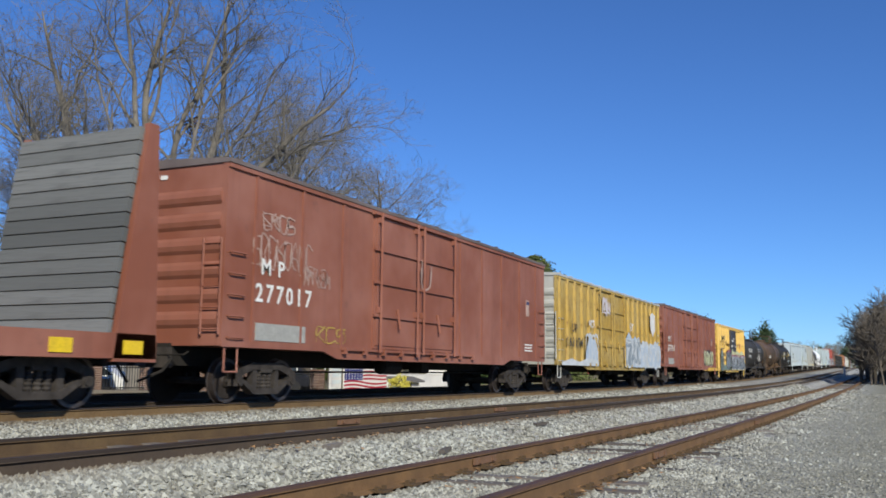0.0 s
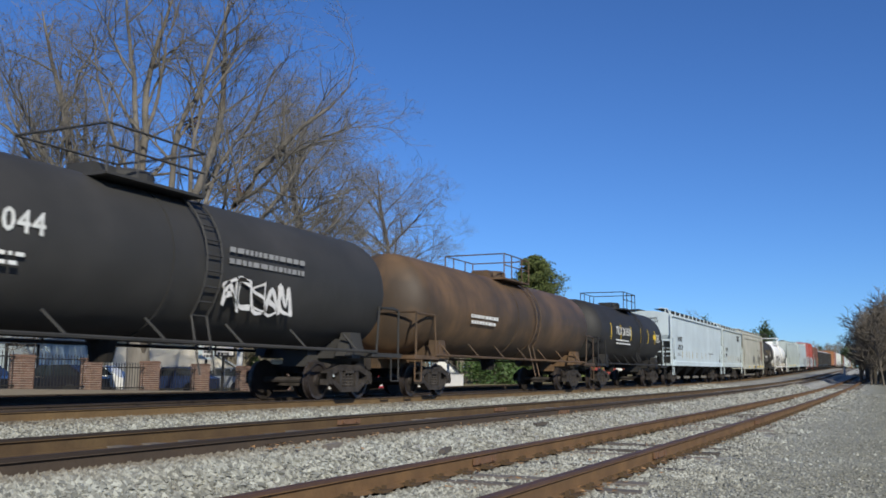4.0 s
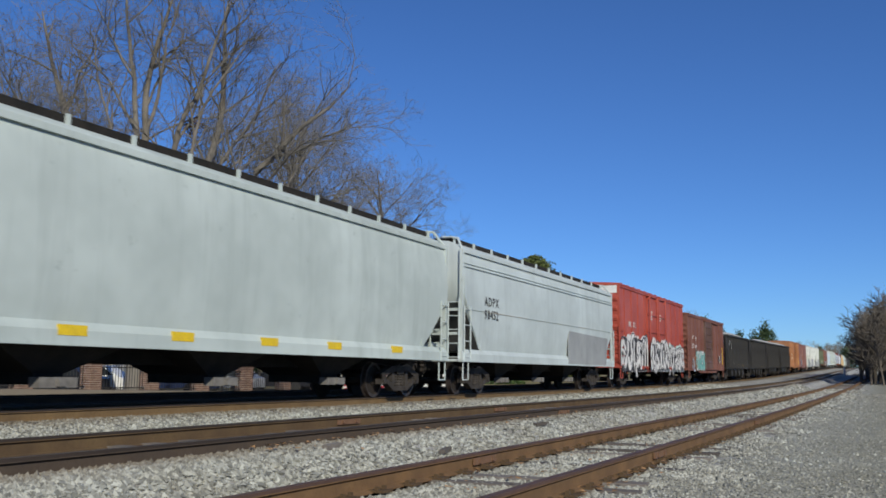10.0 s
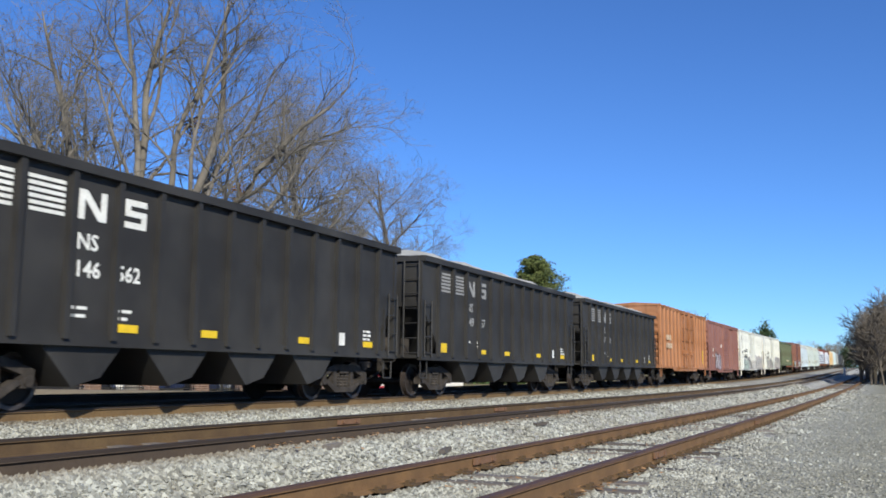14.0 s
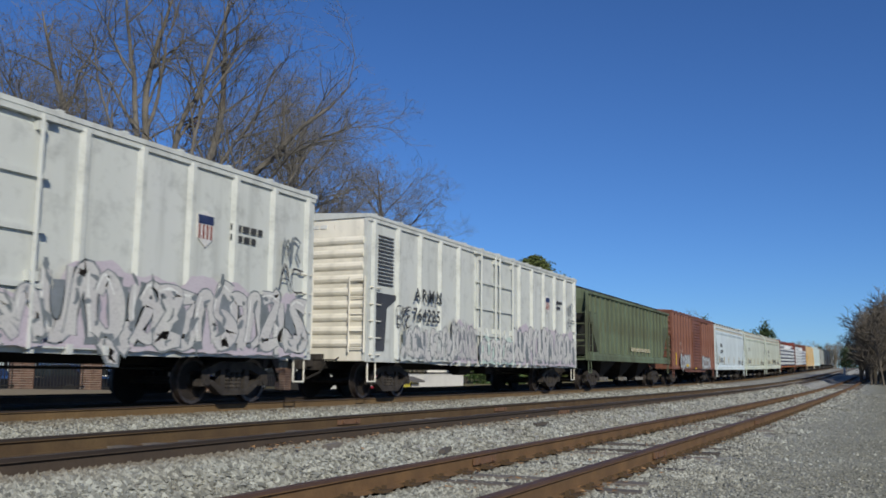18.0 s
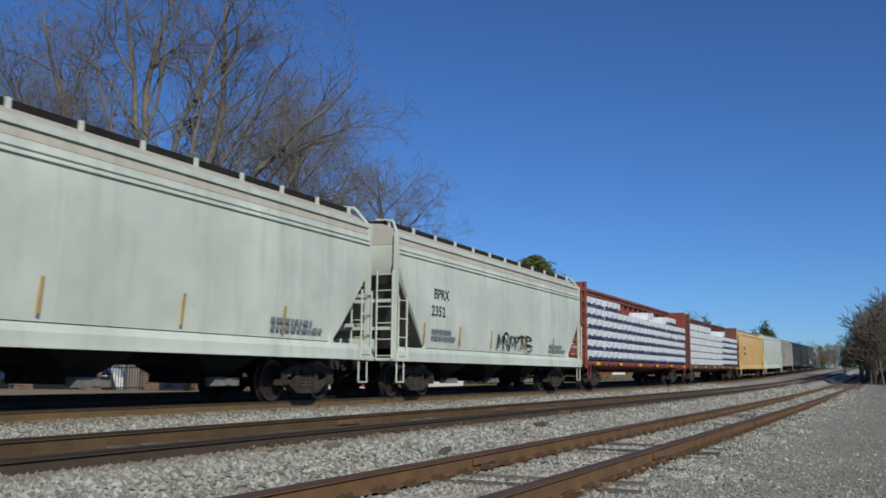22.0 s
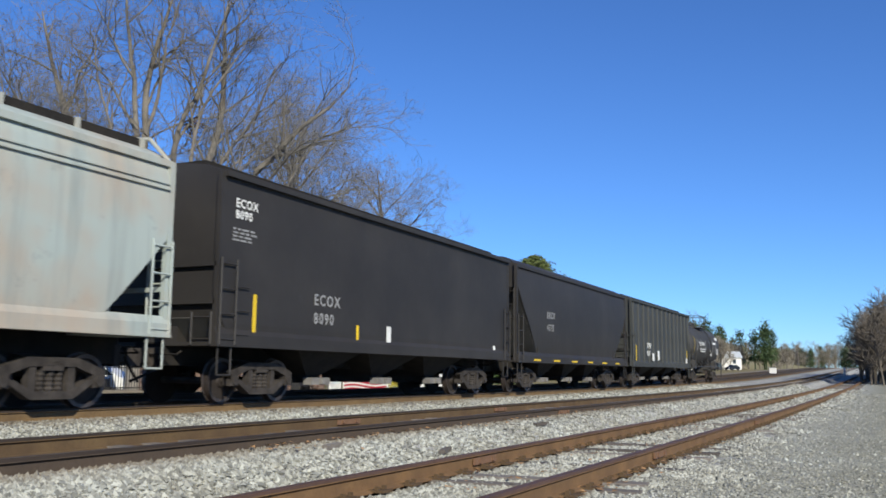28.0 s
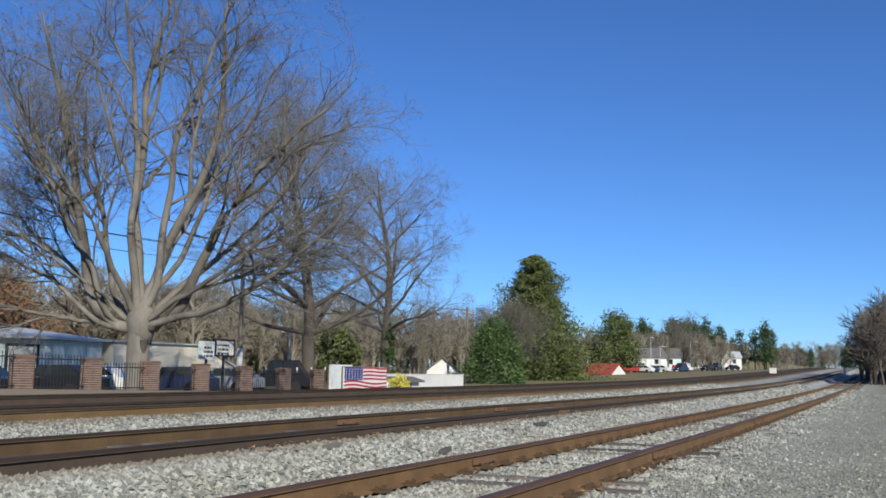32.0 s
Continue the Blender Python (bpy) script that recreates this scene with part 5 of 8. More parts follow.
for a, z, no, seed in ((-259.05, -241.05, "277017", 1), (-220.3, -202.15, "277037", 2)):
    c, L = car(a, z, "boxcar", "faded brown boxcar with double plug doors" + (" and pale green graffiti" if seed == 2 else " and scratched paint"), "boxcar")
    boxcar(c, L, 4.58, 1.09, BROWN, roof=ROOFGREY, dx=(-3.5, 1.1), end_ribs=6)
    lettering(c, "M P", -L + 1.1, -1.515, 2.52, 0.32, WHITE, 1.2)
    lettering(c, no, -L + 0.95, -1.515, 1.98, 0.36, WHITE, 1.35)
    b = Build().box(-L + 1.0, -L + 2.7, -1.52, -1.5, 1.22, 1.56)
    part("stencil_panel", b, surface("grey_panel", (0.36, 0.36, 0.33), (0.28, 0.28, 0.26), 4), c, "grey stencil panel")
    part("shield_emblem", Build().box(L - 1.86, L - 1.6, -1.52, -1.5, 2.6, 3.15), SCRATCH, c)
    part("shield_band", Build().box(L - 1.86, L - 1.6, -1.524, -1.519, 3.0, 3.1), NAVY, c)
    part("stencil", bars(Build(), L - 2.0, -1.505, 1.6, 0.8, 3, 0.05, 0.05, 3), WHITE, c)
    if seed == 1:
        tag(c, -L + 0.8, -L + 2.9, 2.7, 3.25, -1.515, 3, SCRATCH, 8, 0.03)
        tag(c, -L + 2.6, -L + 3.6, 2.45, 2.8, -1.515, 6, SCRATCH, 6, 0.025)
        tag(c, -L + 3.1, -L + 4.3, 1.25, 1.6, -1.515, 7, OLDYELLOW, 3, 0.03)
        tag(c, -L + 1.1, -L + 2.2, 3.45, 3.75, -1.515, 4, SCRATCH, 4, 0.04)
        tag(c, -1.2, -0.6, 2.9, 3.5, -1.64, 5, SCRATCH, 1, 0.05)
    else:
        graffiti(c, L - 5.0, L - 1.4, 1.2, 2.2, -1.515, 21, PALEGREEN, INKSPRAY)

c, L = car(-239.55, -221.65, "boxcar", "weathered yellow boxcar with silver ends and white and grey graffiti", "boxcar")
boxcar(c, L, 4.42, 1.0, OLDYELLOW, SILVER, SILVER, posts=18, dx=(-3.6, 0.9), end_ribs=6)
lettering(c, "UP", -L + 1.6, -1.60, 2.3, 0.34, DARKINK, 1.5)
lettering(c, "163174", -L + 0.9, -1.60, 1.72, 0.36, DARKINK, 1.5)
spray_cloud(c, -L + 3.45, -3.7, 1.0, 2.3, -1.6, 64, BLUESPRAY, "pale blue sprayed boxes")
for k in range(4):
    bx = -L + 3.5 + k * 0.45
    b = Build()
    ribbon(b, [(bx, 1.05), (bx - 0.02, 2.1 + 0.12 * (k % 2)), (bx + 0.2, 2.25), (bx + 0.38, 2.15), (bx + 0.39, 1.6), (bx + 0.37, 1.05)], 0.09, -1.606)
    part("graffiti_linework", b, SILVERPAINT, c)
graffiti(c, 1.0, 4.0, 1.0, 2.45, -1.60, 6, STEEL, SILVERPAINT, BLUESPRAY, 5)
graffiti(c, 4.1, L - 0.3, 1.0, 2.2, -1.60, 7, BLUESPRAY, SILVERPAINT, SILVERPAINT, 5)
part("shield_emblem", Build().prism([(L - 2.55, 3.75), (L - 2.0, 3.9), (L - 1.45, 3.75), (L - 1.5, 2.95), (L - 2.0, 2.6), (L - 2.5, 2.95)], -1.612, -1.6, "y"), WHITEPAINT, c, "faded white shield emblem")
tag(c, 2.0, 2.6, 2.75, 3.05, -1.605, 65, WHITEPAINT, 2, 0.06)
tag(c, -3.1, -1.8, 3.3, 3.9, -1.66, 61, WHITEPAINT, 2, 0.09)
tag(c, -3.0, -1.9, 3.2, 3.9, -1.664, 62, LILAC, 2, 0.10)
tag(c, -5.0, -4.1, 2.6, 2.85, -1.6, 63, WHITEPAINT, 3, 0.05)
part("graffiti_band", Build().prism([(-L + 0.3, 0.98), (-3.6, 0.98), (-3.6, 1.2), (-5.2, 1.3), (-6.4, 1.12), (-7.4, 1.25), (-L + 0.3, 1.1)], -1.603, -1.6, "y"), SILVERPAINT, c, "grey sprayed band along the bottom")

c, L = car(-201.0, -185.95, "boxcar", "yellow ribbed boxcar with a black door and silver graffiti", "boxcar")
boxcar(c, L, 4.36, 0.85, RBYELLOW, posts=14, door="slide", dx=(-1.35, 1.6), end_ribs=7, belly=0.12, door_skin=DOORBLACK)
b = Build()
for x, z, w, h in ((-6.1, 3.32, 0.2, 0.3), (-5.55, 3.3, 0.3, 0.24), (-5.1, 3.26, 0.1, 0.34), (-4.75, 3.22, 0.1, 0.4), (-4.2, 2.9, 0.28, 0.36), (-3.3, 2.84, 0.3, 0.28), (-2.3, 2.8, 0.3, 0.28)):
    b.prism([(x, z), (x + w, z - 0.02), (x + w + 0.03, z + h * 0.8), (x + 0.04, z + h * 0.85)], -1.615, -1.6, "y")
part("emblem", b, DARKINK, c, "dark emblem shapes")
b = Build()
for x0, x1, z0, z1 in ((0.95, 3.4, 3.1, 3.16), (0.95, 1.01, 2.5, 3.16), (0.95, 2.3, 2.5, 2.56), (2.3, 2.36, 2.5, 2.95), (2.3, 3.4, 2.9, 2.96), (3.34, 3.4, 2.55, 3.16), (2.5, 3.4, 2.55, 2.61)):
    b.box(-7.1 + 0.67 * x0, -7.1 + 0.67 * x1, -1.613, -1.6, z0, z1)
part("emblem", b, DARKINK, c)
lettering(c, "RBOX", -L + 2.1, -1.605, 2.0, 0.26, DARKINK, 1.35)
lettering(c, "21407", -L + 2.1, -1.605, 1.55, 0.26, DARKINK, 1.35)
graffiti(c, -6.8, -5.6, 1.0, 2.45, -1.602, 8, CAMO, INKSPRAY, SILVERPAINT, 3)
part("graffiti_band", Build().prism([(-6.9, 0.9), (0.2, 0.9), (0.2, 1.25), (-2.0, 1.45), (-3.6, 1.2), (-5.0, 1.35), (-6.9, 1.2)], -1.603, -1.6, "y"), CAMO, c, "grey and green sprayed band")
graffiti(c, -3.75, -1.3, 0.95, 2.35, -1.608, 11, STEEL, INKSPRAY, CAMO, 5, MAGENTA)
spray_cloud(c, -1.6, 6.75, 0.9, 2.42, -1.644, 10, PALEGREEN, "pale yellow-green sprayed cloud", 0.06)
graffiti(c, -1.4, 6.65, 0.95, 2.05, -1.65, 9, STEEL, INKSPRAY, SILVERPAINT, 12, MAGENTA)
each_box(c, "door_sticker", WHITE, ((-0.55, -0.2, -1.66, -1.63, 3.2, 3.35), (-1.1, -0.75, -1.66, -1.63, 2.75, 2.92), (0.95, 1.1, -1.66, -1.63, 2.75, 2.85), (0.0, 0.6, -1.66, -1.63, 3.45, 3.5)))
b = Build()
ribbon(b, [(3.9, 3.25), (4.15, 2.95), (4.4, 2.65)], 0.09, -1.606)
ribbon(b, [(4.4, 3.2), (4.15, 2.95), (3.9, 2.7)], 0.09, -1.607)
part("graffiti_linework", b, MAGENTA, c)
part("stencil", bars(bars(Build(), 2.6, -1.606, 3.0, 0.5, 2, 0.09, 0.06, 14), 5.6, -1.606, 3.0, 0.4, 2, 0.08, 0.05, 15), paint((0.30, 0.19, 0.06)), c)

c, L = car(-185.1, -168.5, "tank_car", "long dull black tank car with white writing", "tank car")
tank_car(c, L + 0.25, TANKGREY, 1.42, 2.55, band=(0.2,), dash=None, inset=0.3)
lettering(c, "BRCX 3044", -L + 3.2, -1.44, 2.55, 0.34, WHITE, 1.1)
part("stencil", bars(Build(), -L + 3.2, -1.43, 2.2, 2.4, 2, 0.06, 0.07, 3), WHITE, c)
part("company_lettering", bars(Build(), 1.6, -1.46, 2.85, 2.8, 2, 0.10, 0.12, 13), FADEDWHITE, c)
tag(c, 1.4, 3.6, 1.75, 2.35, -1.46, 14, WHITEPAINT, 5, 0.08)
c, L = car(-167.3, -150.9, "tank_car", "brown-stained black tank car", "tank car")
tank_car(c, L + 0.25, TANKBROWN, 1.42, 2.55, band=(-0.6, 1.0), inset=0.3)
part("stencil", bars(Build(), -L + 3.5, -1.44, 2.3, 2.2, 2, 0.1, 0.08, 4), WHITE, c)
c, L = car(-149.9, -136.1, "tank_car", "black tank car with yellow reflective stripes", "tank car")
tank_car(c, L + 0.25, TANKBLACK, 1.40, 2.60, band=(), dash=YELLOW, inset=0.3)
lettering(c, "TILX 261530", -3.9, -1.425, 2.5, 0.36, WHITE, 1.05)
part("stencil", bars(bars(Build(), -3.9, -1.42, 2.2, 3.2, 2, 0.07, 0.08, 5), L - 2.2, -1.40, 2.75, 0.8, 6, 0.035, 0.04, 6), WHITE, c)
part("yellow_placard", Build().box(L - 2.9, L - 2.3, -1.425, -1.40, 2.5, 2.75), YELLOW, c)

c, L = car(-134.5, -115.7, "covered_hopper", "clean pale blue-grey covered hopper", "hopper car")
covered_hopper(c, L, 4.15, HOPWHITE, "flat", 1.17, 1.3, 2.6, 4, 0, 13, rail=True)
lettering(c, "NAHX", -L + 1.75, -1.515, 2.62, 0.30, DARKINK, 1.35)
lettering(c, "620229", -L + 1.75, -1.515, 2.12, 0.30, DARKINK, 1.3)
lettering(c, "NAHX", -L + 0.1, -0.1, 3.88, 0.13, DARKINK, 1.1, "end")
lettering(c, "620229", -L + 0.1, -0.1, 3.68, 0.13, DARKINK, 1.1, "end")
TICK = Build().prism([(0, 0), (0.05, 0), (0.1, 0.42), (0.05, 0.42)], -1.508, -1.5, "y").mesh("reflective_tape", OLDYELLOW)
for x in (-6.3, -4.9, -4.1, -2.9, -1.3, 0.6, 2.2, 3.9):
    part("reflective_tape", TICK, OLDYELLOW, c).location = (x, 0, 1.62)
part("stencil", bars(bars(Build(), -L + 1.7, -1.505, 1.85, 1.0, 2, 0.05, 0.05, 7), L - 6, -1.505, 2.0, 2.5, 1, 0.08, 0.08, 8), GREYSPRAY, c)
c, L = car(-114.7, -103.9, "covered_hopper", "short two-bay pale grey covered hopper with rounded end panels", "hopper car")
covered_hopper(c, L, 4.15, HOPWHITE2, "flat", 1.17, 1.4, 3.4, 2, 0, 8)
b = Build()
for i, (w, cutz) in enumerate(((0.34, 0.14), (0.36, 0.0), (0.2, 0.0), (0.32, 0.0))):
    x = L - 2.85 + i * 0.37
    b.prism([(x, 3.32), (x + 0.13, 3.32), (x + 0.13, 3.8), (x, 3.8)], -1.51, -1.5, "y")
    b.box(x + 0.13, x + w, -1.51, -1.5, 3.66, 3.8)
    b.prism([(x + w - 0.12, 3.32), (x + w, 3.32), (x + w, 3.52 + cutz), (x + w - 0.12, 3.52 + cutz)], -1.512, -1.5, "y")
part("emblem", b, DARKINK, c, "black emblem shapes")
lettering(c, "GACX", -L + 1.3, -1.515, 2.4, 0.28, DARKINK, 1.0)
lettering(c, "9899", -L + 1.25, -1.515, 1.95, 0.28, DARKINK, 1.0)
for x in (-2.9, -1.5, 0.0, 1.4, 2.6, 4.1):
    part("reflective_tape", TICK, OLDYELLOW, c).location = (x, 0, 1.62)
part("data_plate", Build().box(L - 2.6, L - 2.2, -1.508, -1.5, 1.6, 1.9), DARKINK, c)
tag(c, L - 2.5, L - 2.3, 1.65, 1.85, -1.51, 34, WHITEPAINT, 1, 0.03)
c, L = car(-102.5, -87.0, "covered_hopper", "dirty tan covered hopper with black graffiti and a brown end", "hopper car")
covered_hopper(c, L, 4.22, HOPTAN, "round", 1.0, 1.3, 2.9, 4, 0, 11)
tag(c, -1.3, -0.1, 1.45, 2.15, -1.556, 31, INKSPRAY, 5, 0.045)
tag(c, 0.65, 1.1, 1.42, 1.8, -1.556, 30, INKSPRAY, 1, 0.045)
tag(c, 2.2, 3.7, 1.5, 2.3, -1.556, 33, INKSPRAY, 5, 0.045)
tag(c, 3.75, 4.6, 1.42, 2.05, -1.556, 35, INKSPRAY, 4, 0.045)
tag(c, -0.55, 1.55, 1.04, 1.26, -1.575, 32, INKSPRAY, 8, 0.028)
tag(c, 2.7, 3.7, 1.04, 1.26, -1.575, 36, INKSPRAY, 5, 0.028)
part("stencil", bars(bars(Build(), 2.1, -1.556, 2.75, 1.5, 1, 0.06, 0.08, 17), 3.8, -1.556, 2.65, 0.8, 2, 0.09, 0.08, 19), INKSPRAY, c)
for x in (-4.6, -1.05, 2.1, 4.2, 6.3):
    part("reflective_tape", Build().box(x, x + 0.5, -1.575, -1.55, 1.09, 1.25), YELLOW, c)
part("brown_panel", Build().box(L - 2.6, L - 1.25, -1.552, -1.5, 1.75, 3.72), paint((0.16, 0.10, 0.06), 0.5, 0.5, 0.65, (0.3, 0.22, 0.13), (0.24, 0.17, 0.11), 0.8), c, "rusty brown repainted panel")
part("data_plate", Build().box(4.75, 5.1, -1.56, -1.54, 1.42, 1.8), WHITE, c)
part("data_sheet", Build().box(4.79, 5.06, -1.564, -1.559, 1.46, 1.76), DARKINK, c)
tag(c, 5.1, 6.3, 1.65, 2.15, -1.56, 34, FADEDWHITE, 3, 0.035)

c, L = car(-85.6, -74.9, "tank_car", "black tank car with white graffiti and a cream data plate", "tank car")
tank_car(c, L + 0.6, TANKGREY, 1.48, 2.60, band=(), dash=OLDYELLOW, inset=0.5)
lettering(c, "PRGX 10719", -4.3, -1.462, 2.1, 0.255, WHITE, 1.05)
part("stencil", bars(bars(Build(), -4.35, -1.41, 1.93, 3.6, 2, 0.05, 0.07, 15), 3.5, -1.48, 2.75, 1.0, 6, 0.05, 0.03, 16), FADEDWHITE, c)
tag(c, 0.1, 1.2, 2.05, 2.75, -1.485, 17, WHITEPAINT, 3, 0.05)
c, L = car(-74.6, -58.4, "tank_car", "bright white tank car with dark graffiti", "tank car")
tank_car(c, L, TANKWHITE, 1.40, 2.55, rail_beam=True, steel=TANKWHITE, band=(1.1, 1.5), inset=0.95, deck=paint((0.34, 0.31, 0.25), 0.7, 0.5, 0.7, (0.10, 0.07, 0.04), None, 0.8, 0.9))
lettering(c, "UTLX 902071", -5.4, -1.425, 2.15, 0.27, DARKINK, 1.05)
part("stencil", bars(Build(), -5.4, -1.42, 1.95, 2.0, 3, 0.04, 0.06, 18), FADEDWHITE, c)
tag(c, -3.2, -2.2, 1.7, 2.15, -1.42, 19, INKSPRAY, 4, 0.04)
tag(c, -1.9, -0.9, 1.7, 2.2, -1.42, 20, INKSPRAY, 4, 0.05)
tag(c, 0.9, 1.7, 1.85, 2.3, -1.42, 22, GREYSPRAY, 2, 0.07)
tag(c, -1.8, -1.0, 1.75, 2.1, -1.424, 26, GREYSPRAY, 3, 0.06)
for x0, x1, a0, a1, mat in ((1.75, 2.35, -38, -28, OLDYELLOW), (3.0, 3.35, -36, -29, FADEDWHITE), (3.8, 4.05, -37, -28, FADEDWHITE), (4.9, 5.5, -26, 0, REEFERSPRAY), (-4.3, -3.6, -33, -18, REEFERSPRAY)):
    tank_patch(c, x0, x1, a0, a1, 1.40, 2.55, mat)
for x in (-6.3, -3.4, -0.1, 2.2, 4.1):
    tank_patch(c, x, x + 0.07, -6, 12, 1.40, 2.55, FADEDWHITE, "reflector")

c, L = car(-57.7, -39.9, "covered_hopper", "pale grey-green covered hopper with a full side sill", "hopper car")
covered_hopper(c, L, 4.22, HOPGREY, "round", 1.0, 1.3, 2.6, 3, 0, 13, seams=0)
for x in (-7.6, -4.6, -2.2, 0.3, 2.7, 5.6):
    part("reflector", Build().box(x, x + 0.55, -1.56, -1.53, 1.12, 1.28), YELLOW, c)
for words, z in (("FURX", 2.05), ("870446", 1.65)):
    lettering(c, words, -L + 1.9, -1.555, z, 0.26, GREYSPRAY, 1.05)
    lettering(c, words, -L + 0.09, 0.35, z * 0.55 + 2.42, 0.15, GREYSPRAY, 1.1, "end")
c, L = car(-38.9, -22.1, "covered_hopper", "pale grey covered hopper with a darker patch along the bottom", "hopper car")
covered_hopper(c, L, 4.30, HOPWHITE2, "round", 1.0, 1.3, 2.7, 3, 0, 12)
lettering(c, "ADPX", -L + 1.6, -1.555, 2.7, 0.28, DARKINK, 1.2)
lettering(c, "98452", -L + 1.6, -1.555, 2.3, 0.28, DARKINK, 1.2)
part("primer_patch", Build().prism([(1.6, 1.03), (7.0, 1.03), (7.3, 2.2), (1.75, 2.3), (1.55, 1.9)], -1.566, -1.54, "y"), paint((0.25, 0.258, 0.252), 0.05, 0.3), c, "darker grey primer patch")
part("side_seam", Build().box(-L + 0.5, L - 0.5, -1.558, -1.53, 2.5, 2.52), HOPUP, c)

c, L = car(-20.8, -5.3, "boxcar", "bright red boxcar with a white cap and black and white graffiti", "boxcar")
boxcar(c, L, 4.88, 0.95, RED, None, RED, posts=0, dx=(-2.2, 2.1), end_ribs=7, cap=WHITE)
lettering(c, "NO KL", -L + 1.7, -1.515, 2.95, 0.26, WHITE, 1.4)
graffiti(c, -L + 0.2, -2.3, 0.8, 2.45, -1.545, 23, WHITEPAINT, INKSPRAY, INKSPRAY, 9, None, WHITEPAINT)
graffiti(c, -2.2, 2.15, 0.8, 2.35, -1.70, 24, WHITEPAINT, INKSPRAY, GREYSPRAY, 7, None, WHITEPAINT)
graffiti(c, 2.2, L - 0.15, 0.8, 2.2, -1.545, 25, WHITEPAINT, INKSPRAY, GREYSPRAY, 10, None, PALETEAL)
part("stencil", bars(bars(Build(), -1.7, -1.585, 3.9, 0.6, 4, 0.08, 0.05, 25), 0.5, -1.585, 3.8, 0.6, 3, 0.08, 0.05, 26), WHITE, c)
c, L = car(-3.7, 11.2, "boxcar", "dark brown boxcar with one turquoise graffiti panel", "boxcar")
boxcar(c, L, 4.48, 0.88, NWBROWN, None, NWBROWN, posts=0, door="slide", dx=(-1.45, 1.55), end_ribs=8, door_skin=NWDOOR, door_ribs=6)
for words, x, z in (("AT", 1.3, 2.88), ("W", 2.45, 2.84), ("122", 1.25, 2.34), ("019", 2.3, 2.3)):
    lettering(c, words, -L + x, -1.54, z, 0.27, WHITE, 1.0)
tag(c, -L + 1.3, -L + 2.3, 0.95, 1.6, -1.54, 29, BLUESPRAY, 2, 0.12)
tag(c, -L + 1.3, -L + 2.9, 1.2, 1.75, -1.545, 30, ORANGE, 3, 0.10)
graffiti(c, -4.7, -1.5, 0.9, 2.1, -1.54, 27, TEAL, TEALDARK, WHITEPAINT, 5)
part("stencil", bars(Build(), L - 2.0, -1.61, 2.1, 0.35, 8, 0.05, 0.05, 28), FADEDWHITE, c)
part("data_plate", Build().box(L - 3.0, L - 2.55, -1.61, -1.6, 1.45, 1.95), DARKINK, c)
for q in ((L - 3.0, L - 2.55, 1.91, 1.95), (L - 3.0, L - 2.55, 1.45, 1.49), (L - 3.0, L - 2.96, 1.45, 1.95), (L - 2.59, L - 2.55, 1.45, 1.95)):
    part("plate_rim", Build().box(q[0], q[1], -1.614, -1.609, q[2], q[3]), WHITE, c)
part("reflective_tape", Build().box(L - 1.45, L - 1.35, -1.62, -1.6, 1.3, 2.6), YELLOW, c)

for i, (a, z, no) in enumerate(((12.8, 26.4, "145351"), (27.9, 41.1, "146562"), (42.5, 55.9, "149067"), (57.2, 70.6, "147258"))):
    c, L = car(a, z, "open_hopper", "black ribbed open hopper heaped with pale crushed stone", "hopper car")
    coal_hopper(c, L, 3.72, COALBLACK, i + 1)
    b = Build()
    for k in range(6):
        zz = 3.36 - k * 0.095
        b.box(-L + 1.16 + 0.01 * k, -L + 1.84, -1.506, -1.5, zz, zz + 0.055)
        b.box(-L + 2.08 + 0.01 * k, -L + 2.76, -1.506, -1.5, zz, zz + 0.055)
    b.box(-L + 3.02, -L + 3.14, -1.506, -1.5, 2.9, 3.36).box(-L + 3.46, -L + 3.58, -1.506, -1.5, 2.9, 3.36).prism([(-L + 3.02, 3.36), (-L + 3.18, 3.36), (-L + 3.58, 2.9), (-L + 3.42, 2.9)], -1.508, -1.5, "y")
    for zz in (2.9, 3.09, 3.27):
        b.box(-L + 3.97, -L + 4.45, -1.506, -1.5, zz, zz + 0.1)
    b.box(-L + 3.97, -L + 4.09, -1.506, -1.5, 3.15, 3.3).box(-L + 4.33, -L + 4.45, -1.506, -1.5, 2.95, 3.15)
    ink = WHITE if i < 2 else FADEDWHITE
    part("emblem", b, ink, c, "white striped emblem")
    row = 2.62 if i == 0 else 2.02
    lettering(c, "NS", -L + (2.4 if i == 0 else 3.02), -1.506, 2.62 if i == 0 else 2.44, 0.25, ink, 1.0)
    lettering(c, no[:3], -L + 3.00, -1.506, row, 0.25, ink, 1.0)
    lettering(c, no[3:], -L + 3.86, -1.506, row, 0.25, ink, 1.0)
    lettering(c, "NS", -L - 0.04, 0.0, 3.12, 0.13, WHITE, 1.0, "end")
    lettering(c, no, -L - 0.04, 0.0, 2.94, 0.13, WHITE, 1.0, "end")
    part("stencil", bars(bars(bars(bars(Build(), -L + 2.95, -1.505, 1.52, 0.3, 2, 0.05, 0.07, 31 + i), -L + 3.75, -1.505, 1.52, 0.3, 2, 0.05, 0.07, 35 + i), L - 1.6, -1.505, 1.55, 0.3, 3, 0.05, 0.04, 36 + i), -L - 0.04, 0.15, 2.78, 0.8, 3, 0.035, 0.05, 32 + i, "end"), WHITE, c)
    part("data_plate", Build().box(L - 2.75, L - 2.4, -1.506, -1.5, 1.22, 1.5), WHITE, c)

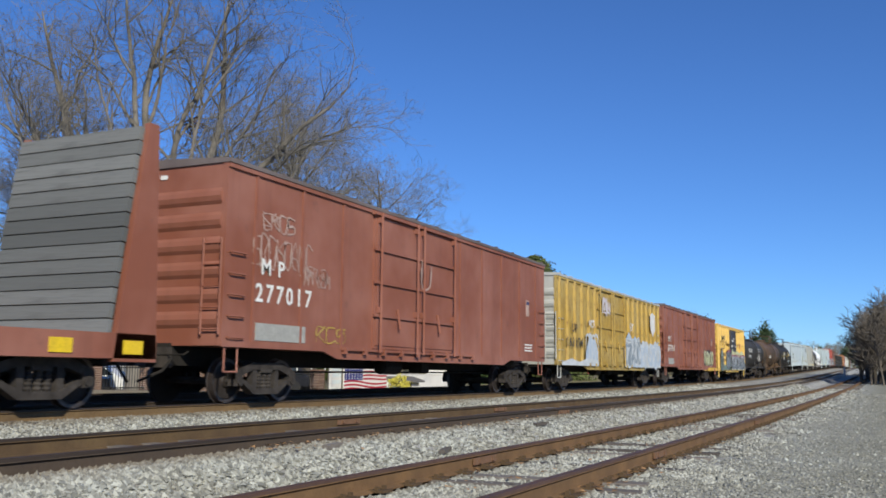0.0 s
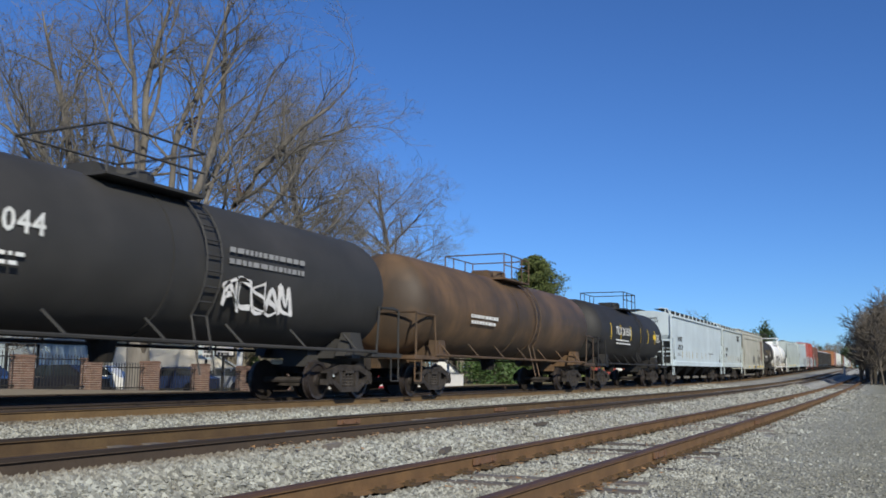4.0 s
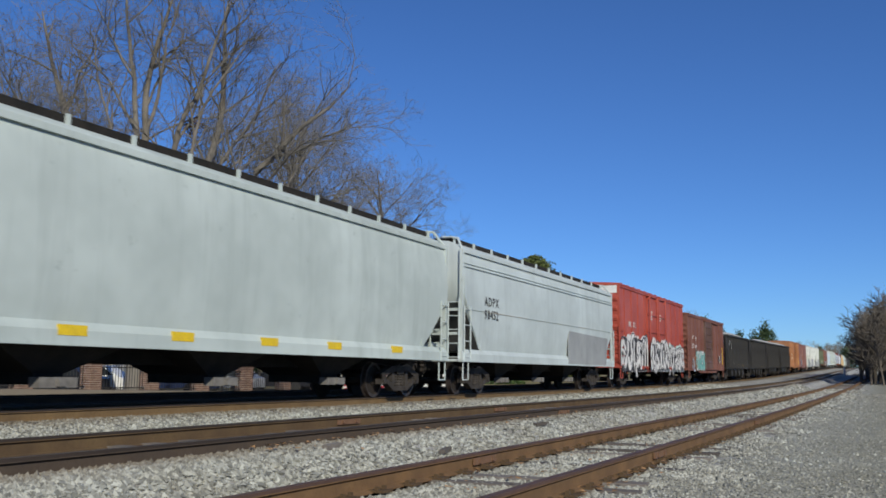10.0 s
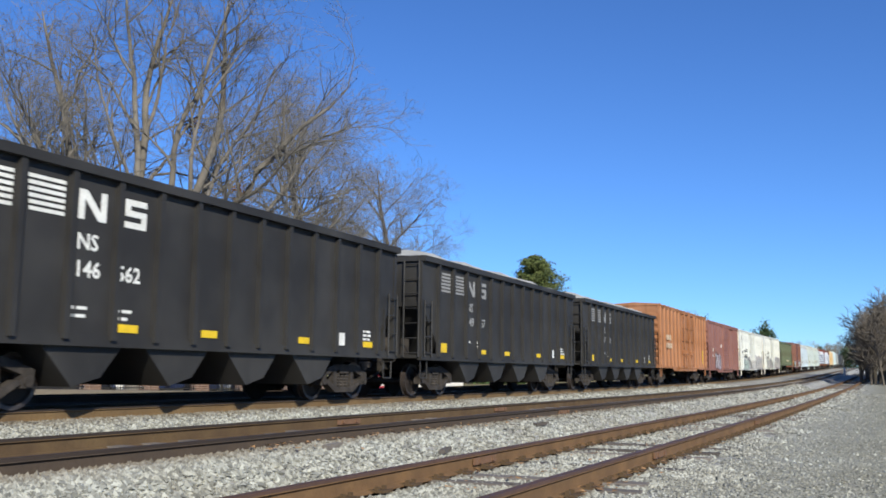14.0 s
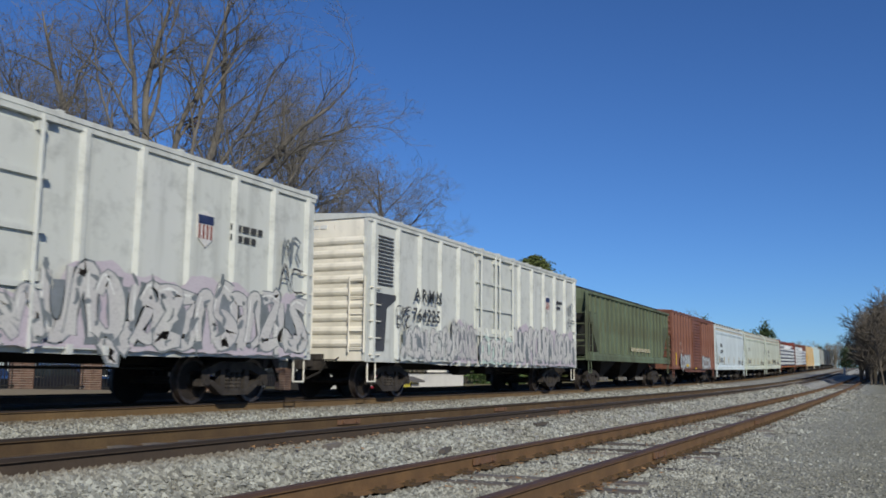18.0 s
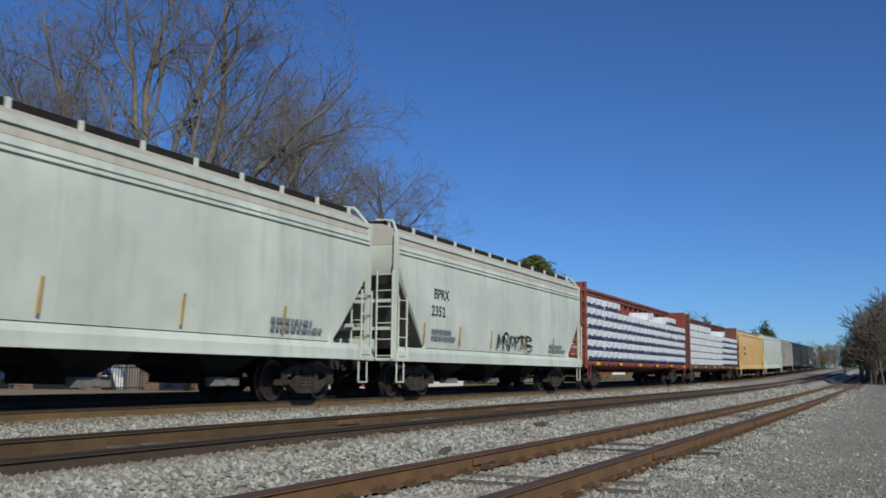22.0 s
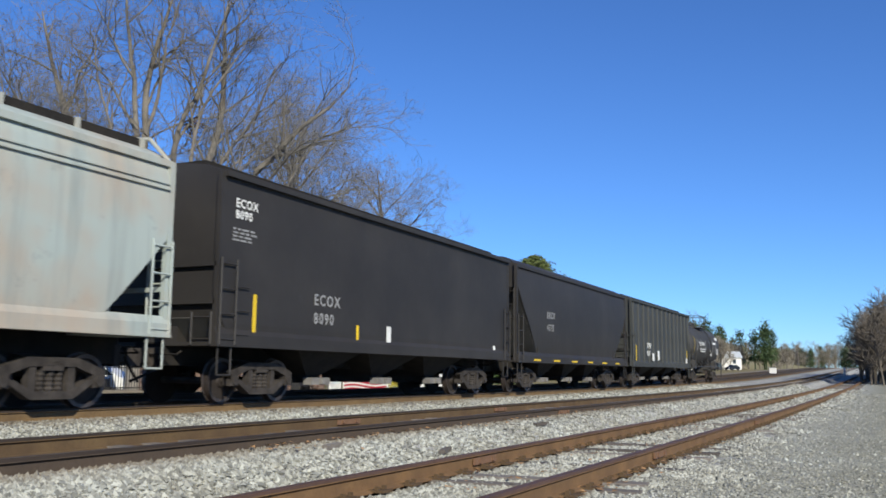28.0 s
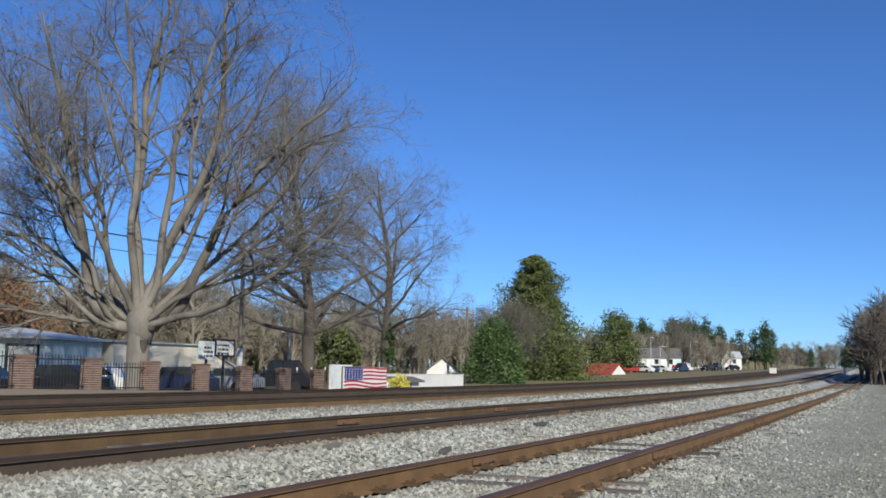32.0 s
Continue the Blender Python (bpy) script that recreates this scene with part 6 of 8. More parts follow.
c, L = car(71.9, 87.0, "boxcar", "rusty orange-brown ribbed boxcar", "boxcar")
boxcar(c, L, 4.5, 1.0, ORANGE, posts=14, door="plug", dx=(-1.2, 2.4), end_ribs=7)
part("number_lettering", bars(Build(), -L + 1.4, -1.605, 2.6, 1.5, 2, 0.28, 0.2, 41), paint((0.5, 0.38, 0.25)), c)
part("reflective_tape", Build().box(L - 2.0, L - 1.9, -1.62, -1.6, 1.3, 2.2), YELLOW, c)
c, L = car(88.45, 103.6, "boxcar", "faded pinkish-red boxcar with a louvred sliding door and grey graffiti", "boxcar")
boxcar(c, L, 4.42, 0.9, PINK, posts=0, door="slide", dx=(-1.3, 1.5), end_ribs=7)
lettering(c, "KCS", -L + 1.5, -1.515, 2.25, 0.24, WHITE, 1.5)
lettering(c, "61113", -L + 1.5, -1.515, 1.85, 0.24, WHITE, 1.4)
part("white_patch", Build().box(-2.1, -1.85, -1.54, -1.5, 2.6, 2.85), WHITEPAINT, c)
graffiti(c, -4.9, -2.6, 0.95, 2.1, -1.545, 43, LILAC, INKSPRAY, PINK, 5)

for a, z, no, sd in ((105.15, 121.5, "725188", 51), (123.85, 140.45, "764225", 61)):
    c, L = car(a, z, "refrigerator_car", "grimy white refrigerator car with pastel graffiti along the bottom", "boxcar")
    boxcar(c, L, 4.38, 0.9, REEFER, REEFEND, REEFER, posts=13, door="plug", dx=(-1.9, 1.1), end_ribs=9, belly=0.05)
    lettering(c, "ARMN", -L + 2.3, -1.61, 2.5, 0.33, DARKINK, 1.45)
    lettering(c, no, -L + 2.2, -1.61, 1.98, 0.33, DARKINK, 1.2)
    b = Build()
    for k in range(14):
        b.box(-L + 0.5, -L + 1.25, -1.53, -1.505, 2.75 + k * 0.09, 2.75 + k * 0.09 + 0.045)
    part("grille", b, DOORBLACK, c, "dark louvred engine grille")
    # black plate on the side, drawing the shaded hollow of the engine bay
    part("engine_hatch", Build().prism([(-L + 0.3, 1.15), (-L + 0.85, 1.15), (-L + 0.95, 2.2), (-L + 1.45, 2.45), (-L + 1.45, 2.55), (-L + 0.3, 2.55)], -1.525, -1.5, "y"), DOORBLACK, c, "flat black plate painting the shade of the open engine bay")
    graffiti(c, -L + 1.6, -L + 4.7, 0.95, 1.8, -1.60, sd, PALETEAL if sd == 51 else REEFERSPRAY, GREYSPRAY, REEFER, 9, line=1.25)
    graffiti(c, -L + 4.6, -1.9, 0.95, 2.1, -1.60, sd + 1, REEFERSPRAY, GREYSPRAY, LILAC, 10, line=1.22)
    graffiti(c, -1.8, 1.1, 0.95, 1.7, -1.67, sd + 3, REEFERSPRAY, GREYSPRAY, LILAC if sd == 51 else PALETEAL, 7, line=1.22)
    graffiti(c, 1.2, L - 0.4, 0.95, 2.15, -1.60, sd + 2, REEFERSPRAY, GREYSPRAY, LILAC, 14, line=1.2)
    tag(c, -L + 1.35, -L + 2.1, 1.8, 2.25, -1.6, sd + 4, INKSPRAY, 3, 0.035)
    shield = part("shield_emblem", Build().prism([(L - 3.72, 3.4), (L - 3.5, 3.48), (L - 3.28, 3.4), (L - 3.3, 2.98), (L - 3.5, 2.82), (L - 3.7, 2.98)], -1.53, -1.5, "y"), WHITEPAINT, c)
    part("shield_band", Build().box(L - 3.71, L - 3.29, -1.536, -1.529, 3.24, 3.4), NAVY, shield)
    for k in range(4):
        part("shield_stripe", Build().box(L - 3.69 + k * 0.105, L - 3.64 + k * 0.105, -1.536, -1.529, 2.97, 3.23), BEAM, shield)
    tag(c, L - 1.3, L - 0.5, 2.3, 2.75, -1.60, 67, INKSPRAY, 2, 0.04)
    tag(c, L - 1.2, L - 0.6, 2.85, 3.3, -1.60, 68, GREYSPRAY, 2, 0.04)
    part("stencil", bars(Build(), L - 2.8, -1.53, 3.25, 0.9, 2, 0.12, 0.08, 66), DARKINK, c)

c, L = car(142.15, 158.5, "covered_hopper", "mossy green ribbed covered hopper", "hopper car")
covered_hopper(c, L, 4.12, HOPGREEN, "flat", 1.25, 1.5, 3.2, 3, 20, rail=False, bottom=1.5)
part("stencil", bars(Build(), -1.0, -1.57, 1.75, 5.0, 1, 0.18, 0.1, 71), surface("cream_stencil", (0.5, 0.45, 0.3), (0.4, 0.36, 0.25), 4), c)
c, L = car(159.55, 174.65, "boxcar", "red-brown ribbed boxcar with a louvred door and grey graffiti patches", "boxcar")
boxcar(c, L, 4.36, 0.95, BROWN2, posts=16, door="slide", dx=(-1.5, 1.6), end_ribs=8)
lettering(c, "CNA", -L + 1.75, -1.61, 2.4, 0.17, SCRATCH, 1.3)
lettering(c, "417505", -L + 1.75, -1.61, 1.95, 0.17, SCRATCH, 1.3)
graffiti(c, -L + 2.0, -2.6, 0.95, 1.8, -1.61, 72, SILVERPAINT, GREYSPRAY, BROWN2, 7)
graffiti(c, 1.8, 4.9, 0.95, 1.8, -1.64, 73, SILVERPAINT, GREYSPRAY, BROWN2, 6)
part("reflective_tape", Build().box(-L + 0.55, -L + 0.65, -1.62, -1.6, 1.2, 1.9).box(-3.9, -3.3, -1.66, -1.64, 1.1, 1.25).box(-0.9, -0.5, -1.66, -1.64, 0.95, 1.05), YELLOW, c)

for a, z, skin, lab, no in ((175.6, 191.5, HOPBLUE, "pale bluish-white covered hopper with rounded sides", "106218"), (192.6, 208.4, HOPCREAM, "cream-white covered hopper with rounded sides", ""), (209.65, 225.45, HOPCREAM, "stained cream covered hopper with small black graffiti", "2352")):
    c, L = car(a, z, "covered_hopper", lab, "hopper car")
    covered_hopper(c, L, 4.18, skin, "round", 0.95, 1.5, 3.1, 3, 0, 12, sill_skin=skin, roof_skin=DUST)
    lettering(c, "BPRX", -L + 2.1, -1.555, 2.65, 0.28, DARKINK, 1.05)
    if no:
        lettering(c, no, -L + 1.95, -1.56, 2.18, 0.28, DARKINK, 1.15)
    b = Build()
    for x in (-6.4, -4.1, -1.7, 1.3, 4.3):
        b.prism([(x, 1.4), (x + 0.055, 1.4), (x + 0.115, 1.95), (x + 0.06, 1.95)], -1.55, -1.53, "y")
    part("reflective_tape", b, OLDYELLOW, c)
    part("stencil", bars(bars(Build(), -L + 2.0, -1.55, 1.7, 1.5, 2, 0.12, 0.05, 81), L - 4, -1.55, 1.6, 1.8, 2, 0.1, 0.05, 82), GREYSPRAY, c)
    if no == "2352":
        tag(c, -1.2, 2.0, 1.4, 1.85, -1.55, 83, INKSPRAY, 6, 0.06)

c, L = car(226.45, 248.2, "centerbeam_flat_car", "red-brown centerbeam flat car loaded with white and navy wrapped lumber", "flat car")
centerbeam(c, L, 4.5, BEAM, lumber((6, 6, 5, 5, 5, 5, 6, 5), (1,) * 8, (1.4,)))
c, L = car(249.8, 271.75, "centerbeam_flat_car", "brown centerbeam flat car loaded with white wrapped lumber bundles", "flat car")
centerbeam(c, L, 4.5, BEAM2, lumber((6, 6, 6, 5, 5, 5, 5, 5), (0, 0, 0, 0, 0, 1, 1, 1), (4.0,)))

c, L = car(273.55, 291.65, "covered_hopper", "faded orange-yellow covered hopper with rounded sides", "hopper car")
covered_hopper(c, L, 4.12, HOPYELLOW, "round", 1.0, 1.4, 3.0, 4, 0, 13, seams=0)
lettering(c, "SHPX", -L + 2.3, -1.555, 2.7, 0.26, DARKINK, 1.2)
lettering(c, "464157", -L + 2.25, -1.56, 2.25, 0.26, DARKINK, 1.2)
c, L = car(293.25, 311.2, "covered_hopper", "pale mint-white covered hopper", "hopper car")
covered_hopper(c, L, 4.28, HOPPALE, "round", 1.0, 1.3, 2.9, 4, 0, 13, seams=0)
c, L = car(312.0, 328.4, "covered_hopper", "grey covered hopper streaked with brown rust and dirt", "hopper car")
covered_hopper(c, L, 4.22, HOPUP, "round", 1.2, 1.5, 2.9, 3, 0, 12)
lettering(c, "UP", -L + 2.4, -1.555, 3.0, 0.36, DARKINK, 1.3)
lettering(c, "78504", -L + 2.2, -1.56, 2.35, 0.36, DARKINK, 1.25)
b = Build()
for i in range(6):
    b.box(-L + 2.2 + i * 2.2, -L + 2.9 + i * 2.2, -1.54, -1.53, 1.26, 1.36)
part("reflective_tape", b, YELLOW, c)
c, L = car(329.6, 344.3, "covered_hopper", "plain black covered hopper with smooth sides", "hopper car")
covered_hopper(c, L, 4.36, HOPBLACK, "flat", 1.1, 0.5, 1.6, 3, 0, rail=False, bottom=1.12)
lettering(c, "ECOX", -L + 3.2, -1.515, 2.05, 0.24, FADEDWHITE, 1.25)
lettering(c, "8090", -L + 3.2, -1.515, 1.65, 0.24, FADEDWHITE, 1.25)
part("reflective_tape", Build().box(-L + 1.1, -L + 1.2, -1.51, -1.5, 1.25, 2.1).box(-L + 5.0, -L + 5.1, -1.51, -1.5, 1.2, 1.7), YELLOW, c)
lettering(c, "ECOX", -L + 0.45, -1.515, 3.72, 0.17, WHITE, 1.1)
lettering(c, "8090", -L + 0.45, -1.515, 3.5, 0.17, WHITE, 1.1)
part("stencil", bars(Build(), -L + 0.4, -1.508, 3.28, 0.6, 4, 0.035, 0.035, 91), FADEDWHITE, c)
each_box(c, "stencil_patch", WHITE, ((-0.9, -0.7, -1.512, -1.5, 1.35, 1.75), (L - 1.35, L - 1.2, -1.512, -1.5, 1.2, 1.5)))
part("grab_irons", ladder(Build(), -L + 0.5, -1.56, 1.3, 2.2, 0.4, "x", 0.42, 0.016, False), HOPBLACK, c)
c, L = car(345.0, 359.8, "covered_hopper", "black covered hopper with rounded sides and open ends", "hopper car")
covered_hopper(c, L, 4.36, HOPBLACK, "round", 1.05, 2.1, 3.4, 3, 0, rail=False, seams=0)
lettering(c, "SRCX", -L + 3.0, -1.555, 2.65, 0.24, FADEDWHITE, 1.2)
lettering(c, "4375", -L + 3.0, -1.56, 2.2, 0.24, FADEDWHITE, 1.2)
b = Build()
for i in range(6):
    b.box(-L + 1.6 + i * 2.2, -L + 2.3 + i * 2.2, -1.56, -1.53, 1.09, 1.15)
part("reflective_tape", b, YELLOW, c)
c, L = car(360.9, 376.1, "covered_hopper", "dark grey ribbed covered hopper", "hopper car")
covered_hopper(c, L, 4.36, HOPDARK, "flat", 1.05, 0.4, 1.5, 3, 13, rail=False, bottom=1.08)
lettering(c, "FURX", -L + 3.0, -1.575, 2.0, 0.26, WHITE, 1.1)
lettering(c, "9957", -L + 3.0, -1.575, 1.6, 0.26, WHITE, 1.1)
part("stencil", Build().box(-L + 4.3, -L + 4.7, -1.575, -1.56, 1.35, 1.75).box(-L + 5.6, -L + 6.0, -1.575, -1.56, 1.4, 1.9).box(L - 1.5, L - 1.1, -1.575, -1.56, 1.3, 1.6), WHITE, c)
part("reflective_tape", Build().box(L - 0.9, L - 0.8, -1.51, -1.5, 1.2, 2.1).box(-L + 0.9, -L + 1.0, -1.51, -1.5, 1.2, 2.1), YELLOW, c)
c, L = car(377.2, 390.2, "tank_car", "black tank car with white placards, last of the train", "tank car")
tank_car(c, L - 0.3, TANKGREY, 1.42, 2.60, band=(), dash=FADEDWHITE, inset=0.1)
tank_patch(c, -L + 1.45, -L + 1.54, -32, 24, 1.42, 2.60, YELLOW, "reflective_tape")
lettering(c, "TCIX 175344", -3.6, -1.445, 2.55, 0.27, WHITE, 1.05)
part("stencil", bars(bars(bars(Build(), -3.1, -1.44, 2.3, 2.4, 2, 0.07, 0.08, 95), 1.0, -1.43, 2.2, 0.8, 4, 0.05, 0.05, 96), 3.9, -1.42, 2.4, 0.8, 5, 0.05, 0.04, 97), WHITE, c)
part("placard", Build().box(2.5, 3.7, -1.41, -1.36, 2.75, 2.9).box(4.1, 4.7, -1.33, -1.15, 2.9, 3.3), WHITE, c, "white placards")


# ---------------------------------------------------------------- plants
BARK = surface("grey_bark", (0.25, 0.228, 0.195), (0.085, 0.074, 0.06), 1.1, 0.95, 0, (1, 1, 0.3), 0.8, 0.02, 14)
DARKBARK = surface("dark_bark", (0.11, 0.095, 0.078), (0.06, 0.05, 0.042), 1.5, 0.95, 0, (1, 1, 0.3), 0.8, 0.02, 14)
TWIG = surface("twig_bark", (0.20, 0.183, 0.155), (0.13, 0.117, 0.097), 2, 0.95, 0, (1, 1, 1), 0)
FARTWIG = surface("winter_wood", (0.25, 0.22, 0.17), (0.17, 0.15, 0.115), 0.05, 0.95, 0, (1, 1, 1), 0, island=0.25)
NEEDLE = surface("spruce_needles", (0.080, 0.105, 0.030), (0.115, 0.135, 0.042), 0.6, 0.75, 0, (1, 1, 1), 0, island=0.45)
BROADLEAF = surface("evergreen_leaves", (0.055, 0.105, 0.028), (0.085, 0.135, 0.042), 0.6, 0.55, 0, (1, 1, 1), 0, island=0.45)
RUSSET = surface("rusty_leaves", (0.20, 0.10, 0.045), (0.14, 0.075, 0.035), 0.6, 0.85, 0, (1, 1, 1), 0, island=0.4)
PINE = surface("far_pine_needles", (0.045, 0.075, 0.026), (0.06, 0.09, 0.035), 0.1, 0.8, 0, (1, 1, 1), 0, island=0.4)


def limb(b, p, d, length, r, r2, sides, segs, rnd, wander, lift):
    """One tapering branch as a swept ring; returns its points and directions."""
    pts, p, d = [], Vector(p), Vector(d).normalized()
    n0 = len(b.v)
    for k in range(segs + 1):
        f = k / segs
        a = d.orthogonal().normalized()
        c = d.cross(a)
        rr = r + (r2 - r) * f
        for i in range(sides):
            t = 2 * math.pi * i / sides
            b.v.append(tuple(p + (a * math.cos(t) + c * math.sin(t)) * rr))
        pts.append((p.copy(), d.copy(), rr))
        d = (d + Vector((rnd.gauss(0, wander), rnd.gauss(0, wander), rnd.gauss(0, wander) + lift))).normalized()
        p = p + d * (length / segs)
    for k in range(segs):
        for i in range(sides if sides > 2 else 1):
            j = (i + 1) % sides
            b.f.append((n0 + k * sides + i, n0 + k * sides + j, n0 + (k + 1) * sides + j, n0 + (k + 1) * sides + i))
    return pts


def sprout(b, pts, level, rnd, plan, fat=1.0):
    """Children along a branch, level by level; plan rows: count, length range, spread in degrees, sides, segments, wander, lift."""
    if level >= len(plan):
        return
    count, lo, hi, spread, sides, segs, wander, lift = plan[level]
    n = len(pts) - 1
    for i in range(count):
        f = 0.22 + 0.78 * (i + rnd.random()) / count
        k = min(int(f * n), n - 1)
        p0, d0, r0 = pts[k]
        p1, d1, r1 = pts[k + 1]
        g = f * n - k
        p, d, r = p0.lerp(p1, g), d0.lerp(d1, g).normalized(), r0 + (r1 - r0) * g
        a = d.orthogonal().normalized()
        a.rotate(Matrix.Rotation(rnd.uniform(0, 2 * math.pi), 3, d))
        ang = radians(rnd.uniform(spread * 0.6, spread * 1.2))
        nd = d * math.cos(ang) + a * math.sin(ang)
        length = rnd.uniform(lo, hi) * (1.15 - 0.55 * f)
        nr = max(0.006, min(r * 0.62, 0.014 * length + 0.004)) * fat
        kid = limb(b, p, nd, length, nr, max(0.004, nr * 0.25), sides, segs, rnd, wander, lift)
        sprout(b, kid, level + 1, rnd, plan, fat)


def raw_mesh(name, b, mat):
    me = bpy.data.meshes.new(name)
    me.from_pydata(b.v, [], b.f)
    me.materials.append(mat)
    for p in me.polygons:
        p.use_smooth = True
    return me


def leader_tree(label, at, trunk_r, height, first, limbs, reach, plan, seed):
    """A leafless tree with one trunk running up through the crown and limbs all along it."""
    rnd = random.Random(seed)
    root = thing("tree", label, "tree", at, "bare trees")
    t, tw = Build(), Build()
    limb(t, (0, 0, -0.4), (0, 0, 1), first + 0.4, trunk_r * 1.2, trunk_r, 12, 4, rnd, 0.015, 0)
    top = limb(t, (0, 0, first), (rnd.gauss(0, 0.05), rnd.gauss(0, 0.05), 1), height - first, trunk_r, 0.03, 9, 10, rnd, 0.05, 0.03)
    for i in range(limbs):
        f = 0.02 + 0.9 * (i / limbs) ** 1.25
        p, d, r = top[int(f * 10)]
        az = 2 * math.pi * (i * 0.618 + rnd.random() * 0.2)
        tilt = radians(72 - 42 * f)
        nd = Vector((math.sin(tilt) * math.cos(az), math.sin(tilt) * math.sin(az), math.cos(tilt)))
        pts = limb(t, p, nd, reach * rnd.uniform(0.8, 1.1) * (1 - 0.55 * f), max(0.05, r * 0.5), 0.02, 6, 7, rnd, 0.09, 0.02)
        sprout(tw, pts, 0, rnd, plan, 1.2)
    part("trunk", raw_mesh("trunk", t, DARKBARK), DARKBARK, root, "dark straight trunk and limbs")
    part("crown", raw_mesh("crown", tw, TWIG), TWIG, root, "fine bare winter twigs")
    return root


def arch(b, p, angles, deep, length, r, rnd, segs=18, sides=9):
    """A great limb that leaves the trunk at one lean, turns to a second and ends at a third; leans in degrees from upright, across the line of the trunks."""
    pts, p = [], Vector(p)
    side, back = Vector((0.43, -0.903, 0)), Vector((0.903, 0.43, 0))
    n0, wob, drift = len(b.v), 0.0, 0.0
    for k in range(segs + 1):
        f = k / segs
        a = angles[0] + (angles[1] - angles[0]) * min(1, f / 0.17) if f < 0.17 else angles[1] + (angles[2] - angles[1]) * ((f - 0.17) / 0.83) ** 1.9
        wob, drift = wob * 0.7 + rnd.gauss(0, 6.5), drift * 0.8 + rnd.gauss(0, 0.06)
        a = radians(a + wob)
        d = (side * math.sin(a) + Vector((0, 0, math.cos(a))) + back * (deep + drift)).normalized()
        e = d.orthogonal().normalized()
        c = d.cross(e)
        rr = r * (1 - f) ** 0.75 * (1.25 if k == 0 else 1.0) + 0.02
        b.v += [tuple(p + (e * math.cos(2 * math.pi * i / sides) + c * math.sin(2 * math.pi * i / sides)) * rr) for i in range(sides)]
        pts.append((p.copy(), d.copy(), rr))
        p = p + d * (length / segs)
    b.f += [(n0 + k * sides + i, n0 + k * sides + (i + 1) % sides, n0 + (k + 1) * sides + (i + 1) % sides, n0 + (k + 1) * sides + i) for k in range(segs) for i in range(sides)]
    return pts


def bare_tree(label, at, trunk_r, fork, limbs, size, plan, seed, spread=(12, 62), lean=0.0, lines=None, fat=1.0):
    """A leafless tree: stout trunk, a fan of limbs and fine twigs."""
    rnd = random.Random(seed)
    root = thing("tree", label, "tree", at, "bare trees")
    t = Build()
    base_pts = limb(t, (0, 0, -0.4), (lean, 0, 1), fork + 0.4, trunk_r * 1.25, trunk_r * 0.95, 14, 6, rnd, 0.02, 0.0)
    tw = Build()
    t.turned([(fork - 1.1, trunk_r * 0.98), (fork - 0.6, trunk_r * 1.25), (fork - 0.1, trunk_r * 1.45), (fork + 0.35, trunk_r * 1.1), (fork + 0.6, trunk_r * 0.4)], 14, "z", (lean * fork, 0, 0))
    for deep, a0, a1, a2, reach, thick in lines or ():
        low = arch(t, base_pts[-1][0] + Vector((0, 0, -0.45 if abs(a0) > 30 else 0.0)), (a0, a1, a2), deep, reach, thick, rnd)
        for k in (6, 9, 12):
            p, q, rr = low[k]
            turn = Vector((rnd.gauss(0, 0.42), rnd.gauss(0, 0.42), rnd.gauss(0.05, 0.2)))
            sub = limb(t, p, q + turn, reach * (0.45, 0.36, 0.26)[k // 3 - 2] * rnd.uniform(0.85, 1.15), rr * 0.62, 0.02, 6, 8, rnd, 0.12, 0.02)
            sprout(tw, sub, 0, rnd, plan, fat)
        sprout(tw, low[4:], 0, rnd, plan, fat)
    for i in range(0 if lines else limbs):
        az = 2 * math.pi * (i * 0.618 + rnd.random() * 0.15)
        tilt = radians(spread[0] + (spread[1] - spread[0]) * ((i + 0.5) / limbs) ** 0.8)
        d = (math.sin(tilt) * math.cos(az), math.sin(tilt) * math.sin(az), math.cos(tilt))
        start = base_pts[-1][0] + Vector((math.cos(az), math.sin(az), 0)) * trunk_r * 0.75 * min(1, tilt) - Vector((0, 0, rnd.uniform(0, 0.4)))
        r = trunk_r * rnd.uniform(0.26, 0.42)
        length = size * rnd.uniform(0.8, 1.1) * (1 - 0.25 * (tilt / 1.2))
        low = limb(t, start, d, length * 0.42, r, r * 0.66, 8, 6, rnd, 0.06, 0.17 * math.sin(tilt) * rnd.choice((0.05, 0.5, 1.0)))
        p, q, rr = low[-1]
        for k in range(2):
            fork_d = q + Vector((rnd.gauss(0, 0.22), rnd.gauss(0, 0.22), rnd.gauss(0.02, 0.12)))
            pts = limb(t, p, fork_d, length * rnd.uniform(0.5, 0.68), rr * (0.8 if k == 0 else 0.62), 0.025, 7, 7, rnd, 0.08, 0.05 * math.sin(tilt))
            sprout(tw, pts, 0, rnd, plan)
        sprout(tw, low, 0, rnd, [(4,) + tuple(plan[0][1:])] + plan[1:])
    part("trunk", raw_mesh("trunk", t, BARK), BARK, root, "pale grey-brown trunk and main limbs")
    if lines:
        dark_ridge = Build()
        limb(dark_ridge, (-0.903 * trunk_r * 1.05 + 0.16, -0.43 * trunk_r * 1.05 - 0.24, fork - 0.9), (0.05, -0.03, -1), 1.9, 0.16, 0.06, 8, 6, rnd, 0.12, 0)
        part("bark_ridge", raw_mesh("bark_ridge", dark_ridge, DARKBARK), DARKBARK, root, "dark ridge below the fork")
    part("crown", raw_mesh("crown", tw, TWIG), TWIG, root, "fine bare winter twigs")
    return root


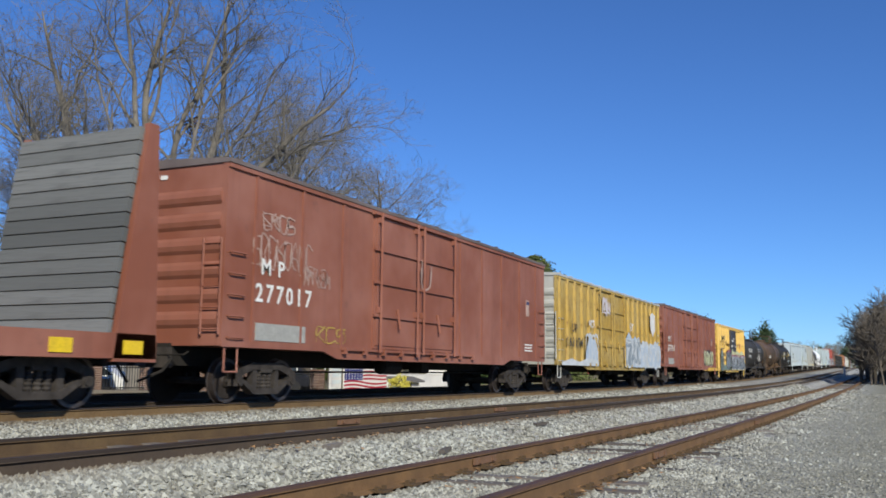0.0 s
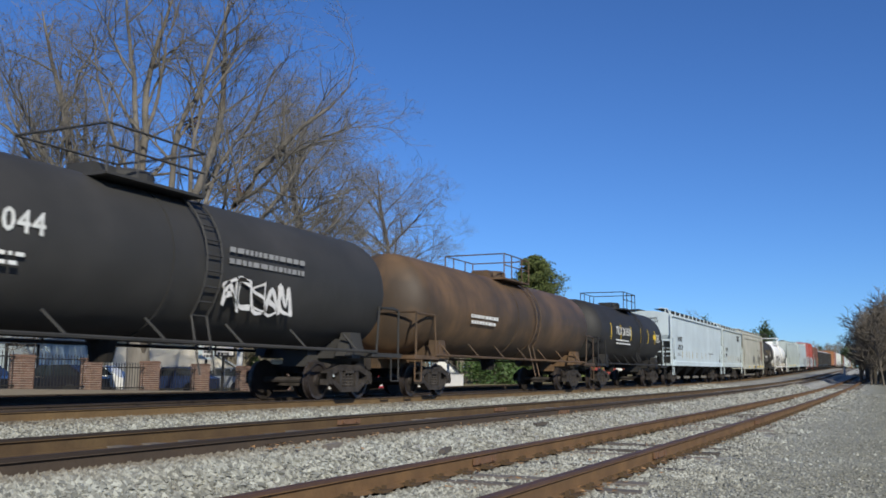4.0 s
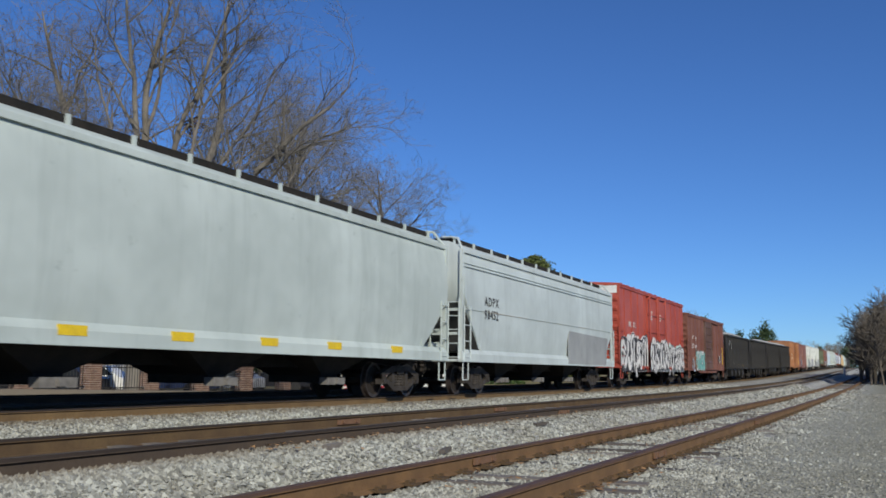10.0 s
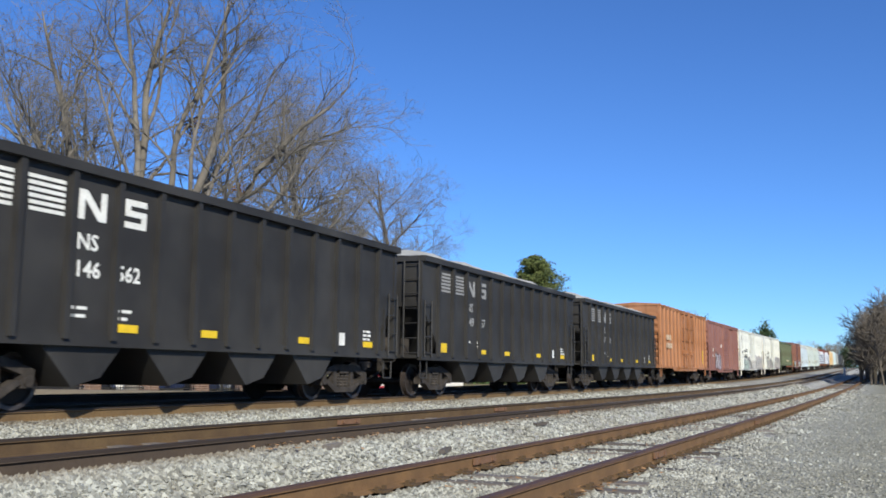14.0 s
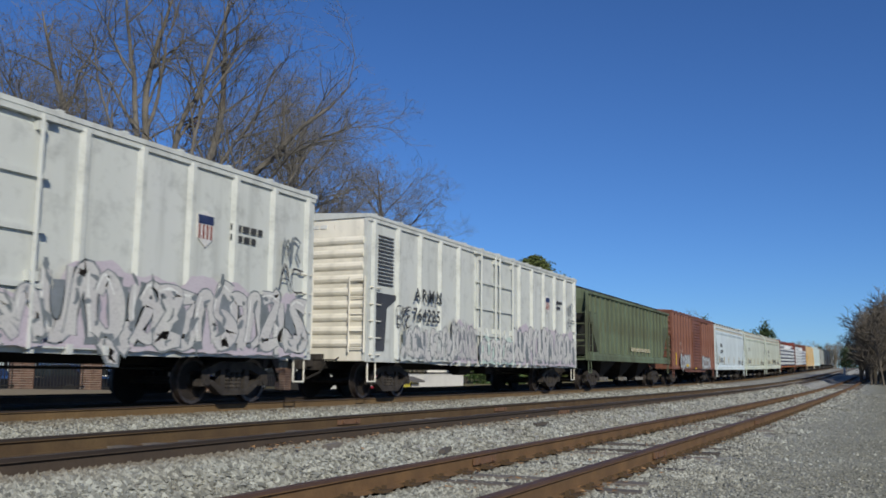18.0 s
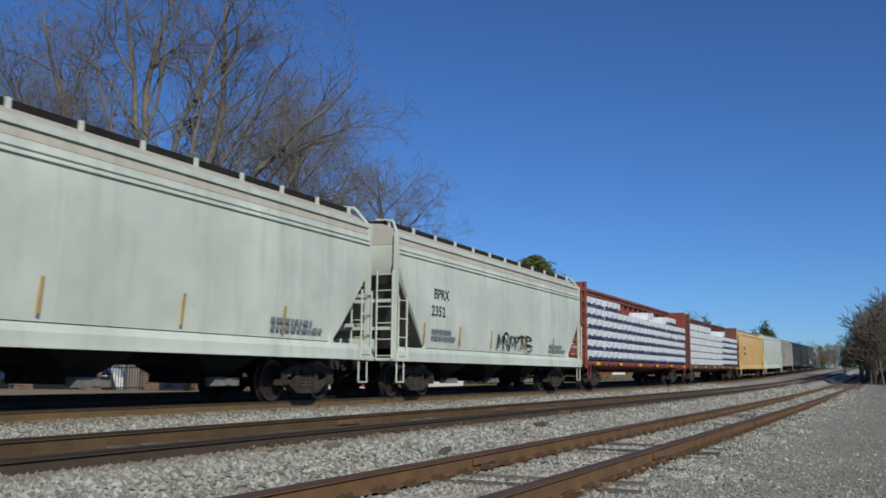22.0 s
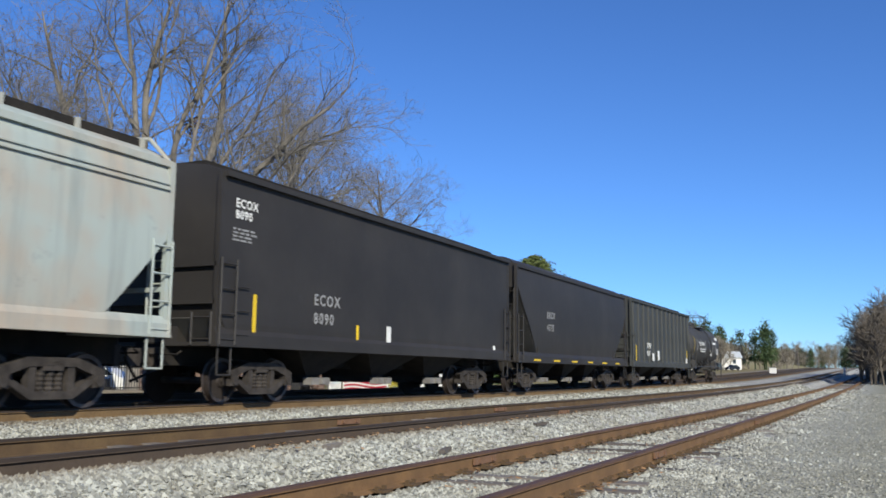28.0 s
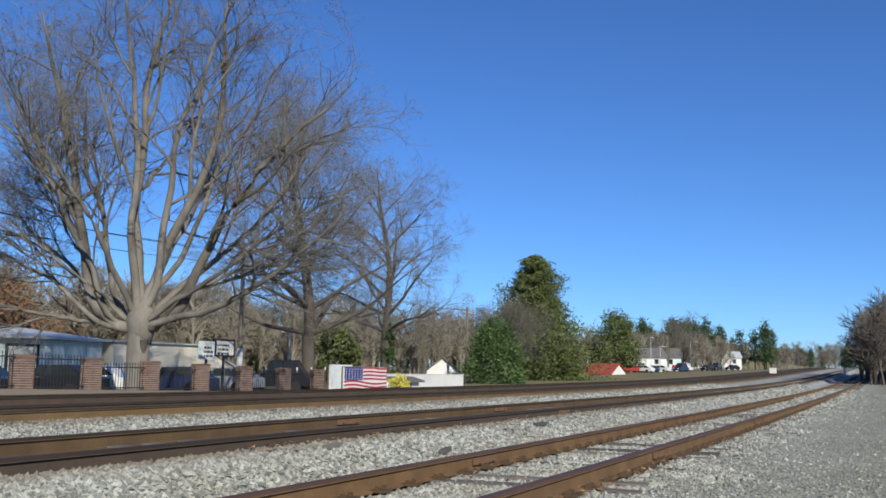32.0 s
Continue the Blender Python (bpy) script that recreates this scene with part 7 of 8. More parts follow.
def sprays(b, rnd, centre, radius, count, size, squash=1.0):
    """Small leaf blades scattered in a clump."""
    for _ in range(count):
        o = Vector((rnd.gauss(0, 1), rnd.gauss(0, 1), rnd.gauss(0, 1) * squash)) * radius * 0.5
        c = centre + o
        a = Vector((rnd.gauss(0, 1), rnd.gauss(0, 1), rnd.gauss(0, 0.7))).normalized()
        e = a.cross(Vector((rnd.gauss(0, 1), rnd.gauss(0, 1), rnd.gauss(0, 1)))).normalized()
        s = size * rnd.uniform(0.6, 1.4)
        n = len(b.v)
        b.v += [tuple(c - a * s), tuple(c + e * s * 0.35), tuple(c + a * s), tuple(c - e * s * 0.35)]
        b.f.append((n, n + 1, n + 2, n + 3))


def conifer(label, at, height, radius, seed, mat, tiers=26, blade=0.22, per=26, low=0.04, power=0.85):
    rnd = random.Random(seed)
    root = thing("evergreen_tree", label, "tree", at, "evergreen trees")
    t = Build()
    limb(t, (0, 0, -0.5), (0, 0, 1), height * 0.97 + 0.5, radius * 0.07, 0.03, 9, 8, rnd, 0.01, 0)
    leaf = Build()
    for i in range(tiers):
        f = low + (0.99 - low) * i / (tiers - 1)
        r = radius * (1 - f) ** power * rnd.uniform(0.8, 1.1) + 0.15
        m = max(3, int(13 * (1 - f) + 4))
        for k in range(m):
            az = 2 * math.pi * (k + rnd.random()) / m
            rr = r * rnd.uniform(0.62, 1.24)
            p0 = Vector((0, 0, f * height))
            d = Vector((math.cos(az), math.sin(az), -0.12 + 0.45 * f))
            limb(t, p0, d, rr * 0.95, 0.03 + 0.02 * (1 - f), 0.01, 3, 2, rnd, 0.03, 0)
            for q in range(3):
                g = 0.35 + 0.32 * q
                sprays(leaf, rnd, p0 + d * rr * g + Vector((0, 0, -0.05 * rr)), 0.22 * rr + 0.28, int(per * (0.6 + 0.5 * g)), blade, 0.6)
    part("trunk", raw_mesh("trunk", t, BARK), BARK, root)
    part("crown", raw_mesh("crown", leaf, mat), mat, root, "dense dark needles")
    return root


def clump_tree(label, at, height, radius, seed, mat, count=90, blade=0.16, per=70, name="evergreen_bush", bottom=0.02):
    """A broad evergreen of leaf clumps with an uneven outline."""
    rnd = random.Random(seed)
    root = thing(name, label, "bush" if height < 8 else "tree", at, "evergreen trees")
    t, leaf = Build(), Build()
    limb(t, (0, 0, -0.5), (0, 0, 1), height * 0.85 + 0.5, radius * 0.08, 0.04, 8, 6, rnd, 0.03, 0)
    for _ in range(count):
        f = rnd.uniform(bottom, 0.97)
        env = radius * (math.sin(math.pi * min(1, 0.28 + 0.72 * f)) ** 0.6)
        az, rr = rnd.uniform(0, 2 * math.pi), env * math.sqrt(rnd.uniform(0.25, 1.1))
        c = Vector((rr * math.cos(az), rr * math.sin(az), f * height))
        limb(t, (0, 0, f * height * 0.85), c - Vector((0, 0, f * height * 0.85)), max(0.1, rr * 0.9), 0.03, 0.01, 3, 2, rnd, 0.05, 0)
        sprays(leaf, rnd, c, radius * 0.33, per, blade)
    part("trunk", raw_mesh("trunk", t, BARK), BARK, root)
    part("crown", raw_mesh("crown", leaf, mat), mat, root, "thick green leaves")
    return root


BIG = [(6, 2.0, 4.4, 44, 5, 6, 0.14, 0.04), (5, 1.0, 2.3, 46, 4, 4, 0.17, 0.03), (4, 0.6, 1.3, 48, 3, 3, 0.17, 0.02), (4, 0.3, 0.8, 48, 2, 2, 0.18, 0.01)]
MAIN = [(0.0, -80, -13, -10, 15.5, 0.23), (0.1, -2, 0, 2, 16.0, 0.22), (-0.1, -9, -2, -6, 15.0, 0.17), (0.15, 17, 8, 14, 15.5, 0.21), (-0.1, 24, 8, 28, 14.5, 0.16),
        (-0.15, 86, 20, 74, 14.0, 0.22), (-0.25, 74, 80, 46, 11.0, 0.14), (0.1, -62, -85, -100, 7.5, 0.10), (-0.2, -72, -15, -72, 12.0, 0.13), (0.2, -82, -30, -42, 13.0, 0.14),
        (0.9, 6, 10, 0, 12.0, 0.14), (-0.7, -16, -10, -15, 11.0, 0.11), (0.5, 42, 35, 30, 13.0, 0.13), (0.3, -42, -25, -22, 14.0, 0.13), (-0.3, 52, 45, 76, 10.0, 0.10)]
MAIN += [(0.0, -78, -58, -78, 9.5, 0.10), (-0.3, -52, -48, -98, 8.5, 0.09), (0.3, -72, -42, -90, 10.5, 0.10), (0.0, 68, 58, 98, 8.5, 0.09), (0.2, 30, 22, 40, 13.0, 0.12)]
bare_tree("huge leafless tree with a short thick trunk and many upright limbs", (28.2, 27.0, -0.6), 0.43, 3.35, 19, 15.0, BIG, 11, lines=MAIN, fat=1.15)
MID = [(8, 1.6, 3.6, 42, 4, 4, 0.12, 0.02), (6, 0.9, 2.0, 44, 3, 3, 0.14, 0.02), (5, 0.5, 1.2, 46, 3, 2, 0.16, 0.02), (3, 0.3, 0.8, 46, 2, 2, 0.18, 0.01)]
leader_tree("tall leafless tree with a rounded crown", (51.0, 34.0, -0.6), 0.40, 20.5, 3.8, 27, 9.5, MID, 12)
leader_tree("slender leafless tree with ivy on its trunk", (65.0, 36.0, -0.6), 0.34, 18.0, 4.5, 22, 9.0, MID, 17)
bare_tree("grey leafless tree in front of the spruce", (87.0, 33.6, -0.6), 0.2, 2.0, 8, 6.4, MID[:3], 14, (8, 50))
bare_tree("grey leafless tree over the parking lots", (234.0, 44.6, 2.6), 0.4, 3.5, 9, 10.5, MID[:3], 15, (8, 55))

clump_tree("green ivy mass on a tree trunk", (64.9, 35.6, -0.6), 5.4, 0.5, 21, BROADLEAF, 60, 0.11, 40, "ivy", 0.0)
clump_tree("rounded light green evergreen bush", (82.5, 33.6, -0.7), 6.2, 2.7, 22, BROADLEAF, 130, 0.15, 90)
conifer("large dark green spruce with a ragged top", (106.5, 38.0, -0.7), 15.8, 7.6, 23, NEEDLE, 30, 0.2, 80, 0.03, 0.68)
clump_tree("dark green rounded evergreen tree", (190.6, 50.0, 1.6), 12.0, 4.9, 24, NEEDLE, 120, 0.3, 80, "evergreen_tree")
clump_tree("dark evergreen behind the bare trees", (88.0, 55.0, -0.6), 6.4, 2.4, 25, NEEDLE, 80, 0.26, 60, "evergreen_tree")


for x, y, z, rr in ((29.6, 26.1, 11.0, 0.42), (31.25, 24.7, 8.34, 0.5)):
    root = thing("leaf_clump", "clump of dry brown leaves high in the bare tree", "leaf clump", (x, y, z), "leaf clumps")
    b = Build()
    sprays(b, random.Random(int(x)), Vector((0, 0, 0)), rr, 260, 0.08)
    part("dead_leaves", raw_mesh("dead_leaves", b, RUSSET), RUSSET, root)
clump_tree("oak holding its rusty brown winter leaves", (49.5, 62.5, -0.6), 7.0, 5.5, 29, RUSSET, 110, 0.22, 60, "oak_tree")


def small_bare(seed, height):
    rnd = random.Random(seed)
    b = Build()
    pts = limb(b, (0, 0, -0.5), (0, 0, 1), height * 0.8, height * 0.014 + 0.05, 0.03, 4, 5, rnd, 0.05, 0.03)
    sprout(b, pts, 0, rnd, [(14, height * 0.22, height * 0.46, 40, 3, 3, 0.1, 0.05), (7, height * 0.1, height * 0.22, 42, 2, 2, 0.14, 0.03), (5, height * 0.06, height * 0.12, 45, 2, 1, 0.1, 0.0)], 2.4)
    return np.array(b.v, dtype=np.float32), np.array(b.f, dtype=np.int32)


def small_pine(seed, height):
    rnd = random.Random(seed)
    b = Build()
    limb(b, (0, 0, -0.5), (0, 0, 1), height, height * 0.014 + 0.04, 0.04, 4, 4, rnd, 0.02, 0)
    for _ in range(46):
        f = rnd.uniform(0.15, 1.0)
        rr = height * 0.22 * (1.15 - f) * rnd.uniform(0.3, 1.2)
        az = rnd.uniform(0, 6.3)
        sprays(b, rnd, Vector((rr * math.cos(az), rr * math.sin(az), f * height)), height * 0.085, 26, height * 0.028)
    return np.array(b.v, dtype=np.float32), np.array(b.f, dtype=np.int32)


def grove(name, label, kinds, spots, mat, seed):
    """Many far trees as one mesh; spots: x, y, scale."""
    rnd = random.Random(seed)
    vs, fs, n = [], [], 0
    for x, y, s in spots:
        v, f = rnd.choice(kinds)
        a = rnd.uniform(0, 6.28)
        c, d = math.cos(a), math.sin(a)
        q = v * s
        q = np.stack([q[:, 0] * c - q[:, 1] * d + x, q[:, 0] * d + q[:, 1] * c + y, q[:, 2] + ground_z(y) + rise(x)], 1)
        vs.append(q)
        fs.append(f + n)
        n += len(q)
    me = bpy.data.meshes.new(name)
    me.from_pydata(np.concatenate(vs).tolist(), [], np.concatenate(fs).tolist())
    me.materials.append(mat)
    tagged(new(name, me), label, "woods", kind="stuff")


rnd = random.Random(77)
BARES = [small_bare(100 + i, 10.0) for i in range(5)]
PINES = [small_pine(200 + i, 10.0) for i in range(4)]
spots = []
for i in range(400):                                   # behind the yard buildings and the flag, from far left to the spruce
    x = rnd.uniform(44, 190)
    spots.append((x, 70 + rnd.uniform(0, 34) - 0.08 * x, rnd.choice((0.45, 0.7, 0.95, 1.15)) * rnd.uniform(0.85, 1.15)))
for i in range(75):                                     # taller behind the workshop
    x = rnd.uniform(48, 100)
    spots.append((x, rnd.uniform(72, 96), rnd.uniform(0.95, 1.3)))
for i in range(210):                                    # behind the parking lots
    x = rnd.uniform(235, 420)
    spots.append((x, 48 + rnd.uniform(0, 36), rnd.uniform(0.7, 1.25)))
for i in range(90):                                    # beyond the road crossing
    x = rnd.uniform(450, 560)
    spots.append((x, rnd.uniform(-14, 52), rnd.uniform(0.9, 1.6)))
for i in range(120):
    x = rnd.uniform(215, 330)
    spots.append((x, 38 + rnd.uniform(0, 20) - 0.03 * (x - 215), rnd.uniform(0.6, 1.0)))
for i in range(26):
    x = rnd.uniform(330, 420)
    spots.append((x, rnd.uniform(26, 40), rnd.uniform(0.6, 0.9)))
grove("winter_woods", "brown-grey leafless winter woods behind the town", BARES, spots, FARTWIG, 5)
spots = []
for i in range(46):
    x = rnd.uniform(85, 175)
    spots.append((x, 74 + rnd.uniform(0, 25), rnd.uniform(0.5, 0.85)))
for i in range(62):
    x = rnd.uniform(262, 400)
    spots.append((x, 44 + (x - 262) * 0.06 + rnd.uniform(0, 26), rnd.uniform(1.05, 1.55)))
for i in range(24):
    x = rnd.uniform(455, 560)
    spots.append((x, rnd.uniform(-5, 45), rnd.uniform(0.8, 1.3)))
for x, y, s in ((284, 29.5, 1.4), (290, 30.6, 1.3), (288, 28.4, 1.2), (296, 34, 1.2), (310, 40, 1.25)):
    spots.append((x, y, s))
grove("pine_woods", "dark green pines among the winter woods", PINES, spots, PINE, 6)
DENSE = [small_bare(300 + i, 8.0) for i in range(4)]
spots = [(rnd.uniform(92, 160), 0, 0) for i in range(150)]
spots = [(x, 0.017 * x - rnd.uniform(0, 1) ** 0.7 * 11, rnd.uniform(0.6, 1.05)) for x, _, _ in spots]
for i in range(110):
    x = rnd.uniform(106, 150)
    spots.append((x, -1.4 - rnd.uniform(0, 9) + 0.03 * (x - 106), rnd.uniform(0.8, 1.35)))
THICKET = surface("thicket_wood", (0.135, 0.115, 0.09), (0.09, 0.075, 0.06), 0.05, 0.95, 0, (1, 1, 1), 0, island=0.25)
grove("roadside_thicket", "dense leafless thicket beside the gravel lane", DENSE, spots, THICKET, 7)

# ---------------------------------------------------------------- yard wall, buildings and signs behind the railway
MORTAR = surface("mortar", (0.62, 0.58, 0.51), (0.52, 0.48, 0.42), 4, 0.95)
IRON = surface("black_iron", (0.02, 0.02, 0.022), (0.035, 0.033, 0.03), 4, 0.6)
PALEBLUE = surface("pale_blue_siding", (0.62, 0.71, 0.73), (0.57, 0.66, 0.68), 0.5, 0.5, 0, (1, 1, 1), 0.1)
CREAM = surface("cream_siding", (0.80, 0.74, 0.62), (0.74, 0.68, 0.56), 0.5, 0.6, 0, (1, 1, 1), 0.1)
ROOFMETAL = surface("grey_metal_roof", (0.50, 0.53, 0.54), (0.42, 0.45, 0.46), 0.8, 0.5, 0, (1, 1, 1), 0.1)
GLASS = surface("dark_glass", (0.02, 0.025, 0.03), (0.03, 0.035, 0.04), 1, 0.08, 0, (1, 1, 1), 0, spec=0.6)
WOODPOLE = surface("weathered_pole", (0.20, 0.17, 0.14), (0.14, 0.12, 0.10), 1, 0.9, 0, (1, 1, 0.2), 0.5)
HOUSEWHITE = surface("white_clapboard", (0.74, 0.73, 0.69), (0.66, 0.65, 0.62), 1, 0.7, 0, (1, 1, 1), 0.1)
REDROOF = surface("red_roof", (0.36, 0.075, 0.05), (0.28, 0.06, 0.04), 1.5, 0.7)
SHINGLE = surface("grey_shingles", (0.17, 0.16, 0.15), (0.12, 0.115, 0.11), 1.5, 0.9)

PIERS = [14.56, 17.33, 20.1, 22.87, 25.64, 28.41, 31.18, 33.95, 36.72]
core = Build().box(-0.24, 0.24, -0.24, 0.24, -0.35, 1.0).mesh("core", MORTAR)
PIERBRICK = varied("pier_brick", (0.26, 0.16, 0.115), (0.14, 0.085, 0.062), 0.9, 30.0, 0.4)
brick = {w: Build().box(-w / 2 + 0.007, w / 2 - 0.007, -0.018, 0.018, 0, 0.056).mesh("brick", PIERBRICK) for w in (0.2, 0.1)}
capm = Build().box(-0.275, 0.275, -0.275, 0.275, 0.985, 1.04).box(-0.25, 0.25, -0.25, 0.25, 1.04, 1.075).mesh("cap", PIERBRICK)
for i, x in enumerate(PIERS):
    foot = -0.32 + yard(x)
    p = thing("brick_pier", "square red-brown brick pier of the yard fence", "brick pier", (x, 24.0, foot), "brick piers of the fence")
    part("core", core, MORTAR, p)
    for row in range(13):
        z = 0.008 + row * 0.0755
        for side, turn in ((0, 0), (1, -90), (2, 90)):
            widths = (0.2, 0.2, 0.1) if (row + side) % 2 else (0.1, 0.2, 0.2)
            at = -0.255
            for w in widths:
                u = at + w / 2
                at += w + 0.005
                m = pose(u, -0.243, z) if side == 0 else pose(-0.243, -u, z, 0, 0, -90) if side == 1 else pose(0.243, u, z, 0, 0, 90)
                part("brick", brick[w], PIERBRICK, p).matrix_basis = m
    part("cap", capm, PIERBRICK, p)
    if i:
        f = thing("fence_panel", "black wrought-iron fence panel between brick piers", "fence", (x - 1.385, 24.0, foot + 0.02), "iron fence panels")
        hi = 1.13 if i < 4 else 0.95
        part("rails", Build().box(-1.12, 1.12, -0.02, 0.02, hi - 0.16, hi - 0.12).box(-1.12, 1.12, -0.02, 0.02, 0.08, 0.12), IRON, f)
        pk = Build().rod((0, 0, -0.1), (0, 0, hi - 0.05), 0.012, 4).rod((0, 0, hi - 0.05), (0, 0, hi + 0.04), 0.018, 4, 0.002).mesh("picket", IRON)
        for k in range(17):
            part("picket", pk, IRON, f).location = (-1.04 + k * 2.08 / 16, 0, 0)


def parked_car(at, turn, skin, label, van=False):
    root = thing("parked_car", label, "car", at, "parked cars")
    root.rotation_euler = (0, 0, radians(turn))
    h = 0.55 if van else 0.0
    body = Build().prism([(-2.2, 0.32), (2.15, 0.32), (2.2, 0.62), (2.1, 0.78), (1.0, 0.92), (-1.9, 0.95), (-2.2, 0.85)], -0.86, 0.86, "y")
    part("body", body, skin, root)
    part("cabin", Build().prism([(1.0, 0.92), (0.25, 1.42 + h), (-1.2, 1.44 + h), (-1.9, 0.95)], -0.74, 0.74, "y"), skin, root)
    for shape in ([(0.85, 0.95), (0.22, 1.36 + h), (-0.4, 1.38 + h), (-0.4, 0.96)], [(-0.5, 0.96), (-0.5, 1.38 + h), (-1.12, 1.37 + h), (-1.7, 0.98)]):
        part("side_window", Build().prism(shape, -0.75, 0.75, "y"), GLASS, root)
    part("windscreen", Build().prism([(1.01, 0.94), (0.27, 1.40 + h), (0.30, 1.41 + h), (1.04, 0.95)], -0.66, 0.66, "y"), GLASS, root)
    wm = Build().turned([(-0.1, 0.05), (-0.1, 0.2), (-0.11, 0.31), (0.1, 0.31), (0.1, 0.05)], 16, "y").mesh("wheel", IRON)
    for x in (-1.35, 1.35):
        for y in (-0.8, 0.8):
            part("wheel", wm, IRON, root).location = (x, y, 0.31)
    for y in (-0.65, 0.65):
        part("headlight", Build().box(2.1, 2.19, y - 0.15, y + 0.15, 0.62, 0.75), WHITE, root)
    return root


CARPAINT = {k: surface(k + "_car_paint", v, tuple(c * 0.85 for c in v), 1, 0.25, 0, (1, 1, 1), 0, spec=0.5) for k, v in
            {"white": (0.75, 0.75, 0.73), "black": (0.02, 0.02, 0.025), "navy": (0.03, 0.05, 0.12), "red": (0.35, 0.04, 0.03), "silver": (0.42, 0.43, 0.44)}.items()}
for x, y, col, van in ((24.6, 33.0, "black", False), (29.4, 33.0, "black", False), (37.6, 33.5, "navy", False), (43.0, 34.5, "silver", False), (33.0, 35.0, "white", False), (49.0, 35.0, "black", True)):
    parked_car((x, y, -0.6), 90 + x * 3 % 25, CARPAINT[col], col + " car parked behind the iron fence", van)
rnd = random.Random(9)
for i in range(13):
    d = rnd.uniform(185, 260)
    x, y = d * 0.985, 45.5 - (d - 185) * 0.14 + rnd.uniform(-2.5, 3.5)
    col = rnd.choice(("white", "white", "silver", "black", "red", "navy", "white"))
    parked_car((x, y, ground_z(y) + rise(x)), rnd.uniform(0, 180), CARPAINT[col], col + " car in the distant parking lot", i % 3 == 0)


def metal_hall():
    root = thing("metal_building", "pale blue metal workshop with a roller door", "building", (0, 0, 0))
    x0, x1, y0, y1, e = 22.0, 43.7, 45.0, 62.0, 2.42
    part("wall", Build().box(x0, x1, y0, y1, -0.7, e), PALEBLUE, root)
    seam = Build().box(-0.03, 0.03, y0 - 0.03, y0, -0.6, e - 0.02).mesh("siding_rib", PALEBLUE)
    for i in range(48):
        part("siding_rib", seam, PALEBLUE, root).location = (x0 + 0.2 + i * 0.45, 0, 0)
    part("roof", Build().prism([(y0 - 0.35, e - 0.02), (y0 - 0.35, e + 0.14), ((y0 + y1) / 2, e + 1.1), (y1 + 0.3, e + 0.14), (y1 + 0.3, e - 0.02)], x0 - 0.3, x1 + 0.3), ROOFMETAL, root)
    part("gutter", Build().box(x0 - 0.3, x1 + 0.3, y0 - 0.5, y0 - 0.36, e - 0.02, e + 0.12), surface("pale_trim", (0.42, 0.45, 0.46), (0.36, 0.39, 0.40), 2), root)
    d = part("roller_door", Build().box(36.6, 38.6, y0 - 0.06, y0 + 0.02, -0.6, 1.95), surface("grey_green_door", (0.55, 0.60, 0.58), (0.48, 0.53, 0.51), 2, 0.6), root)
    part("door_frame", Build().box(36.45, 36.6, y0 - 0.1, y0, -0.6, 2.1).box(38.6, 38.75, y0 - 0.1, y0, -0.6, 2.1).box(36.45, 38.75, y0 - 0.1, y0, 1.95, 2.1), IRON, d)
    part("vent_pipe", Build().rod((37.9, 50, e), (37.9, 50, e + 1.6), 0.12, 8), ROOFMETAL, root)
    part("downpipe", Build().box(43.3, 43.42, y0 - 0.1, y0 - 0.03, -0.6, e), HOUSEWHITE, root)


def cream_shed():
    root = thing("cream_shed", "low cream-coloured shed with a sloping end", "building", (0, 0, 0))
    part("wall", Build().prism([(44.2, -0.7), (44.2, 2.45), (52.4, 2.45), (56.4, 0.95), (56.4, -0.7)], 44.5, 58.0, "y"), CREAM, root)
    part("roof", Build().prism([(44.0, 2.45), (44.0, 2.55), (52.45, 2.55), (56.6, 1.02), (56.55, 0.92), (52.4, 2.45)], 44.3, 58.2, "y"), ROOFMETAL, root)
    part("door", Build().box(45.2, 46.2, 44.45, 44.52, -0.7, 1.3), HOUSEWHITE, root)


metal_hall()
cream_shed()


def house(name, label, at, turn, w, d, e, ridge, wall, roofmat, windows=2):
    root = thing(name, label, "house", at)
    root.rotation_euler = (0, 0, radians(turn))
    part("wall", Build().prism([(-d / 2, -1), (d / 2, -1), (d / 2, e), (0, ridge - 0.1), (-d / 2, e)], -w / 2, w / 2), wall, root)
    r = Build()
    for s in (-1, 1):
        r.prism([(s * (d / 2 + 0.35), e - 0.2), (0, ridge), (0, ridge + 0.12), (s * (d / 2 + 0.35), e - 0.06)], -w / 2 - 0.3, w / 2 + 0.3)
    part("roof", r, roofmat, root)
    for i in range(windows):
        x = -w / 2 + w * (i + 0.5) / windows
        win = part("window", Build().box(x - 0.55, x + 0.55, -d / 2 - 0.06, -d / 2 + 0.02, e * 0.35, e * 0.85), HOUSEWHITE, root)
        part("pane", Build().box(x - 0.45, x + 0.45, -d / 2 - 0.07, -d / 2 - 0.055, e * 0.39, e * 0.81), GLASS, win)


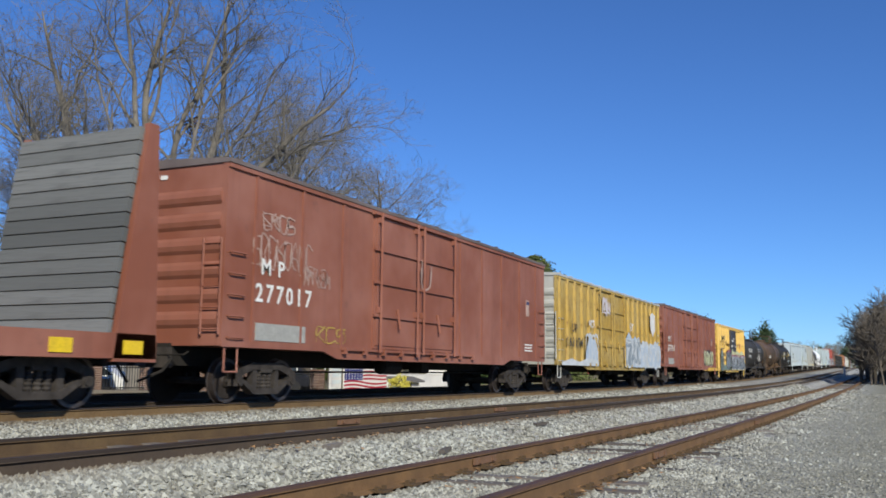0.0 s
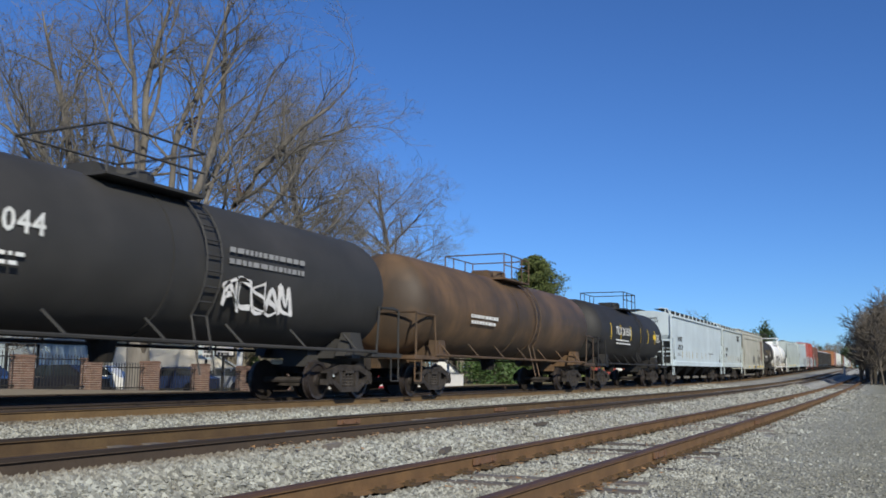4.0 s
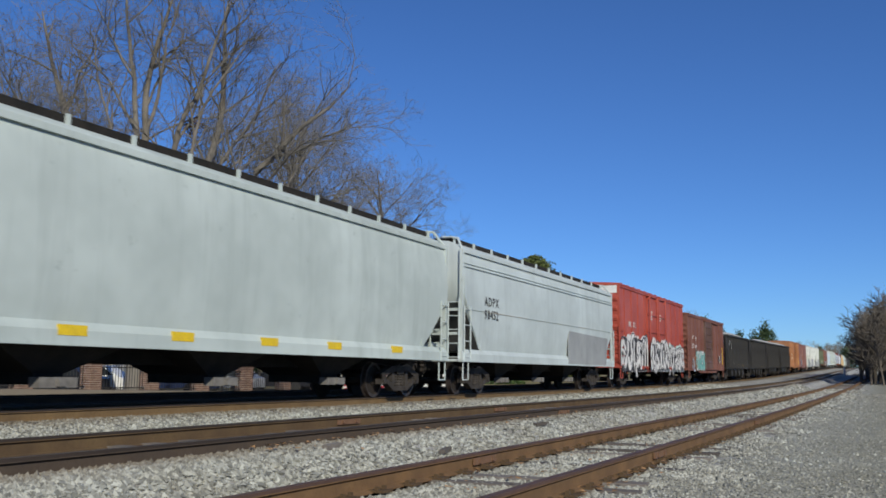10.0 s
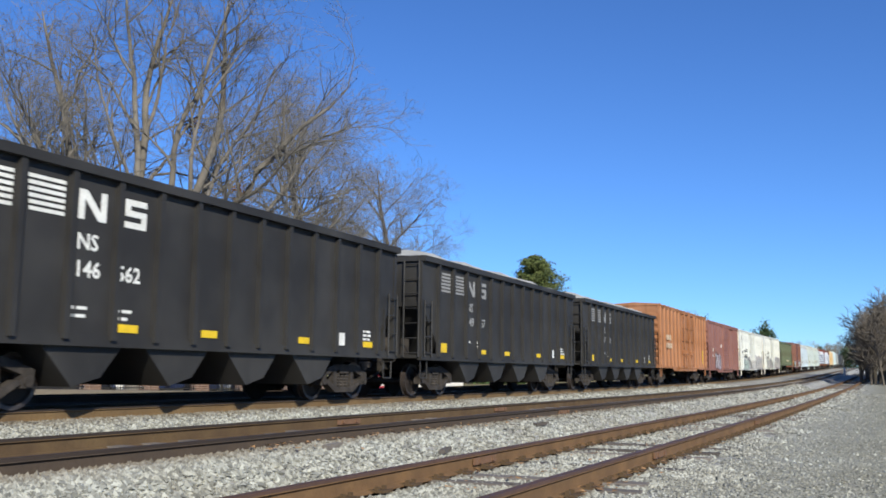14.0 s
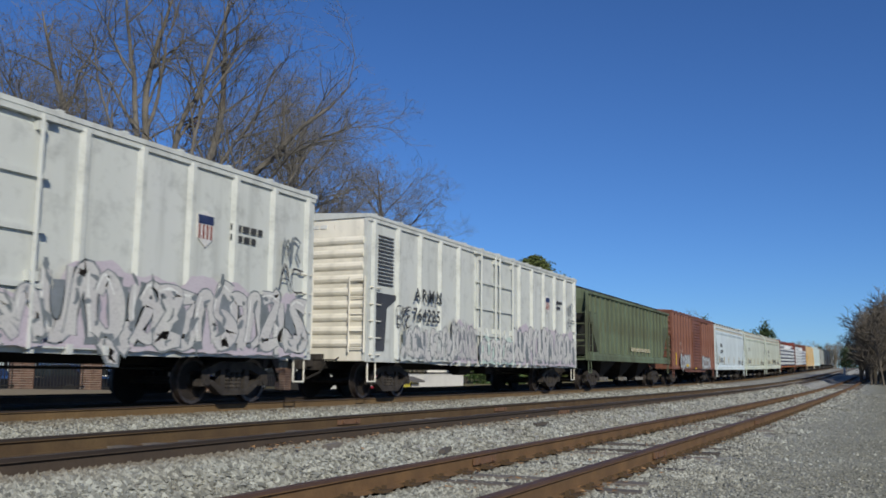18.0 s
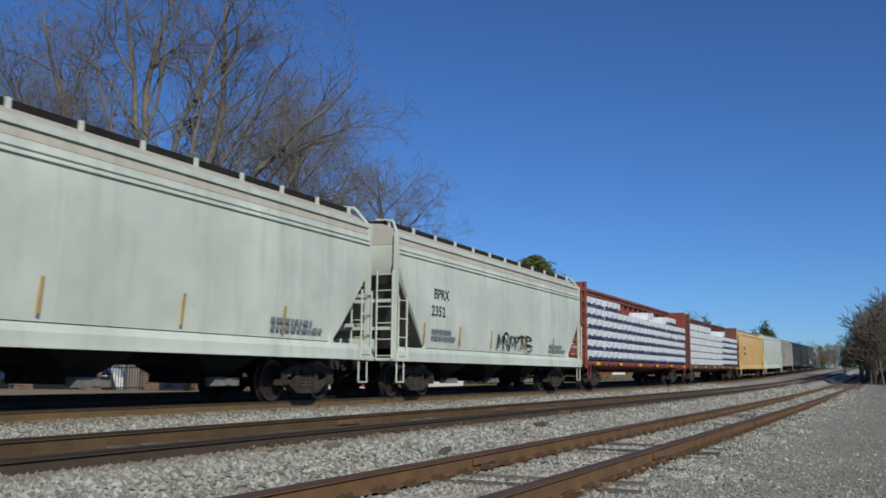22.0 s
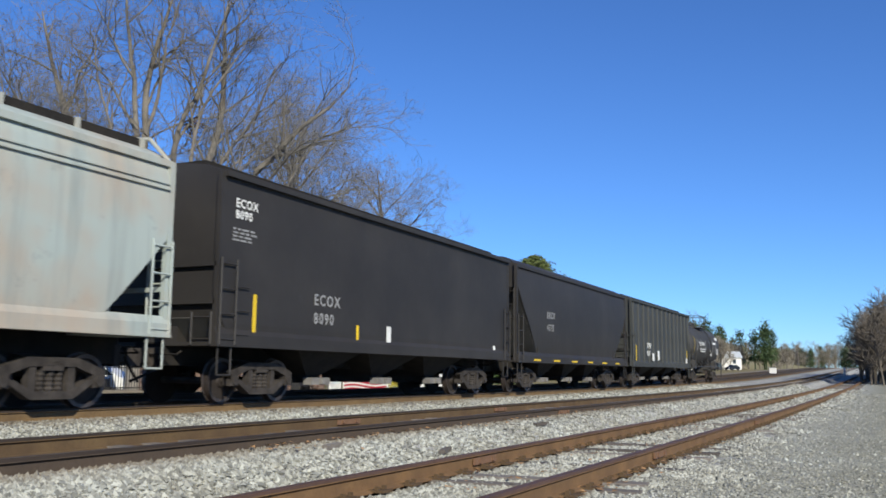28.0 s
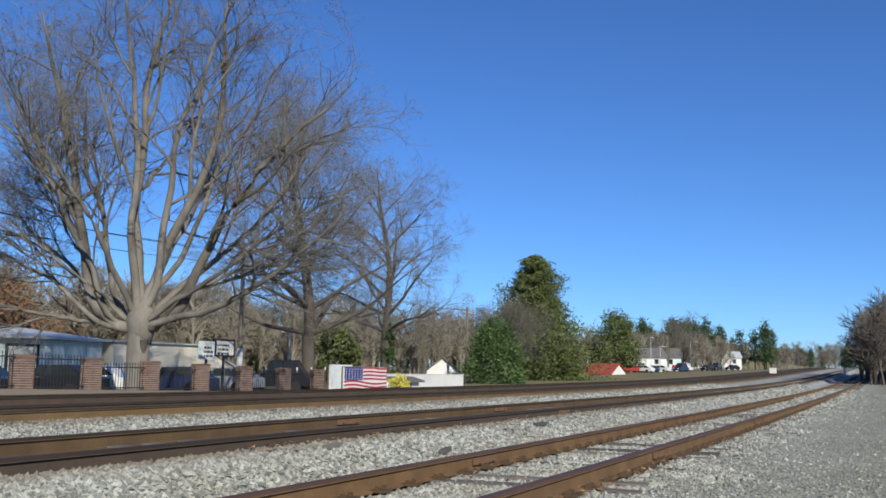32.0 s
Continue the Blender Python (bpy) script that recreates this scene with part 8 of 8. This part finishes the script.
house("white_house", "white gabled house behind the flag banner", (87.0, 41.3, -0.6), 25, 4.6, 3.2, 1.5, 2.85, HOUSEWHITE, SHINGLE)
root = thing("white_wall", "long low plain white wall with a thin coping", "wall", (65.2, 32.3, -0.6))
part("panel", Build().box(-6.8, 6.8, -0.1, 0.1, -0.4, 1.14), HOUSEWHITE, root)
part("coping", Build().box(-6.85, 6.85, -0.14, 0.14, 1.14, 1.18), HOUSEWHITE, root)
house("shed", "small white shed with yellow things stacked in front", (60.4, 32.6, -0.6), 0, 3.6, 2.2, 0.75, 1.0, HOUSEWHITE, SHINGLE, 1)
clump_tree("yellow flowering bush beside the white wall", (57.8, 30.9, -0.6), 1.05, 0.7, 33, surface("yellow_blossom", (0.70, 0.62, 0.08), (0.55, 0.50, 0.12), 4, 0.8, 0, (1, 1, 1), 0), 30, 0.1, 30, "bush")
house("red_roofed_house", "small white house with a bright red roof", (157.0, 43.5, -0.4), -104, 6.2, 5.5, 1.3, 3.0, HOUSEWHITE, REDROOF)
house("far_house", "pale house across the parking lot", (206.0, 48.0, 2.2), -60, 9.0, 7.0, 2.6, 4.6, HOUSEWHITE, SHINGLE)
house("far_house", "grey house across the parking lot", (228.0, 49.0, 2.4), -70, 10.0, 7.0, 2.8, 5.0, PALEBLUE, SHINGLE)
house("far_house", "white house with a porch at the wood's edge", (276.0, 40.0, 3.2), -70, 8.0, 6.0, 3.0, 4.6, HOUSEWHITE, ROOFMETAL)
house("far_house", "low cream house near the wood", (196.0, 52.5, 2.0), -55, 8.0, 6.0, 2.4, 4.0, CREAM, SHINGLE)


def sign_board(x0, x1, z0, z1, y, seed, dark):
    root = thing("sign_board", "white sign panel on posts with dark writing", "sign", (0, 0, 0), "roadside signs")
    b = Build().box(x0, x1, y - 0.06, y + 0.06, z0, z1)
    p = part("panel", b, HOUSEWHITE, root)
    e = Build()
    t = 0.07
    e.box(x0 - t, x0, y - 0.09, y + 0.09, z0 - t, z1 + t).box(x1, x1 + t, y - 0.09, y + 0.09, z0 - t, z1 + t).box(x0, x1, y - 0.09, y + 0.09, z1, z1 + t).box(x0, x1, y - 0.09, y + 0.09, z0 - t, z0)
    part("frame", e, IRON if dark else PALEBLUE, p)
    part("writing", bars(Build(), x0 + 0.12, y - 0.062, z1 - 0.25, (x1 - x0) * 0.7, 3, 0.1, 0.08, seed), IRON, p)
    for x in ((x0 + x1) / 2,):
        part("post", Build().rod((x, y, -0.7), (x, y, z0), 0.06, 8), IRON, root)


sign_board(30.75, 31.45, 1.2, 1.82, 26.0, 3, False)
sign_board(31.65, 32.85, 1.33, 1.95, 26.0, 4, True)


def flag_banner():
    """Printed flag banner on a frame: stripes and canton as flat printed pieces, gently waved."""
    red = surface("banner_red", (0.42, 0.03, 0.05), (0.36, 0.02, 0.04), 3, 0.6, 0, (1, 1, 1), 0)
    blue = surface("banner_blue", (0.03, 0.035, 0.16), (0.04, 0.05, 0.2), 3, 0.6, 0, (1, 1, 1), 0)
    root = thing("flag_banner", "red, white and blue waving flag banner on a white frame", "banner", (0, 0, 0))
    x0, x1, z0, z1, y = 39.95, 44.4, -0.32, 0.90, 24.5
    part("sheet", Build().box(x0, x1, y, y + 0.06, z0, z1), HOUSEWHITE, root)
    n = 7
    hgt = (z1 - z0) / 13
    for k in range(n):
        top = z1 - 2 * k * hgt
        a = x0 + (1.9 if k < 4 else 0.0)
        pts_u, pts_l = [], []
        for i in range(15):
            f = i / 14
            x = a + (x1 - a) * f
            wv = (0.11 if k >= 4 else 0.03) * math.sin(f * 5.5 + (0.5 if k >= 4 else 0)) * (1 - 0.5 * f)
            pts_u.append((x, min(z1, max(z0, top + wv))))
            pts_l.append((x, min(z1, max(z0, top - hgt + wv))))
        b = Build()
        for i in range(14):
            q = [pts_u[i], pts_u[i + 1], pts_l[i + 1], pts_l[i]]
            if abs(q[0][1] - q[3][1]) > 0.004:
                b.prism(q, y - 0.008, y - 0.004, "y")
        part("stripe", b, red, root)
    part("canton", Build().box(x0 + 0.03, x0 + 1.85, y - 0.012, y - 0.004, z1 - 7 * hgt, z1), blue, root)
    st = Build()
    for r in range(5):
        for q in range(6):
            st.box(x0 + 0.15 + q * 0.29, x0 + 0.23 + q * 0.29, y - 0.016, y - 0.011, z1 - 0.12 - r * 0.12, z1 - 0.07 - r * 0.12)
    part("stars", st, HOUSEWHITE, root)
    f = Build().box(x0 - 0.05, x1 + 0.05, y + 0.06, y + 0.12, z0 - 0.3, z1 + 0.04)
    part("frame", f, WOODPOLE, root)
    s = thing("sale_sign", "white panel sign with pale blue writing beside the flag", "sign", (0, 0, 0))
    part("panel", Build().box(38.9, 41.0, 24.66, 24.74, -0.4, 1.02), HOUSEWHITE, s)
    part("writing", bars(Build(), 39.1, 24.655, 0.7, 1.4, 3, 0.2, 0.12, 9), PALEBLUE, s)
    part("post", Build().box(38.95, 39.05, 24.74, 24.84, -0.8, 1.0), WOODPOLE, s)


flag_banner()


def lamp_post(at, height, arm, label="grey street lamp on a pole"):
    root = thing("street_lamp", label, "street lamp", at, "street lamps")
    part("pole", Build().rod((0, 0, -0.8), (0, 0, height), 0.09, 8, 0.06), ROOFMETAL, root)
    part("arm", Build().pipe([(0, 0, height - 0.05), (arm * 0.6, -abs(arm) * 0.25, height + 0.06), (arm, -abs(arm) * 0.4, height)], 0.035, 6), ROOFMETAL, root)
    part("lamp_head", Build().box(arm - 0.3, arm + 0.3, -abs(arm) * 0.4 - 0.15, -abs(arm) * 0.4 + 0.15, height - 0.1, height + 0.06), HOUSEWHITE, root)


def pole(at, height, label, cross=True):
    root = thing("utility_pole", label, "utility pole", at, "utility poles")
    part("pole", Build().rod((0, 0, -0.8), (0, 0, height), 0.16, 9, 0.11), WOODPOLE, root)
    if cross:
        part("crossarm", Build().box(-1.1, 1.1, -0.06, 0.06, height - 0.7, height - 0.58), WOODPOLE, root)
        for x in (-1.0, -0.4, 0.4, 1.0):
            part("insulator", Build().turned([(height - 0.58, 0.03), (height - 0.5, 0.05), (height - 0.44, 0.02)], 8, "z", (x, 0, 0)), HOUSEWHITE, root)


lamp_post((57.2, 40.0, -0.6), 4.2, -1.1)
pole((41.1, 32.0, -0.6), 8.4, "weathered wooden utility pole with peeling patches", False)
part("pale_patch", Build().rod((0, 0, 1.5), (0, 0, 2.5), 0.165, 9).rod((0, 0, 0.6), (0, 0, 1.35), 0.17, 9), HOUSEWHITE, bpy.data.objects["utility_pole"], "peeling white paint")
pole((81.3, 36.0, -0.6), 7.7, "pale wooden utility pole by the evergreen bush")
for x, y, h, a in ((201, 44.8, 7.4, -2.0), (204, 43.4, 5.6, 1.6), (225.4, 40.6, 7.2, 2.0), (190, 46.5, 6.0, -1.6)):
    lamp_post((x, y, ground_z(y) + rise(x)), h, a, "tall lamp standard in the distant parking lot")
for x, y, h in ((208, 42.6, 8.0), (238, 37.7, 6.5), (330, 24.0, 8.0)):
    pole((x, y, ground_z(y) + rise(x)), h, "distant wooden utility pole")


def cable(pts, sag, r=0.018):
    root = thing("power_line", "thin black overhead cable", "cable", (0, 0, 0), "overhead cables")
    b = Build()
    for p, q in zip(pts, pts[1:]):
        p, q = Vector(p), Vector(q)
        seg = []
        for i in range(13):
            f = i / 12
            w = p.lerp(q, f)
            w.z -= sag * 4 * f * (1 - f)
            seg.append(w)
        b.pipe(seg, r, 4)
    part("wire", b, IRON, root)


for o, z in ((-1.0, 7.3), (1.0, 7.3), (0.0, 6.6)):
    cable([(5 + o, 29.5, z + 0.2), (41.1 + o, 32.0, z), (81.3 + o, 36.0, z - 0.5)], 0.7)
b = Build()
root = thing("pennant_string", "string of small white pennants over the car lot", "pennants", (0, 0, 0))
part("cord", Build().rod((35, 29.5, 0.72), (48.5, 29.5, 0.95), 0.012, 4), IRON, root)
for i in range(9):
    x = 35.8 + i * 1.45
    z = 0.74 + 0.23 * (x - 35) / 13.5
    part("pennant", Build().prism([(x - 0.09, z), (x + 0.09, z), (x, z - 0.28)], 29.49, 29.505, "y"), HOUSEWHITE, root)

# lineside things far along the railway
root = thing("relay_box", "small white lineside equipment box", "equipment box", (160.2, 15.6, rise(160) - 0.5))
part("cabinet", Build().box(-0.7, 0.7, -0.5, 0.5, 0, 1.25), HOUSEWHITE, root)
part("lid", Build().box(-0.78, 0.78, -0.58, 0.58, 1.25, 1.34), IRON, root)
root = thing("switch_stand", "white post of a switch stand beside the crossing", "switch stand", (150.5, 4.5, rise(150) - 0.4))
part("post", Build().box(-0.12, 0.12, -0.12, 0.12, 0, 1.3), HOUSEWHITE, root)
part("lever", Build().rod((0, 0, 0.9), (0.5, -0.4, 0.3), 0.03, 6), IRON, root)
part("base", Build().box(-0.5, 0.5, -0.5, 0.5, -0.1, 0.06), WOODPOLE, root)

# road over the tracks at the far crossing
ROADBED = surface("dark_asphalt", (0.055, 0.055, 0.055), (0.08, 0.078, 0.072), 1, 0.95)
xs = [152, 158, 164]
me = Build().add([(x, y, max(ground_z(y), -0.28) + rise(x) + 0.03) for x in xs for y in (-60, -10, 3.6)], [(0, 3, 4, 1), (1, 4, 5, 2), (3, 6, 7, 4), (4, 7, 8, 5)])
part("road", me, ROADBED, None)
tagged(bpy.data.objects["road"], "dark asphalt road beside the tracks", "road", kind="structure")

# grass hill beyond the crossing
hill = Build()
n = 14
vs = [(420 + 110 * i / n, -40 + 120 * j / n, 2.6 + rise(500) - 3.2 + 5.2 * math.sin(math.pi * (i / n)) ** 0.8 * (0.6 + 0.4 * math.sin(j * 0.7))) for i in range(n + 1) for j in range(n + 1)]
hill.add(vs, [(i * (n + 1) + j, (i + 1) * (n + 1) + j, (i + 1) * (n + 1) + j + 1, i * (n + 1) + j + 1) for i in range(n) for j in range(n)])
part("hill", hill, surface("winter_grass", (0.26, 0.23, 0.12), (0.20, 0.18, 0.09), 0.2, 0.95, 0, (1, 1, 1), 0.5), None, smooth=True)
tagged(bpy.data.objects["hill"], "pale winter grass slope beyond the crossing", "hill", kind="structure")


# ---------------------------------------------------------------- ballast, ties and litter
def stones(name, label, count, keep, size, seed, mat, far):
    r = np.random.RandomState(seed)
    ang = np.radians(r.uniform(38, 91, count * 4))
    rad = 5.6 * (far / 5.6) ** r.uniform(0, 1, count * 4)
    x, y = rad * np.sin(ang), rad * np.cos(ang)
    ok = np.array([keep(a, b) for a, b in zip(x, y)])
    x, y = x[ok][:count], y[ok][:count]
    n = len(x)
    s = size * (0.55 + 0.9 * r.rand(n)) * np.maximum(1, np.hypot(x, y) / 22)
    corner = np.array([(1, 0, 0), (0, 1, 0), (-1, 0, 0), (0, -1, 0), (0, 0, 1), (0, 0, -1)], float) * 1.25
    v = (corner[None] * (0.6 + 0.5 * r.rand(n, 6, 1)) + r.uniform(-0.38, 0.38, (n, 6, 3))) * np.stack([0.75 + 0.5 * r.rand(n), 0.75 + 0.5 * r.rand(n), 0.55 + 0.35 * r.rand(n)], 1)[:, None]
    a, e = r.uniform(0, 6.28, n), r.uniform(-0.5, 0.5, n)
    vx = v[..., 0] * np.cos(a)[:, None] - v[..., 1] * np.sin(a)[:, None]
    vy = v[..., 0] * np.sin(a)[:, None] + v[..., 1] * np.cos(a)[:, None]
    vz = v[..., 2] + vx * np.tan(e)[:, None] * 0.6
    z = np.array([ground_z(b) + rise(q) for q, b in zip(x, y)])
    P = np.stack([vx * s[:, None] + x[:, None], vy * s[:, None] + y[:, None], vz * s[:, None] + (z + s * 0.25)[:, None]], 2).reshape(-1, 3)
    f = np.array([(0, 1, 4), (1, 2, 4), (2, 3, 4), (3, 0, 4), (1, 0, 5), (2, 1, 5), (3, 2, 5), (0, 3, 5)])
    F = (f[None] + (np.arange(n) * 6)[:, None, None]).reshape(-1, 3)
    me = bpy.data.meshes.new(name)
    me.from_pydata(P.tolist(), [], F.tolist())
    me.materials.append(mat)
    tagged(new(name, me), label, "gravel", kind="stuff")


def bed(x, y):
    c = curved(x)
    if abs(y - c) < 1.25:
        return abs(abs(y - c) - SIDE) > 0.1 and (x * 7.31 + y * 3.7) % 1 < 0.88
    return y > c - 1.5 - 0.5 * math.sin(x * 1.7) * math.sin(x * 0.43) and y < 11.4 and abs(y - YB) > 0.6 and abs(abs(y - YB) - SIDE) > 0.09


stones("ballast", "pale grey crushed stone track ballast", 95000, bed, 0.024, 3, STONE, 70)
def apron(x, y):
    """Stones scattered from the siding on to the lane, ever fewer outwards."""
    w = (curved(x) - 1.3 - y) / 2.6
    return 0 < w < 1 and (x * 17.31 + y * 9.7) % 1 > w ** 0.7


stones("spilled_ballast", "loose crushed stone spilled from the siding on to the lane", 11000, apron, 0.017, 14, STONE, 60)
stones("lane_gravel", "fine grey gravel of the lane", 26000, lambda x, y: y < curved(x) - 1.4 and y > -6, 0.011, 4, GRAVEL, 60)

leafmat = surface("dead_leaf", (0.34, 0.20, 0.09), (0.24, 0.13, 0.06), 3, 0.9, 0, (1, 1, 1), 0, island=0.4)
r = random.Random(6)
lv = Build()
for i in range(1100):
    x = 7 * 7 ** r.random()
    y = r.choice((curved(x) + SIDE + r.gauss(0.12, 0.12), curved(x) - SIDE + r.gauss(-0.1, 0.15), YB - SIDE - abs(r.gauss(0.2, 0.2)), r.uniform(curved(x) - 0.7, curved(x) + 0.7)))
    s = r.uniform(0.02, 0.05)
    z = ground_z(y) + 0.045
    a = r.uniform(0, 6.28)
    lv.add([(x + s * math.cos(a + k * 1.57) * (1 if k % 2 else 0.6), y + s * math.sin(a + k * 1.57) * (1 if k % 2 else 0.6), z + r.uniform(0, 0.02)) for k in range(4)], [(0, 1, 2, 3)])
part("leaf_litter", lv, leafmat, None)
tagged(bpy.data.objects["leaf_litter"], "scattered dry brown leaves along the rails", "leaves", kind="stuff")
for x, y, l, a in ((9.7, 4.55, 0.4, 12), (13.6, 4.75, 0.4, -10), (7.9, 4.95, 0.35, 5)):
    q = thing("wood_scrap", "splintered grey scrap of tie wood on the ballast", "wood scrap", (x, y, ground_z(y) + 0.015), "wood scraps")
    q.rotation_euler = (0, 0, radians(a))
    part("splinter", Build().prism([(-l / 2, 0), (l / 2 - 0.1, 0.0), (l / 2, 0.05), (l / 4, 0.055), (-l / 2, 0.045)], -0.03, 0.035, "y"), SLEEPER, q)

JOINT = surface("orange_rust", (0.2, 0.11, 0.065), (0.13, 0.075, 0.045), 6, 0.9)
bar = Build().prism([(-0.3, -0.12), (0.3, -0.12), (0.3, -0.05), (-0.3, -0.05)], -0.045, -0.02, "y").box(-0.2, -0.16, -0.065, -0.04, -0.1, -0.06).box(0.16, 0.2, -0.065, -0.04, -0.1, -0.06).mesh("joint_bar", JOINT)
for root, x, y, z in ((TRACKS[1], 17.4, YB + SIDE, 0.0), (TRACKS[1], 16.9, YB - SIDE, 0.0), (TRACKS[1], 11.5, YB + SIDE, 0.0), (TRACKS[3], 20.2, curved(20.2) - SIDE, -0.23), (TRACKS[3], 9.4, curved(9.4) + SIDE, -0.23), (TRACKS[3], 11.2, curved(11.2) - SIDE, -0.23)):
    part("joint_bar", bar, JOINT, root, "rusty rail joint bar").location = (x, y, z + rise(x))
tie, plate = tie_mesh(), plate_mesh()
r = random.Random(8)
for root, centre, z0, x0, x1, step in ((TRACKS[3], curved, -0.395, -12, 118, 0.56), (TRACKS[1], lambda x: YB, -0.135, -8, 116, 0.52), (TRACKS[0], lambda x: D, -0.15, 8, 112, 0.52)):
    x = x0
    while x < x1:
        part("tie", tie, SLEEPER, root).matrix_basis = pose(x, centre(x) + r.uniform(-0.06, 0.06), z0 + rise(x) + r.choice((0.0, -0.012, -0.03, -0.06)) + r.uniform(-0.01, 0.004), r.uniform(-0.6, 0.6), 0, r.uniform(-2.5, 2.5))
        if x < 45 and root is TRACKS[3]:
            for s in (-1, 1):
                part("tie_plate", plate, RAIL, root).location = (x, centre(x) + s * SIDE, z0 + rise(x) + 0.001)
        x += step + r.uniform(-0.03, 0.03)


# ---------------------------------------------------------------- motion
def motions():
    for root, u in CARS:
        rows = []
        for t in range(33):
            x = u - (SPEED * (t - 13) + GAIN / 2 * (t - 13) ** 2)
            rows.append((float(t), pose(x, D, rise(x), 0, -math.degrees(math.atan(slope(x))), 0)))
        walk(root, rows)


motions()
